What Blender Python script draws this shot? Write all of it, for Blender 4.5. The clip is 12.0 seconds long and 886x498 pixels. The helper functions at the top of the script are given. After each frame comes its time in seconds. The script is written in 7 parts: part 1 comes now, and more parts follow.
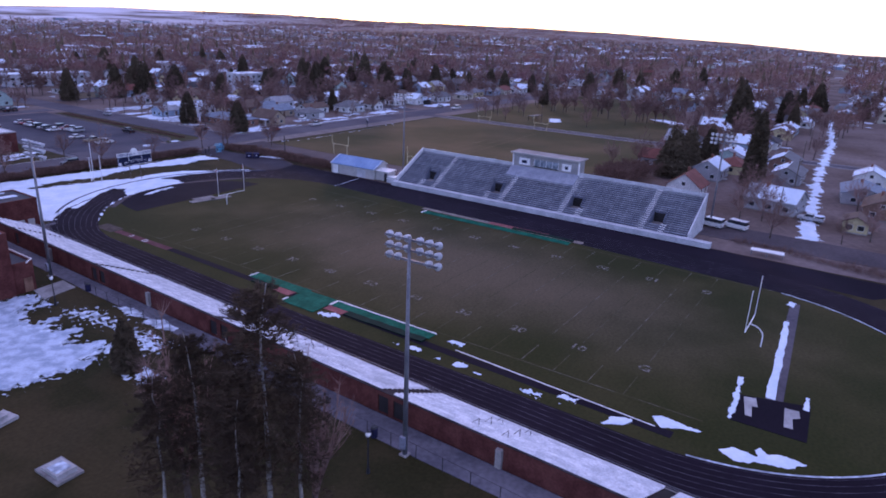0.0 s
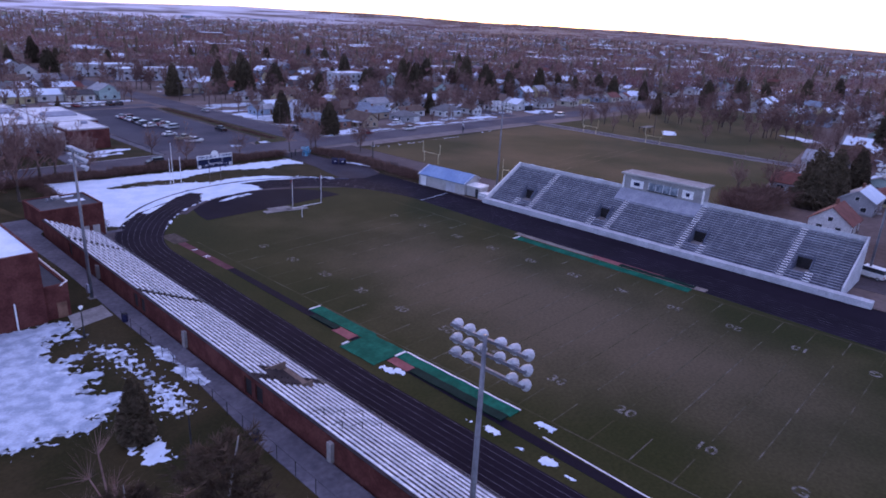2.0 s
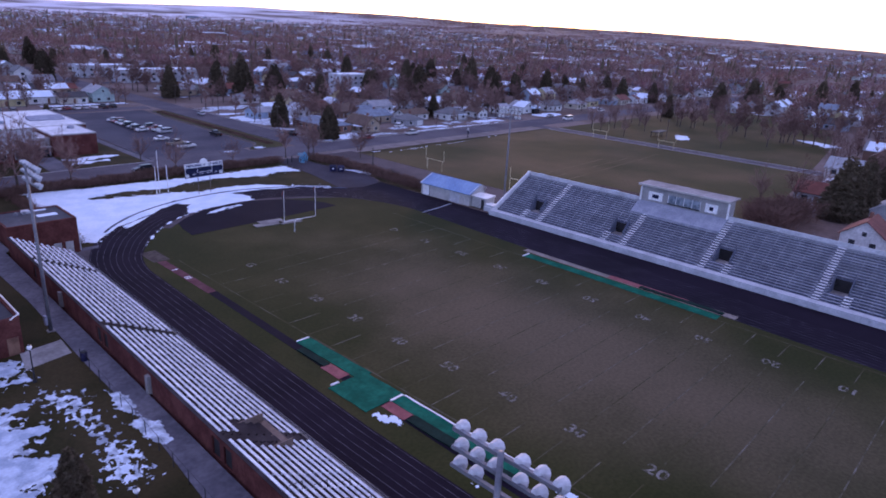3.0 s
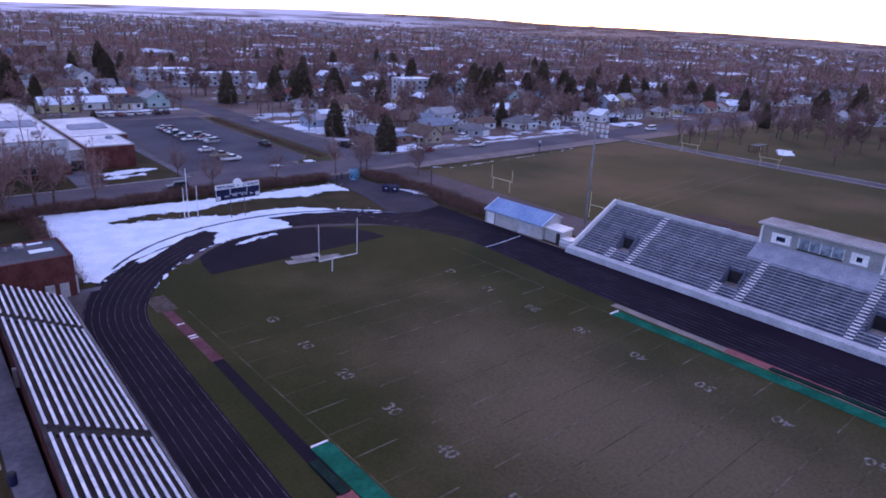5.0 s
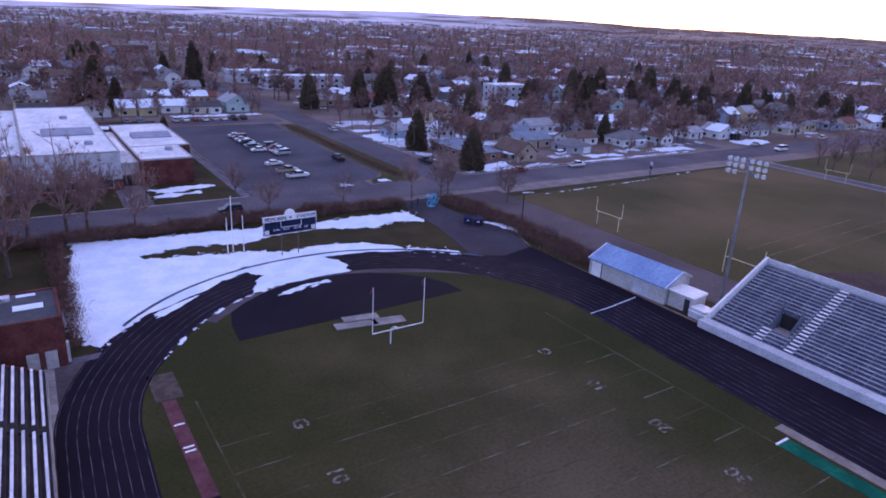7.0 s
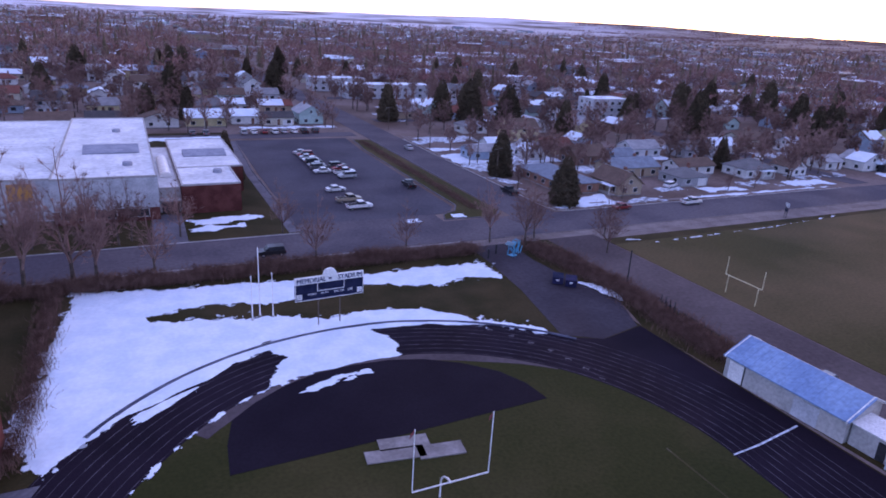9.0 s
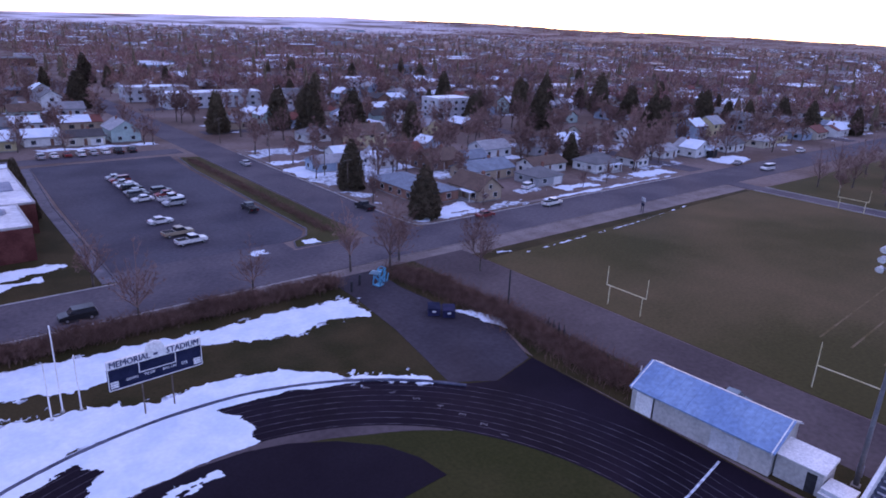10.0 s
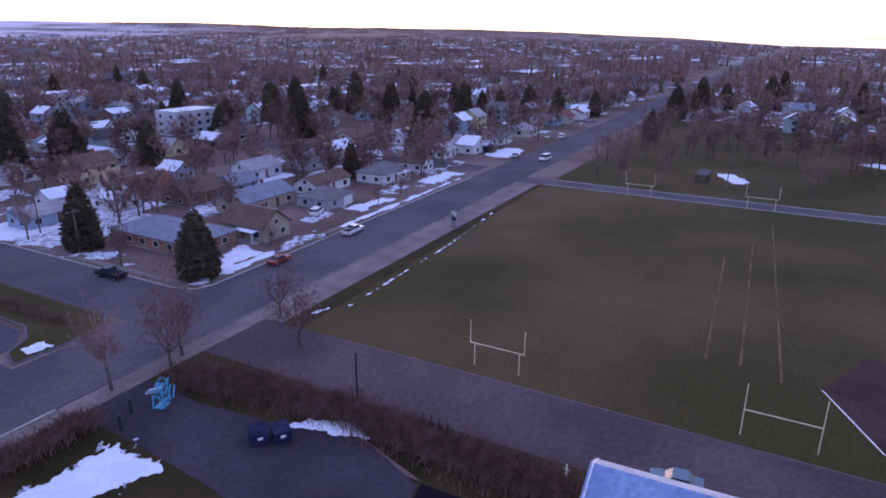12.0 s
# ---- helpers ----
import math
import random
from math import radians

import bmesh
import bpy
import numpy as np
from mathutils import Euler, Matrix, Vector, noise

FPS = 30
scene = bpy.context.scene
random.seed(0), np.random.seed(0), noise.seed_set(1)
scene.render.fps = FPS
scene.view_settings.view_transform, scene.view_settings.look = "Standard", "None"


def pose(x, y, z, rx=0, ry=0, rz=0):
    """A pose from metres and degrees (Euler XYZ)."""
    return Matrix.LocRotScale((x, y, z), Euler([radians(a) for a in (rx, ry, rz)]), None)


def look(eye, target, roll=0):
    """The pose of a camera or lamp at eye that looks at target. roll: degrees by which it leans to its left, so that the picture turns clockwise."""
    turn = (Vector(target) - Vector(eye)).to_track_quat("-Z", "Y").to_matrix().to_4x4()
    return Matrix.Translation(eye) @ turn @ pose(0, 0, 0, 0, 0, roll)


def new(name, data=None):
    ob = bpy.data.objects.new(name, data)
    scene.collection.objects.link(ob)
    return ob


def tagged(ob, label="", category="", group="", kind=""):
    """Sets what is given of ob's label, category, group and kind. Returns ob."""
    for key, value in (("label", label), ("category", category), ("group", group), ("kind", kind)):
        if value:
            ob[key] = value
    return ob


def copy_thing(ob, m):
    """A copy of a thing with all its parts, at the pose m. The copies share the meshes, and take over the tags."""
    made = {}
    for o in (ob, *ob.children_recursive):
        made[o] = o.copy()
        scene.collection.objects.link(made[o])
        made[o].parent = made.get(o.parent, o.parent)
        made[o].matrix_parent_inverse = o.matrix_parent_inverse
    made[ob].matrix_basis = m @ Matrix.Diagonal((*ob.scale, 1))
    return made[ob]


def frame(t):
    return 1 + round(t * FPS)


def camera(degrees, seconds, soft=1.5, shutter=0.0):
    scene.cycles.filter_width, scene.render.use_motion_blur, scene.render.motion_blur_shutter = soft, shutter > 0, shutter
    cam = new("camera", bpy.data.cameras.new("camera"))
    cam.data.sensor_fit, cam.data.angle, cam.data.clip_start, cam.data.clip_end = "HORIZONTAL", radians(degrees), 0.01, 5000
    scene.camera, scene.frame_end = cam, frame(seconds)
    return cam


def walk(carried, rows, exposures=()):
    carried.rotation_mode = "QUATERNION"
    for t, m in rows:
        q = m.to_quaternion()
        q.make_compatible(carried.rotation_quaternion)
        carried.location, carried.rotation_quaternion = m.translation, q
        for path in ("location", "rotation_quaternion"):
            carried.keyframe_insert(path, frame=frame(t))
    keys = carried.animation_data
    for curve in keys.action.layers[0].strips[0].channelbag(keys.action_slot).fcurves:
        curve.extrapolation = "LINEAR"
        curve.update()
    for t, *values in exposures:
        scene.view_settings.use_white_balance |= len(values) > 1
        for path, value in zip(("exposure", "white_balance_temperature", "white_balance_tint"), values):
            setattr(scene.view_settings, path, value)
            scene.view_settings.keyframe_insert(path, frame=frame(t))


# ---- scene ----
cam = camera(68.05, 12.0, soft=1.8)
PATH = [
    (0.00, (-93.55, -10.36, 40.54), (-14.62, 42.00, 8.45), 2.26),
    (0.50, (-89.85, -8.09, 40.42), (-14.60, 49.35, 8.19), 2.67),
    (1.00, (-86.07, -5.56, 40.31), (-12.32, 53.75, 8.01), 2.82),
    (1.50, (-82.18, -2.66, 40.27), (-10.74, 59.35, 7.85), 3.02),
    (2.00, (-78.30, 0.35, 40.19), (-8.13, 63.76, 7.69), 3.06),
    (2.50, (-74.33, 3.75, 40.13), (-4.61, 67.68, 7.68), 3.12),
    (3.00, (-70.49, 7.40, 40.02), (-0.75, 71.31, 7.57), 3.10),
    (3.50, (-66.43, 11.50, 39.95), (1.22, 77.58, 7.43), 3.18),
    (3.70, (-64.76, 13.19, 39.93), (1.64, 80.44, 7.23), 3.19),
    (4.10, (-61.26, 16.54, 39.82), (3.82, 85.10, 7.21), 3.10),
    (4.50, (-57.73, 19.98, 39.70), (6.13, 89.67, 7.06), 2.96),
    (4.90, (-54.20, 23.58, 39.58), (8.83, 94.02, 6.93), 2.80),
    (5.30, (-50.75, 27.46, 39.46), (11.58, 98.53, 6.86), 2.70),
    (5.50, (-49.07, 29.41, 39.43), (13.46, 100.30, 6.81), 2.62),
    (6.00, (-44.98, 34.75, 39.37), (17.04, 106.09, 6.75), 2.58),
    (6.50, (-40.82, 40.31, 39.32), (17.73, 114.47, 6.57), 2.69),
    (7.00, (-36.60, 46.08, 39.27), (15.93, 124.52, 6.30), 2.97),
    (7.50, (-32.51, 52.00, 39.27), (12.77, 134.73, 6.03), 3.30),
    (7.70, (-31.00, 54.44, 39.27), (10.60, 139.02, 5.86), 3.44),
    (8.10, (-27.93, 58.87, 39.40), (11.45, 144.54, 6.06), 3.51),
    (8.50, (-25.07, 63.47, 39.51), (13.39, 149.59, 6.28), 3.51),
    (8.90, (-22.36, 68.26, 39.59), (18.15, 153.53, 6.59), 3.37),
    (9.30, (-19.92, 73.67, 39.43), (26.27, 156.17, 6.87), 3.02),
    (9.50, (-18.56, 76.20, 39.56), (31.21, 156.64, 7.12), 2.89),
    (10.00, (-15.62, 83.38, 39.42), (45.06, 156.17, 7.50), 2.33),
    (10.50, (-12.84, 89.70, 39.52), (53.77, 157.18, 7.74), 1.97),
    (11.00, (-8.87, 96.35, 39.53), (63.45, 157.74, 7.87), 1.30),
    (11.50, (-5.53, 102.12, 39.40), (72.62, 155.98, 7.90), 0.82),
    (12.00, (-1.65, 108.14, 39.23), (82.00, 152.96, 7.72), 0.47),
]
walk(cam, [(t, look(eye, target, roll)) for t, eye, target, roll in PATH], exposures=[(0.0, 2.58, 6020, 27), (3.5, 2.60, 6020, 27), (5.5, 2.70, 6020, 27), (9.5, 2.67, 6020, 27), (12.0, 2.60, 6020, 27)])

# ---- world and sun: the sun touches the horizon, the sky lights the ground ----
SUN_AZ = 53.4
world = bpy.data.worlds.new("evening_sky")
scene.world = world
world.use_nodes = True
wn, wl = world.node_tree.nodes, world.node_tree.links
sky = wn.new("ShaderNodeTexSky")
sky.sky_type = "NISHITA"
sky.sun_disc = False
sky.sun_elevation = radians(3.0)
sky.sun_rotation = radians(SUN_AZ)
sky.altitude = 1000
sky.air_density, sky.dust_density, sky.ozone_density = 1.0, 0.4, 4.0
veil = wn.new("ShaderNodeMix")  # thin high haze over the whole sky
veil.data_type = "RGBA"
veil.inputs["Factor"].default_value = 0.45
wc = wn.new("ShaderNodeTexCoord")
toward = wn.new("ShaderNodeVectorMath")
toward.operation = "DOT_PRODUCT"
toward.inputs[1].default_value = (math.sin(radians(SUN_AZ)), math.cos(radians(SUN_AZ)), 0.0)
wl.new(wc.outputs["Generated"], toward.inputs[0])
haze = wn.new("ShaderNodeValToRGB")
haze.color_ramp.elements[0].position, haze.color_ramp.elements[0].color = 0.4, (1.28, 1.12, 1.48, 1)
haze.color_ramp.elements[1].position, haze.color_ramp.elements[1].color = 1.0, (4.2, 1.9, 0.75, 1)
for at, c in ((0.88, (1.50, 1.27, 1.60, 1)), (0.985, (1.9, 1.45, 1.45, 1)), (0.9975, (2.5, 1.6, 1.1, 1))):
    haze.color_ramp.elements.new(at).color = c
wl.new(toward.outputs["Value"], haze.inputs["Fac"])
streak = wn.new("ShaderNodeVectorMath")
streak.operation = "MULTIPLY"
streak.inputs[1].default_value = (6.0, 6.0, 130.0)
wl.new(wc.outputs["Generated"], streak.inputs[0])
cloud = wn.new("ShaderNodeTexNoise")
cloud.inputs["Scale"].default_value, cloud.inputs["Detail"].default_value = 1.0, 4.0
wl.new(streak.outputs[0], cloud.inputs["Vector"])
shade = wn.new("ShaderNodeMapRange")
shade.inputs["From Min"].default_value, shade.inputs["From Max"].default_value = 0.60, 0.74
shade.inputs["To Min"].default_value, shade.inputs["To Max"].default_value = 1.0, 0.62
wl.new(cloud.outputs["Fac"], shade.inputs["Value"])
thinned = wn.new("ShaderNodeVectorMath")
thinned.operation = "SCALE"
wl.new(haze.outputs["Color"], thinned.inputs[0])
wl.new(shade.outputs["Result"], thinned.inputs["Scale"])
wl.new(thinned.outputs[0], veil.inputs["B"])
wl.new(sky.outputs["Color"], veil.inputs["A"])
wl.new(veil.outputs["Result"], wn["Background"].inputs["Color"])
wn["Background"].inputs["Strength"].default_value = 0.15
sun_lamp = new("sun", bpy.data.lights.new("sun", "SUN"))
sun_lamp.data.energy, sun_lamp.data.angle, sun_lamp.data.color = 0.3, radians(10.0), (1.0, 0.62, 0.42)
sun_dir = Vector((math.sin(radians(SUN_AZ)), math.cos(radians(SUN_AZ)), math.tan(radians(4.0))))
sun_lamp.matrix_world = look(sun_dir * 300, (0, 0, 0))


# ---- materials ----
def mat(name, a, b=None, scale=1.0, rough=0.8, metal=0.0, fine=None, bump=0.0, lo=0.4, hi=0.6, tint=False, rand=0.0, spec=0.3, detail=4.0, stretch=None, worn=None, far_snow_haze=None, grain_span=(0.78, 1.2)):
    """Two colours mixed by a broad noise, darkened by a fine one. tint: the object's own colour is multiplied in; rand: spread of brightness from piece to piece."""
    m = bpy.data.materials.new(name)
    m.use_nodes = True
    n, l = m.node_tree.nodes, m.node_tree.links
    p = n["Principled BSDF"]
    p.inputs["Roughness"].default_value, p.inputs["Metallic"].default_value = rough, metal
    p.inputs["Specular IOR Level"].default_value = spec
    geo = n.new("ShaderNodeNewGeometry")
    place = geo.outputs["Position"]
    if stretch:
        mul = n.new("ShaderNodeVectorMath")
        mul.operation = "MULTIPLY"
        mul.inputs[1].default_value = stretch
        l.new(place, mul.inputs[0])
        place = mul.outputs[0]
    broad = n.new("ShaderNodeTexNoise")
    broad.inputs["Scale"].default_value, broad.inputs["Detail"].default_value = scale, detail
    l.new(place, broad.inputs["Vector"])
    ramp = n.new("ShaderNodeMapRange")
    ramp.inputs["From Min"].default_value, ramp.inputs["From Max"].default_value = lo, hi
    l.new(broad.outputs["Fac"], ramp.inputs["Value"])
    mix = n.new("ShaderNodeMix")
    mix.data_type = "RGBA"
    mix.inputs["A"].default_value, mix.inputs["B"].default_value = (*a, 1), (*(b or a), 1)
    l.new(ramp.outputs["Result"], mix.inputs["Factor"])
    colour = mix.outputs["Result"]
    if far_snow_haze:  # open country past the town: patchy snow, paling with distance in place of haze
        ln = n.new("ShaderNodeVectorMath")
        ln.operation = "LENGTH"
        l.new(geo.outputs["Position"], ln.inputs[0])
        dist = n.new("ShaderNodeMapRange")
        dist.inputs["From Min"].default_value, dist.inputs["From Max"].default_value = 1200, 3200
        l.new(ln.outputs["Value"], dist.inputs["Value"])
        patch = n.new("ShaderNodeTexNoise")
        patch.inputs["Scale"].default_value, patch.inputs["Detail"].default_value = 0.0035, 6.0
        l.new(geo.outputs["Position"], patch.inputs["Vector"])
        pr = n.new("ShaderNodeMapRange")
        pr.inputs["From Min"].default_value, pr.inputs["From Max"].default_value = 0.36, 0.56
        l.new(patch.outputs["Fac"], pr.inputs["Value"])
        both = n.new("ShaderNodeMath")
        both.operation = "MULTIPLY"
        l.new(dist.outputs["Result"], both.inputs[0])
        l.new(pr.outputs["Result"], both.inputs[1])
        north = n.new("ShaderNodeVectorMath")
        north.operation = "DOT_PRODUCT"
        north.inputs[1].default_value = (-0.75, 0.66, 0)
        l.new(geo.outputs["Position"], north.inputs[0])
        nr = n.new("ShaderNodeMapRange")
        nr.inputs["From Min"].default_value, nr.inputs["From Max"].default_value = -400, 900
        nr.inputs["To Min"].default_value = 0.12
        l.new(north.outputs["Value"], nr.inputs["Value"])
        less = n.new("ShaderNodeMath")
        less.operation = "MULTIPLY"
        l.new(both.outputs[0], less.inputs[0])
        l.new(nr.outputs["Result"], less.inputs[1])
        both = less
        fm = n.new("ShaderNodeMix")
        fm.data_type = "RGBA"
        fm.inputs["B"].default_value = (*far_snow_haze, 1)
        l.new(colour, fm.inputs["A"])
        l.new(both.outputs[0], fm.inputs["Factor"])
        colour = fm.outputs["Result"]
    if worn:  # bare middle of a pitch: centre, reach, colour
        sp = n.new("ShaderNodeVectorMath")
        sp.operation = "SUBTRACT"
        sp.inputs[1].default_value = (*worn[0], 0)
        l.new(geo.outputs["Position"], sp.inputs[0])
        sc = n.new("ShaderNodeVectorMath")
        sc.operation = "MULTIPLY"
        sc.inputs[1].default_value = (1 / worn[1][0], 1 / worn[1][1], 0)
        l.new(sp.outputs[0], sc.inputs[0])
        ln = n.new("ShaderNodeVectorMath")
        ln.operation = "LENGTH"
        l.new(sc.outputs[0], ln.inputs[0])
        add = n.new("ShaderNodeMath")
        add.operation = "SUBTRACT"
        l.new(ln.outputs["Value"], add.inputs[0])
        l.new(broad.outputs["Fac"], add.inputs[1])
        wr = n.new("ShaderNodeMapRange")
        wr.interpolation_type = "SMOOTHSTEP"
        wr.inputs["From Min"].default_value, wr.inputs["From Max"].default_value = 0.85, -0.35
        l.new(add.outputs[0], wr.inputs["Value"])
        wm = n.new("ShaderNodeMix")
        wm.data_type = "RGBA"
        wm.inputs["B"].default_value = (*worn[2], 1)
        l.new(colour, wm.inputs["A"])
        l.new(wr.outputs["Result"], wm.inputs["Factor"])
        colour = wm.outputs["Result"]
    grain = n.new("ShaderNodeTexNoise")
    grain.inputs["Scale"].default_value, grain.inputs["Detail"].default_value = fine or scale * 9, 3.0
    l.new(place, grain.inputs["Vector"])
    gr = n.new("ShaderNodeMapRange")
    gr.inputs["From Min"].default_value, gr.inputs["From Max"].default_value = 0.25, 0.75
    gr.inputs["To Min"].default_value, gr.inputs["To Max"].default_value = grain_span
    l.new(grain.outputs["Fac"], gr.inputs["Value"])

    def times(c, value):
        k = n.new("ShaderNodeVectorMath")
        k.operation = "SCALE" if value.type == "VALUE" else "MULTIPLY"
        l.new(c, k.inputs[0])
        l.new(value, k.inputs["Scale" if value.type == "VALUE" else 1])
        return k.outputs[0]

    colour = times(colour, gr.outputs["Result"])
    if tint or rand:
        info = n.new("ShaderNodeObjectInfo")
        if tint:
            colour = times(colour, info.outputs["Color"])
        if rand:
            rr = n.new("ShaderNodeMapRange")
            rr.inputs["To Min"].default_value, rr.inputs["To Max"].default_value = 1 - rand, 1 + rand
            l.new(info.outputs["Random"], rr.inputs["Value"])
            colour = times(colour, rr.outputs["Result"])
    l.new(colour, p.inputs["Base Color"])
    if bump:
        bp = n.new("ShaderNodeBump")
        bp.inputs["Strength"].default_value, bp.inputs["Distance"].default_value = 0.6, bump
        l.new(grain.outputs["Fac"], bp.inputs["Height"])
        l.new(bp.outputs["Normal"], p.inputs["Normal"])
    return m


def island_mat(name, stops, rough=0.8, fine=0.5):
    """For joined masses: each loose piece takes one of the colours."""
    m = bpy.data.materials.new(name)
    m.use_nodes = True
    n, l = m.node_tree.nodes, m.node_tree.links
    p = n["Principled BSDF"]
    p.inputs["Roughness"].default_value, p.inputs["Specular IOR Level"].default_value = rough, 0.2
    geo = n.new("ShaderNodeNewGeometry")
    ramp = n.new("ShaderNodeValToRGB")
    ramp.color_ramp.interpolation = "CONSTANT"
    while len(ramp.color_ramp.elements) < len(stops):
        ramp.color_ramp.elements.new(0.5)
    for i, (e, c) in enumerate(zip(ramp.color_ramp.elements, stops)):
        e.position, e.color = i / len(stops), (*c, 1)
    l.new(geo.outputs["Random Per Island"], ramp.inputs["Fac"])
    grain = n.new("ShaderNodeTexNoise")
    grain.inputs["Scale"].default_value = fine
    l.new(geo.outputs["Position"], grain.inputs["Vector"])
    mul = n.new("ShaderNodeMix")
    mul.data_type, mul.blend_type = "RGBA", "MULTIPLY"
    mul.inputs["Factor"].default_value = 0.5
    l.new(ramp.outputs["Color"], mul.inputs["A"])
    l.new(grain.outputs["Color"], mul.inputs["B"])
    l.new(mul.outputs["Result"], p.inputs["Base Color"])
    return m


M_GROUND = mat("town_ground", (0.115, 0.080, 0.066), (0.20, 0.155, 0.145), 0.03, 0.95, fine=0.7, detail=8, spec=0.1, far_snow_haze=(0.66, 0.64, 0.72))
M_LAWN = mat("dormant_lawn", (0.028, 0.025, 0.009), (0.050, 0.038, 0.017), 0.12, 0.95, fine=3.0, bump=0.05, spec=0.1)
M_TURF = mat("football_turf", (0.030, 0.032, 0.009), (0.053, 0.047, 0.0175), 0.06, 0.95, fine=2.5, bump=0.04, lo=0.42, hi=0.68, detail=6, spec=0.1, worn=((0, 50), (19, 50), (0.112, 0.087, 0.054)))
M_TURF2 = mat("practice_turf", (0.0522, 0.0476, 0.0176), (0.1008, 0.0765, 0.0387), 0.035, 0.95, fine=2.0, bump=0.04, lo=0.4, hi=0.66, detail=7, spec=0.1)
M_TRACK = mat("black_track", (0.0095, 0.006, 0.0125), (0.0145, 0.0095, 0.0185), 0.09, 0.95, fine=5.0, bump=0.01, spec=0.1)
M_APRON = mat("dark_apron", (0.009, 0.006, 0.013), (0.0135, 0.010, 0.018), 0.08, 0.95, fine=3.0, spec=0.1)
M_LANE = mat("lane_paint", (0.032, 0.025, 0.036), (0.11, 0.098, 0.118), 0.5, 0.9, spec=0.1)
M_NUMBER = mat("lane_number_paint", (0.10, 0.09, 0.11), (0.22, 0.21, 0.23), 0.9, 0.9)
M_PAINT = mat("field_chalk", (0.070, 0.062, 0.034), (0.18, 0.165, 0.14), 0.5, 0.9, fine=2.2, lo=0.45, hi=0.72, spec=0.1)
M_FADED = mat("faded_chalk", (0.056, 0.050, 0.022), (0.12, 0.106, 0.08), 0.35, 0.9, fine=2.2, lo=0.45, hi=0.75, spec=0.1)
M_ROAD = mat("street_asphalt", (0.082, 0.073, 0.090), (0.114, 0.102, 0.118), 0.07, 0.95, fine=1.5, spec=0.12)
M_LOT = mat("lot_asphalt", (0.058, 0.054, 0.072), (0.083, 0.079, 0.099), 0.06, 0.95, fine=1.5, spec=0.12)
M_ALLEY = mat("gravel_alley", (0.070, 0.056, 0.063), (0.100, 0.082, 0.088), 0.07, 0.95, fine=1.5, spec=0.12)
M_CONC = mat("concrete", (0.32, 0.31, 0.31), (0.42, 0.41, 0.41), 0.3, 0.85, fine=2.5)
M_OLDCONC = mat("stained_concrete", (0.19, 0.175, 0.17), (0.30, 0.285, 0.28), 0.3, 0.9, fine=2.5)
M_PATH = mat("walkway_concrete", (0.10, 0.097, 0.118), (0.15, 0.143, 0.168), 0.25, 0.95, fine=2.0, spec=0.15)
M_SNOW = mat("snow", (0.64, 0.74, 0.86), (0.74, 0.82, 0.93), 0.3, 0.8, fine=2.0, bump=0.015, spec=0.1, grain_span=(0.93, 1.06))
M_YARDSNOW = mat("trodden_snow", (0.36, 0.43, 0.54), (0.58, 0.66, 0.78), 0.7, 0.85, fine=4.0, bump=0.03, spec=0.1, grain_span=(0.85, 1.1))
M_OLDSNOW = mat("thin_snow", (0.30, 0.34, 0.40), (0.66, 0.74, 0.84), 0.9, 0.8, fine=3.0, spec=0.1)
M_BRICK = mat("red_brick", (0.090, 0.030, 0.027), (0.135, 0.050, 0.043), 0.5, 0.95, fine=4.0, spec=0.1)
M_BRICK2 = mat("brown_brick", (0.20, 0.10, 0.075), (0.28, 0.15, 0.11), 0.5, 0.9, fine=4.0)
M_SEAT = mat("white_bench_board", (0.54, 0.57, 0.62), (0.74, 0.76, 0.80), 0.6, 0.75, rand=0.1, spec=0.15)
M_ALU = mat("aluminium_bench", (0.28, 0.295, 0.35), (0.41, 0.425, 0.485), 0.5, 0.6, metal=0.2, rand=0.12)
M_DECK = mat("stand_deck", (0.10, 0.11, 0.155), (0.145, 0.158, 0.205), 0.4, 0.9, spec=0.15)
M_LDECK = mat("old_stand_deck", (0.034, 0.027, 0.030), (0.055, 0.045, 0.048), 0.4, 0.95, spec=0.1)
M_STEP = mat("painted_step", (0.72, 0.73, 0.75), (0.84, 0.85, 0.87), 0.6, 0.7)
# in passage mouths and the open bay this black stands for the shade inside
M_DARK = mat("near_black", (0.02, 0.018, 0.02), (0.03, 0.027, 0.03), 0.5, 0.9)
M_WALL = mat("light_stand_wall", (0.42, 0.435, 0.47), (0.53, 0.545, 0.58), 0.4, 0.8)
M_GALV = mat("galvanised_steel", (0.15, 0.155, 0.18), (0.22, 0.225, 0.25), 0.5, 0.6, metal=0.3)
M_LAMPGLASS = mat("lamp_reflector", (0.75, 0.76, 0.78), (0.9, 0.9, 0.92), 0.8, 0.35)
M_BLUEROOF = mat("blue_metal_roof", (0.175, 0.275, 0.47), (0.225, 0.335, 0.53), 0.25, 0.6)
M_CREAM = mat("cream_siding", (0.38, 0.37, 0.36), (0.47, 0.455, 0.44), 0.3, 0.75)
M_WHITE = mat("white_paint", (0.72, 0.72, 0.72), (0.82, 0.82, 0.82), 0.5, 0.6)
M_YELLOW = mat("faded_yellow_pipe", (0.60, 0.52, 0.30), (0.70, 0.64, 0.42), 0.8, 0.5)
M_NAVY = mat("navy_panel", (0.012, 0.015, 0.040), (0.020, 0.024, 0.058), 0.8, 0.8, spec=0.1)
M_LETTER = mat("dark_lettering", (0.02, 0.03, 0.09), (0.03, 0.04, 0.11), 1.0, 0.6)
M_GREEN = mat("green_tarp", (0.004, 0.085, 0.052), (0.008, 0.125, 0.078), 0.4, 0.85, fine=2.0, bump=0.03, spec=0.05)
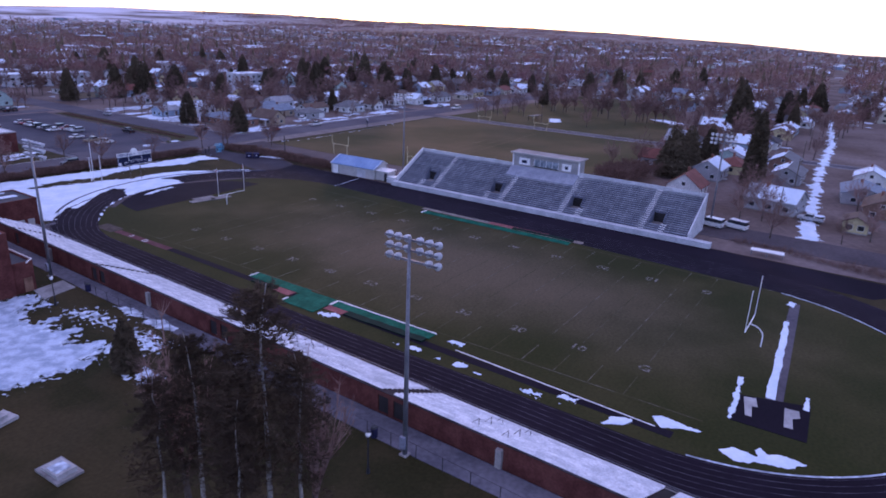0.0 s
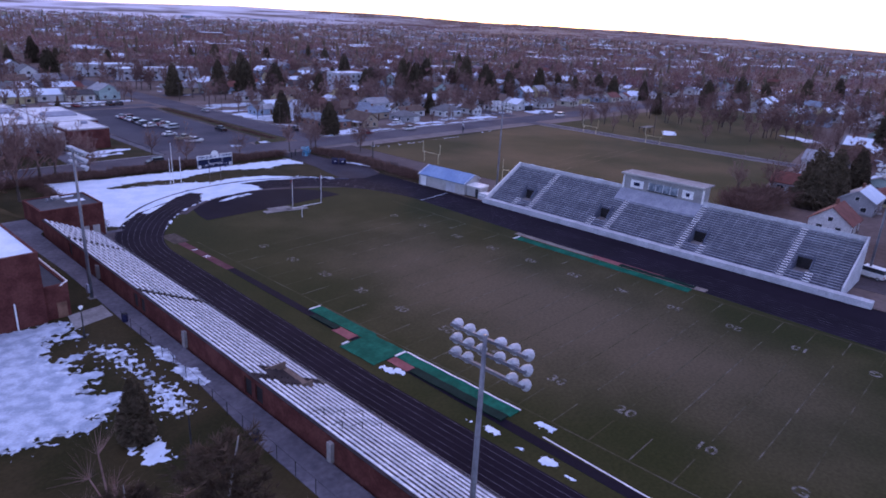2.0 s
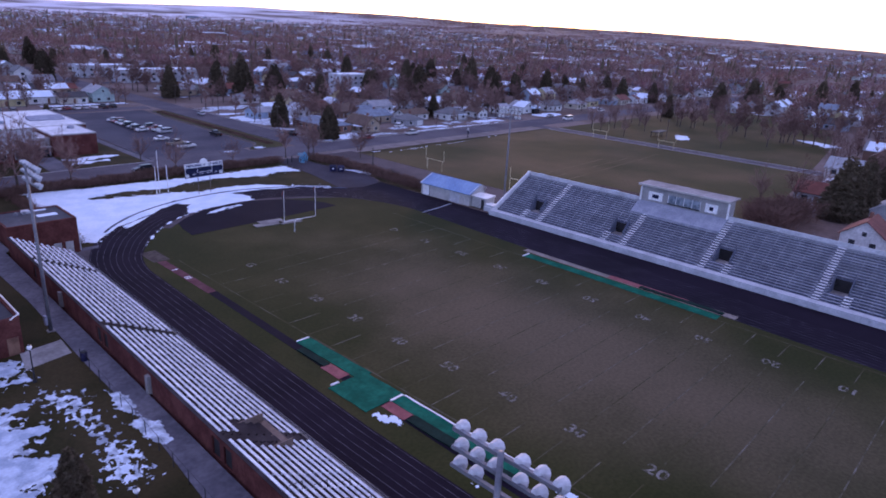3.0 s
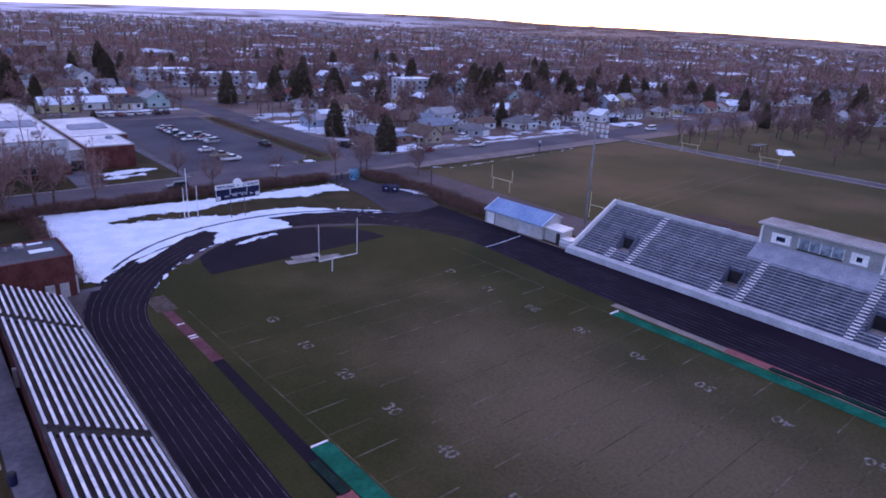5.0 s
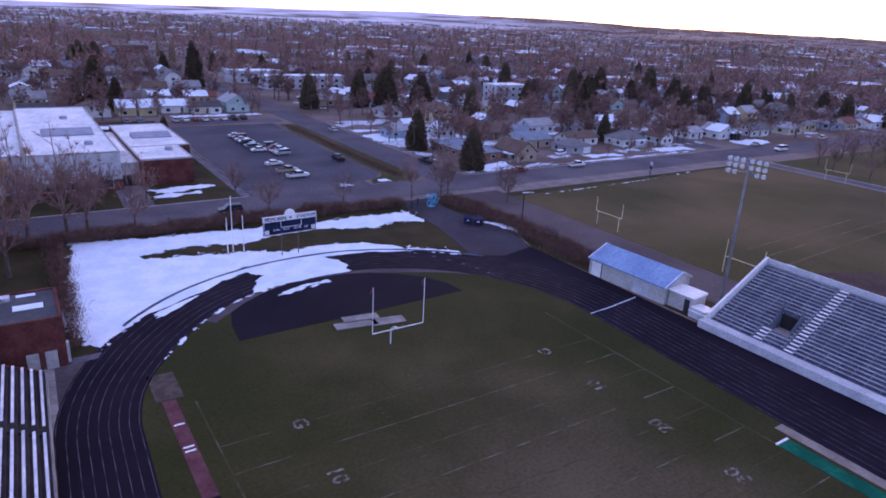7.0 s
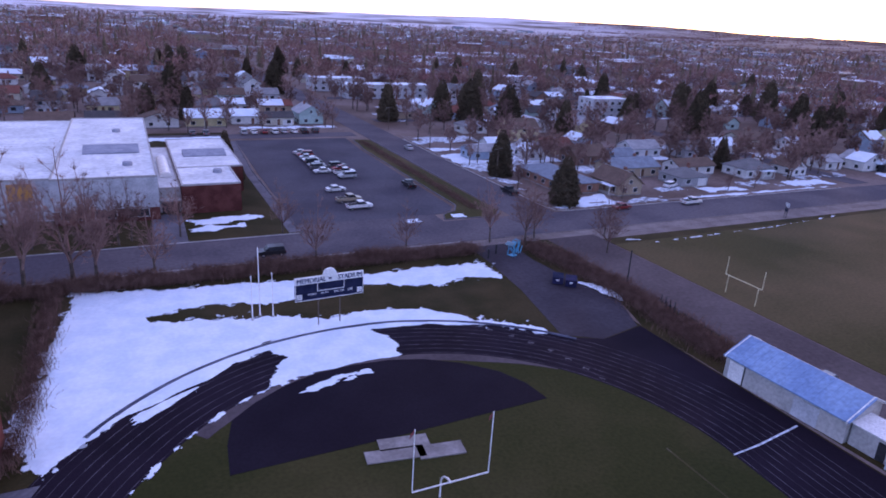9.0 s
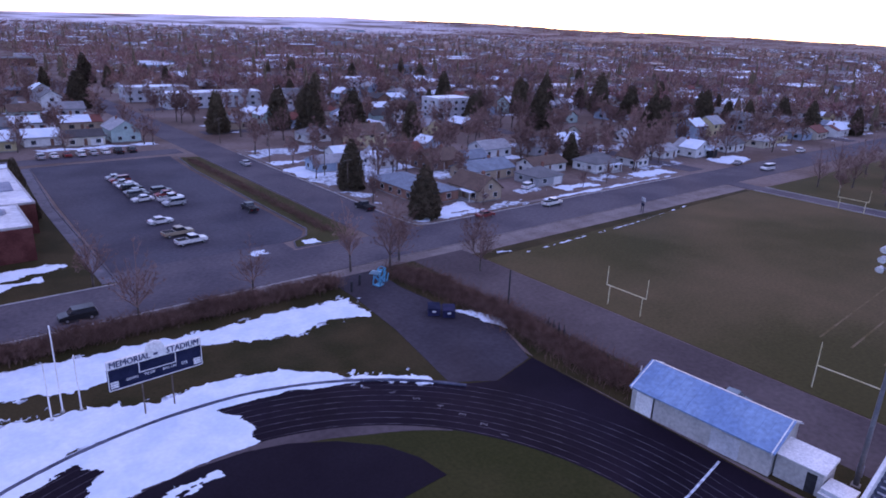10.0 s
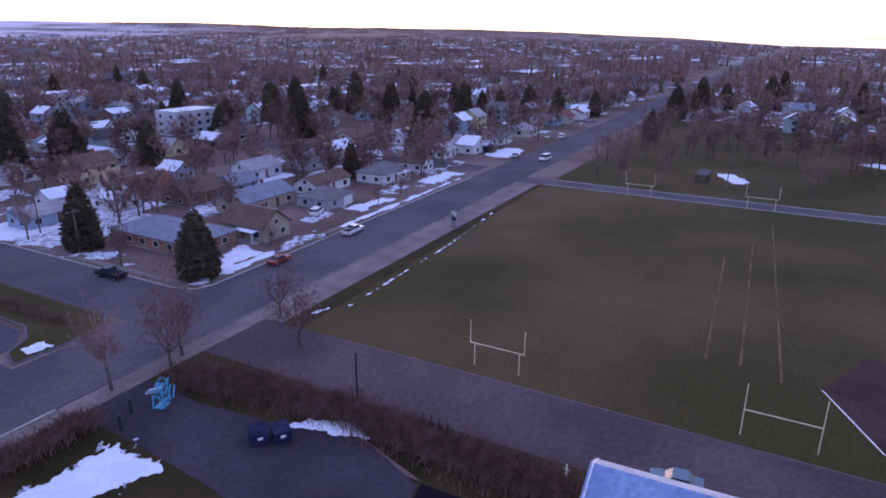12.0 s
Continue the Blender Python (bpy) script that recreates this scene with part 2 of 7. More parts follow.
M_DGREEN = mat("dark_green_strip", (0.008, 0.022, 0.018), (0.012, 0.032, 0.025), 0.4, 0.85, spec=0.05)
M_REDMAT = mat("red_mat", (0.22, 0.06, 0.065), (0.28, 0.09, 0.09), 0.5, 0.85)
M_PINK = mat("faded_red_runway", (0.095, 0.034, 0.042), (0.14, 0.06, 0.066), 0.3, 0.9, spec=0.1)
M_SAND = mat("sand_pit", (0.066, 0.05, 0.044), (0.10, 0.08, 0.068), 0.9, 0.95, spec=0.1)
M_TAN = mat("tan_dirt", (0.20, 0.165, 0.14), (0.26, 0.22, 0.19), 0.3, 0.95)
M_HEDGE = mat("bare_hedge", (0.125, 0.072, 0.058), (0.20, 0.125, 0.10), 0.8, 0.95, fine=5.0, spec=0.1)
M_BARK = mat("bark", (0.075, 0.058, 0.05), (0.12, 0.095, 0.082), 1.5, 0.95)
M_TWIG = mat("twigs", (0.175, 0.108, 0.095), (0.28, 0.182, 0.162), 0.6, 0.95, rand=0.25, spec=0.1)
M_PALEBARK = mat("pale_bark", (0.22, 0.20, 0.18), (0.34, 0.31, 0.29), 1.5, 0.9)
M_NEEDLE = mat("conifer_needles", (0.088, 0.069, 0.046), (0.13, 0.10, 0.068), 0.9, 0.95, rand=0.25, spec=0.08)
M_SIDING = mat("house_siding", (0.85, 0.85, 0.85), (1.0, 1.0, 1.0), 0.4, 0.8, tint=True)
M_ROOF = mat("house_roofing", (0.8, 0.8, 0.8), (1.0, 1.0, 1.0), 0.5, 0.85, tint=True, fine=3.0)
M_TRIM = mat("house_trim", (0.60, 0.60, 0.60), (0.72, 0.72, 0.72), 0.6, 0.7)
M_PANE = mat("window_glass", (0.022, 0.025, 0.032), (0.035, 0.04, 0.05), 0.7, 0.12, spec=0.6)
M_DOOR = mat("house_door", (0.12, 0.06, 0.04), (0.22, 0.12, 0.08), 0.6, 0.6, rand=0.4)
M_CHIMNEY = mat("chimney_brick", (0.18, 0.08, 0.06), (0.25, 0.12, 0.09), 1.0, 0.9)
M_CAR = mat("car_paint", (0.92, 0.92, 0.92), (1.0, 1.0, 1.0), 0.4, 0.28, tint=True, spec=0.5)
M_TYRE = mat("tyre", (0.015, 0.015, 0.016), (0.025, 0.025, 0.026), 2.0, 0.85)
M_RIM = mat("rim", (0.35, 0.35, 0.36), (0.45, 0.45, 0.46), 2.0, 0.4, metal=0.6)
M_TAILLIGHT = mat("tail_light", (0.30, 0.015, 0.015), (0.36, 0.02, 0.02), 2.0, 0.3)
M_HEADLIGHT = mat("head_light", (0.6, 0.6, 0.62), (0.7, 0.7, 0.72), 2.0, 0.2)
M_ROOFGREY = mat("flat_roof_white", (0.58, 0.60, 0.63), (0.72, 0.74, 0.78), 0.12, 0.85)
M_ROOFDARK = mat("flat_roof_tar", (0.055, 0.055, 0.065), (0.085, 0.085, 0.10), 0.2, 0.9)
M_PANELGREY = mat("roof_unit_panel", (0.22, 0.235, 0.30), (0.29, 0.305, 0.38), 0.5, 0.6)
M_WOOD = mat("pole_wood", (0.10, 0.075, 0.06), (0.16, 0.125, 0.10), 1.2, 0.95)
M_IRON = mat("dark_iron", (0.022, 0.022, 0.026), (0.035, 0.035, 0.04), 1.5, 0.6)
M_SCULPT = mat("blue_sculpture_paint", (0.05, 0.28, 0.46), (0.10, 0.38, 0.56), 0.8, 0.45)
M_PALEBLUE = mat("pale_blue_paint", (0.38, 0.58, 0.72), (0.48, 0.66, 0.78), 0.8, 0.5)
M_BIN = mat("blue_bin", (0.020, 0.020, 0.055), (0.032, 0.030, 0.08), 0.8, 0.7, spec=0.1)
M_ORANGE = mat("orange_panel", (0.45, 0.22, 0.06), (0.55, 0.28, 0.08), 0.8, 0.7)
M_MAROON = mat("maroon_dirt", (0.046, 0.030, 0.028), (0.066, 0.045, 0.041), 0.2, 0.95, spec=0.1)

# lighter and redder than the near twigs: distance haze and sunset put into the colour
M_FARWOOD = island_mat("far_woods_hazed_twigs", ((0.27, 0.148, 0.132), (0.37, 0.225, 0.20), (0.33, 0.175, 0.145), (0.42, 0.27, 0.24), (0.23, 0.132, 0.124)), 0.95, 0.05)
M_LANDING = mat("brown_landing", (0.15, 0.105, 0.085), (0.22, 0.165, 0.14), 0.6, 0.9)
M_DRIVE = mat("driveway_asphalt", (0.040, 0.034, 0.044), (0.058, 0.051, 0.064), 0.08, 0.95, fine=1.5, spec=0.12)
M_PINE = mat("pine_needles", (0.058, 0.042, 0.030), (0.095, 0.066, 0.046), 0.9, 0.95, rand=0.2, spec=0.08)
M_VERGE = mat("sandy_verge", (0.165, 0.138, 0.135), (0.22, 0.19, 0.185), 0.2, 0.95, fine=2.0, spec=0.1)
M_UPPER = mat("smooth_blue_deck", (0.25, 0.27, 0.33), (0.32, 0.34, 0.40), 0.5, 0.8, spec=0.15)
M_PRINT = mat("printed_window", (0.10, 0.13, 0.17), (0.28, 0.33, 0.38), 0.9, 0.6)
M_BOXROOF = mat("press_box_roof", (0.20, 0.19, 0.20), (0.28, 0.27, 0.28), 0.3, 0.9)
M_TRACKKERB = mat("wet_track_kerb", (0.045, 0.050, 0.08), (0.10, 0.11, 0.16), 0.5, 0.9, spec=0.1)
M_YARDNUM = mat("yard_number_chalk", (0.066, 0.058, 0.034), (0.24, 0.225, 0.20), 1.6, 0.9, fine=5.0, lo=0.40, hi=0.62, spec=0.1, grain_span=(0.5, 1.3))
M_BOXWALL = mat("press_box_wall", (0.26, 0.255, 0.26), (0.33, 0.325, 0.325), 0.3, 0.85)
M_FIELDLINE = mat("old_field_line", (0.085, 0.067, 0.026), (0.17, 0.135, 0.085), 0.2, 0.95, fine=2.0, lo=0.35, hi=0.7, spec=0.1)


# ---- mesh helpers ----
class Build:
    """Vertices and faces of one mesh."""

    def __init__(self):
        self.v, self.f = [], []

    def add(self, verts, faces):
        k = len(self.v)
        self.v += [tuple(p) for p in verts]
        self.f += [tuple(i + k for i in face) for face in faces]
        return self

    def box(self, x0, y0, z0, x1, y1, z1):
        return self.add([(x0, y0, z0), (x1, y0, z0), (x1, y1, z0), (x0, y1, z0), (x0, y0, z1), (x1, y0, z1), (x1, y1, z1), (x0, y1, z1)],
                        [(3, 2, 1, 0), (4, 5, 6, 7), (0, 1, 5, 4), (1, 2, 6, 5), (2, 3, 7, 6), (3, 0, 4, 7)])

    def prism(self, outline, z0, z1):
        """outline: counter-clockwise (x, y)."""
        n = len(outline)
        return self.add([(x, y, z0) for x, y in outline] + [(x, y, z1) for x, y in outline],
                        [tuple(range(n - 1, -1, -1)), tuple(range(n, 2 * n))] + [(i, (i + 1) % n, n + (i + 1) % n, n + i) for i in range(n)])

    def along_y(self, outline, y0, y1):
        """outline: (x, z), swept from y0 to y1."""
        n = len(outline)
        return self.add([(x, y0, z) for x, z in outline] + [(x, y1, z) for x, z in outline],
                        [tuple(range(n)), tuple(range(2 * n - 1, n - 1, -1))] + [(i, n + i, n + (i + 1) % n, (i + 1) % n) for i in range(n)])

    def along_x(self, outline, x0, x1):
        """outline: (y, z), swept from x0 to x1."""
        n = len(outline)
        return self.add([(x0, y, z) for y, z in outline] + [(x1, y, z) for y, z in outline],
                        [tuple(range(n - 1, -1, -1)), tuple(range(n, 2 * n))] + [(i, (i + 1) % n, n + (i + 1) % n, n + i) for i in range(n)])

    def tube(self, p, q, r0, r1=None, n=6):
        p, q = Vector(p), Vector(q)
        r1 = r0 if r1 is None else r1
        way = (q - p).normalized()
        side = way.orthogonal().normalized()
        up = way.cross(side)
        ring = [(math.cos(2 * math.pi * i / n), math.sin(2 * math.pi * i / n)) for i in range(n)]
        verts = [p + (side * c + up * s) * r0 for c, s in ring] + [q + (side * c + up * s) * r1 for c, s in ring]
        return self.add(verts, [(i, (i + 1) % n, n + (i + 1) % n, n + i) for i in range(n)] + [tuple(range(n - 1, -1, -1)), tuple(range(n, 2 * n))])

    def strip(self, left, right, z):
        """A flat band between two lines of (x, y)."""
        n = len(left)
        return self.add([(x, y, z) for x, y in left] + [(x, y, z) for x, y in right], [(i + 1, i, n + i, n + i + 1) for i in range(n - 1)])

    def mesh(self, name, smooth=False):
        me = bpy.data.meshes.new(name)
        me.from_pydata(self.v, [], self.f)
        if smooth:
            me.shade_smooth()
        me.update()
        return me


def part(name, b, material, parent=None, label="", smooth=False):
    """One mesh object, under parent if one is given. b: a Build or a finished mesh."""
    me = b if isinstance(b, bpy.types.Mesh) else b.mesh(name, smooth)
    if not me.materials:
        me.materials.append(material)
    ob = new(name, me)
    if parent:
        ob.parent = parent
    if label:
        ob["label"] = label
    return ob


def thing(name, x, y, z=0.0, rz=0.0, label="", category="", group="", kind=""):
    ob = new(name)
    ob.matrix_world = pose(x, y, z, 0, 0, rz)
    ob.empty_display_size = 0.3
    return tagged(ob, label, category, group, kind)


def setting(name, b, material, label, category="ground"):
    return tagged(part(name, b, material), label, category, kind="structure")


def letters(text, size, depth=0.0, bold=0.0):
    """A mesh of a line of text, centred."""
    cu = bpy.data.curves.new("letters", "FONT")
    cu.body, cu.size, cu.extrude, cu.offset = text, size, depth, bold
    cu.align_x, cu.align_y = "CENTER", "CENTER"
    cu.resolution_u = 2
    ob = bpy.data.objects.new("letters", cu)
    scene.collection.objects.link(ob)
    me = bpy.data.meshes.new_from_object(ob)
    bpy.data.objects.remove(ob)
    bpy.data.curves.remove(cu)
    return me


def hermite(a, b, t):
    s = min(max((t - a) / (b - a), 0.0), 1.0)
    return s * s * (3 - 2 * s)


# ---- ground: one sheet to the horizon, flat in town, with low hills far off ----
HILLS = ((-180, 20), (-30, 20), (0, 22), (14, 45), (30, 74), (40, 78), (50, 57), (57, 57), (64, 50), (72, 36), (80, 10), (88, -28), (96, -40), (180, -20))


def ground_height(x, y):
    r = math.hypot(x - 20, y - 120)
    if r < 900:
        return 0.0
    az = math.degrees(math.atan2(x - 20, y - 120))
    h = np.interp(az, [a for a, _ in HILLS], [b for _, b in HILLS])
    far = hermite(2600, 4600, r) if h > 0 else (r - 900) / 3700
    lump = noise.noise((x / 500, y / 500, 0)) * 9 * hermite(1500, 4000, r)
    return float(h * far + lump * (1 if h > 0 else 0.4))


ground = Build()
radii = [0] + [12 * 1.16 ** i for i in range(42)]
radii = [r for r in radii if r < 4750] + [4750]
SECTORS = 180
for r in radii[1:]:
    for i in range(SECTORS):
        a = 2 * math.pi * i / SECTORS
        x, y = 20 + r * math.sin(a), 120 + r * math.cos(a)
        ground.v.append((x, y, ground_height(x, y)))
ground.v.append((20, 120, 0.0))
for k in range(len(radii) - 2):
    for i in range(SECTORS):
        j = (i + 1) % SECTORS
        ground.f.append((k * SECTORS + i, (k + 1) * SECTORS + i, (k + 1) * SECTORS + j, k * SECTORS + j))
ground.f += [(len(ground.v) - 1, i, (i + 1) % SECTORS) for i in range(SECTORS)]
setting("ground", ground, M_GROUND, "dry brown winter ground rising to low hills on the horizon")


def sheet(name, outline, z, material, label, category="ground", depth=0.25):
    return setting(name, Build().prism(outline, z - depth, z), material, label, category)


def rect(x0, y0, x1, y1):
    return [(x0, y0), (x1, y0), (x1, y1), (x0, y1)]


# the running track: straights at x = +-R, bends about y = BEND_N and BEND_S
TERRACE = 3.1  # height of the school's ground over the field
BEND_N, BEND_S, R_IN, R_OUT = 107.7, 2.0, 30.2, 39.3


# the north bend is drawn from three centres: inner and outer edge by bearing
BEARING = (0, 45, 60, 78, 93, 111, 125, 140, 154, 167, 180)
EDGE_IN = (30.2, 30.2, 30.0, 29.6, 28.7, 28.6, 28.2, 27.8, 28.2, 29.2, 29.9)
EDGE_OUT = (39.3, 39.6, 39.5, 39.2, 38.5, 38.0, 37.6, 37.1, 36.9, 37.2, 37.6)


def bend_in(a):
    return float(np.interp(a, BEARING, EDGE_IN))


def bend_out(a):
    return float(np.interp(a, BEARING, EDGE_OUT))


def polar(r, a):
    return (r * math.cos(radians(a)), BEND_N + r * math.sin(radians(a)))


def oval(r, step=3):
    f = (r - R_IN) / (R_OUT - R_IN)
    north = [polar(bend_in(a) + f * (bend_out(a) - bend_in(a)), a) for a in range(0, 181, step)]
    west = []
    for y in (100, 92, 84, 76, 68, 60, 52, 36, 20):
        i, o = np.interp(y, (52, BEND_N), (32.0, 29.9)), np.interp(y, (52, BEND_N), (39.5, 37.6))
        west.append((float(-i - f * (o - i)), y))
    south = []
    q = 28.5 + f * 8.0
    for a in range(180, 361, step):
        south.append((-3.8 + q * math.cos(radians(a)), 3.8 + q * math.sin(radians(a))))
    east = []
    for y in (20, 40, 60, 80, 95):
        i, o = np.interp(y, (3.8, BEND_N), (24.7, 30.2)), np.interp(y, (3.8, BEND_N), (32.7, 39.3))
        east.append((float(i + f * (o - i)), y))
    return north + west + south + east


lawn = rect(-110, -60, 41.9, 171)
sheet("lawn", lawn, 0.03, M_LAWN, "dormant brown-green lawn round the stadium", depth=0.1)
track = Build()
track.strip(oval(R_OUT) + oval(R_OUT)[:1], oval(R_IN) + oval(R_IN)[:1], 0.06)
track.strip([(31.0, -14), (32.6, 3.8), (39.25, BEND_N + 2)], [(40.6, -22), (41.6, 3.8), (41.6, BEND_N + 2)], 0.061)
track.add([(R_OUT - 0.3, BEND_N + 2, 0.062), (41.6, BEND_N + 2, 0.062), (41.6, 133.4, 0.062), (33.9, 131.7, 0.062), (28, 134.5, 0.062), (33.5, 127.5, 0.062), (37.5, 118.5, 0.062)], [(0, 1, 2, 3, 4, 5, 6)])
running_track = setting("running_track", track, M_TRACK, "black all-weather running track with eight worn lanes", "track")
LANES = [R_IN + 0.3 + i * (R_OUT - R_IN - 0.5) / 8 for i in range(9)]
for r in LANES:
    b = Build()
    b.strip(oval(r + 0.04) + oval(r + 0.04)[:1], oval(r - 0.04) + oval(r - 0.04)[:1], 0.072)
    part("lane_line", b, M_LANE, running_track)
for i in range(8):
    r = (LANES[i] + LANES[i + 1]) / 2
    f = (r - R_IN) / (R_OUT - R_IN)
    for a in (30 + 4.5 * i,):
        me = letters(str(i + 1), 1.1)
        ob = part("lane_number", me, M_NUMBER, running_track)
        ob.matrix_world = pose(*polar(bend_in(a) + f * (bend_out(a) - bend_in(a)), a), 0.075, 0, 0, a)

# infield
field = sheet("football_field", oval(R_IN), 0.05, M_TURF, "dormant olive and brown football turf with faded chalk lines", "field", 0.15)
YARD = 0.9144
LENGTH = 120 * YARD


def flat(name, outline, z, material, parent=None, label=""):
    return part(name, Build().add([(x, y, z) for x, y in outline], [tuple(range(len(outline)))]), material, parent, label)


for k in range(21):
    y = 10 * YARD + 5 * YARD * k
    b = Build()
    for x0, x1 in ((-24.2, -19.0), (-14.6, -3.0), (-3.0, 8.5), (8.5, 14.5), (19.0, 24.2)):
        b.strip([(x0, y + 0.07), (x1, y + 0.07)], [(x0, y - 0.07), (x1, y - 0.07)], 0.062)
    part("yard_line", b, M_PAINT if k % 2 else M_FADED, field)
for x in (-24.38, 24.38):
    part("side_line", Build().strip([(x - 0.1, 0), (x - 0.1, LENGTH)], [(x + 0.1, 0), (x + 0.1, LENGTH)], 0.063), M_FADED, field)
for x in (-8.1, 8.1):
    b = Build()
    for k in range(100):
        y = 10 * YARD + (k + 0.5) * YARD
        b.strip([(x - 0.3, y + 0.05), (x + 0.3, y + 0.05)], [(x - 0.3, y - 0.05), (x + 0.3, y - 0.05)], 0.062)
    part("hash_marks", b, M_FADED, field)
for k, text in enumerate("G 10 20 30 40 50 40 30 20 10 G".split()):
    for side in (-1, 1):
        me = letters(text, 2.4, 0.0, 0.05)
        ob = part("yard_number", me, M_YARDNUM, field)
        ob.matrix_world = pose(side * 16.4, 10 * YARD + 10 * YARD * (10 - k), 0.066, 0, 0, -90 if side < 0 else 90) @ Matrix.Diagonal((1.0, 0.95, 1, 1))

# end of the field: jump apron, slabs and its grey rim
rim = [polar(bend_in(a) - 1.7 * min(1.0, (a - 38) / 20), a) for a in range(40, 136, 4)]
setting("rim_path", Build().strip([polar(bend_in(a), a) for a in range(40, 136, 4)], rim, 0.068), M_ALLEY, "weathered grey asphalt rim along the bend", "path")
sheet("jump_apron", [(-16.4, 121.0), (0, 121.2), (18.1, 121.9), (17.6, 125.5), (15.9, 129.0), (12.5, 132.4), (8.5, 134.8), (4.5, 136.0), (0, 136.3), (-4.5, 135.9), (-8.6, 134.4), (-12.2, 132.1), (-15.0, 129.6), (-16.0, 125.5)], 0.075, M_APRON, "dark asphalt jumping apron behind the goal", "apron", 0.1)
for x0, y0, x1, y1, a in ((-4.4, 117.6, 1.4, 119.4, -8), (-2.6, 119.0, 2.4, 120.9, -8), (0.6, 116.6, 5.2, 118.6, -8)):
    m = pose((x0 + x1) / 2, (y0 + y1) / 2, 0, 0, 0, a)
    ob = tagged(part("concrete_slab", Build().box(-(x1 - x0) / 2, -(y1 - y0) / 2, 0.05, (x1 - x0) / 2, (y1 - y0) / 2, 0.16), M_OLDCONC), "pale concrete slab lying by the goal post", "slab", "slabs by the goal")
    ob.matrix_world = m
sheet("jump_runway", [(-29.9, 2), (-28.5, 2), (-26.1, 94), (-27.4, 94)], 0.065, M_APRON, "dark long-jump runway beside the turf", "runway", 0.08)
sheet("red_runway", rect(-27.5, 94, -26.1, 111), 0.066, M_PINK, "faded red end of the long-jump runway", "runway", 0.08)
sheet("sand_pit", rect(-28.0, 111.2, -25.2, 117.0), 0.06, M_SAND, "sandy jumping pit at the runway's end", "pit", 0.08)
for y in (101.2, 101.9, 106.0):
    flat("take_off_mark", rect(-27.3, y, -26.3, y + 0.25), 0.072, M_STEP, bpy.data.objects["red_runway"])
flat("runway_edge_line", [(-28.75, 4), (-28.55, 4), (-27.2, 31), (-27.4, 31)], 0.069, M_WHITE, bpy.data.objects["jump_runway"])
sheet("dirt_margin", [(26.6, 36), (28.2, 36), (28.4, 76), (27.0, 76)], 0.062, M_TAN, "bare tan earth beside the far team area", "ground", 0.08)
sheet("south_pad", [(-21.8, -10.1), (-13.4, -9.6), (-15.7, -1.8), (-22.1, -2.3)], 0.085, M_APRON, "dark asphalt pad with pale marks beyond the goal line", "pad", 0.1)
sheet("south_runway", [(-14.6, -6.8), (20.5, -4.4), (20.8, -3.0), (-14.9, -4.9)], 0.07, M_ROAD, "grey runway crossing the grass beyond the goal line", "runway", 0.08)
for outline in ([(-15.8, -2.7), (-20.1, -3.6), (-20.0, -4.3), (-17.6, -3.9), (-17.4, -4.5), (-15.4, -4.0)], [(-15.6, -7.1), (-20.0, -7.6), (-19.9, -8.5), (-17.6, -8.2), (-17.0, -8.9), (-15.4, -8.6)]):
    flat("pale_mark", outline[::-1], 0.091, M_CONC, bpy.data.objects["south_pad"])

# practice field, streets, parking and walks north and east of the stadium
sheet("practice_field", [(62.3, 57), (120, 57.5), (164, 63.5), (166, 166.5), (62.3, 164.5)], 0.045, M_TURF2, "broad dormant practice field, brown and olive", "field", 0.1)
sheet("gravel_alley", rect(50.6, -40, 62.0, 171.2), 0.05, M_ALLEY, "wide grey-brown asphalt alley beside the practice field", "alley", 0.1)
sheet("park_lawn", [(171.5, 65), (225, 73), (330, 96), (330, 164), (171.5, 166)], 0.045, M_TURF2, "brown park lawn with bare trees", "lawn", 0.1)
sheet("cross_street", rect(164.8, -60, 171.2, 187.5), 0.055, M_ROAD, "narrow asphalt street along the practice field", "road", 0.1)
sheet("main_street", rect(-320, 174.2, 900, 187.2), 0.06, M_ROAD, "straight worn asphalt street past the stadium", "road", 0.1)
sheet("side_street", rect(52.2, 187.1, 63.6, 900), 0.056, M_ROAD, "residential asphalt street leading away", "road", 0.1)
sheet("verge_walk", rect(-120, 170.9, 164, 173.9), 0.075, M_VERGE, "pale sandy verge walk along the street", "pavement", 0.1)
sheet("parking_lot", [(6.5, 192.5), (38, 192.5), (40.8, 194.2), (42.6, 197), (43.2, 262), (44.6, 284), (8.6, 284), (7.2, 240)], 0.062, M_LOT, "dark asphalt school parking lot with faint bays", "parking", 0.1)
sheet("lot_entry", rect(6.5, 187.1, 36, 192.8), 0.058, M_ROAD, "asphalt entry to the parking lot", "road", 0.1)
sheet("lot_verge", [(37, 188.3), (46, 188.1), (49.5, 189.2), (51.2, 192), (51.6, 280), (46.2, 281), (44.4, 262), (44.0, 198), (41.8, 193.8), (38.2, 191.8)], 0.09, M_TURF2, "raised grass verge between lot and street", "verge", 0.14)
sheet("driveway", [(29.0, 134.8), (33.8, 131.8), (41.2, 133.6), (44.6, 141.5), (42.8, 150), (41.5, 162), (42.5, 171.4), (33.5, 171.4), (33.2, 162), (32.0, 150)], 0.056, M_DRIVE, "asphalt driveway into the stadium", "road", 0.1)
# the school stands on a terrace, higher than the sunken stadium
terrace = Build()
crest = [(-130, -70), (-50.6, -70), (-50.6, -30), (-46.6, 121), (-45.5, 121), (-45.5, 131), (-52, 150), (-130, 150)]
foot = [(-150, -90), (-42, -90), (-42, -31), (-46.5, 121.1), (-45.4, 121.1), (-45.4, 133), (-46, 168), (-150, 168)]
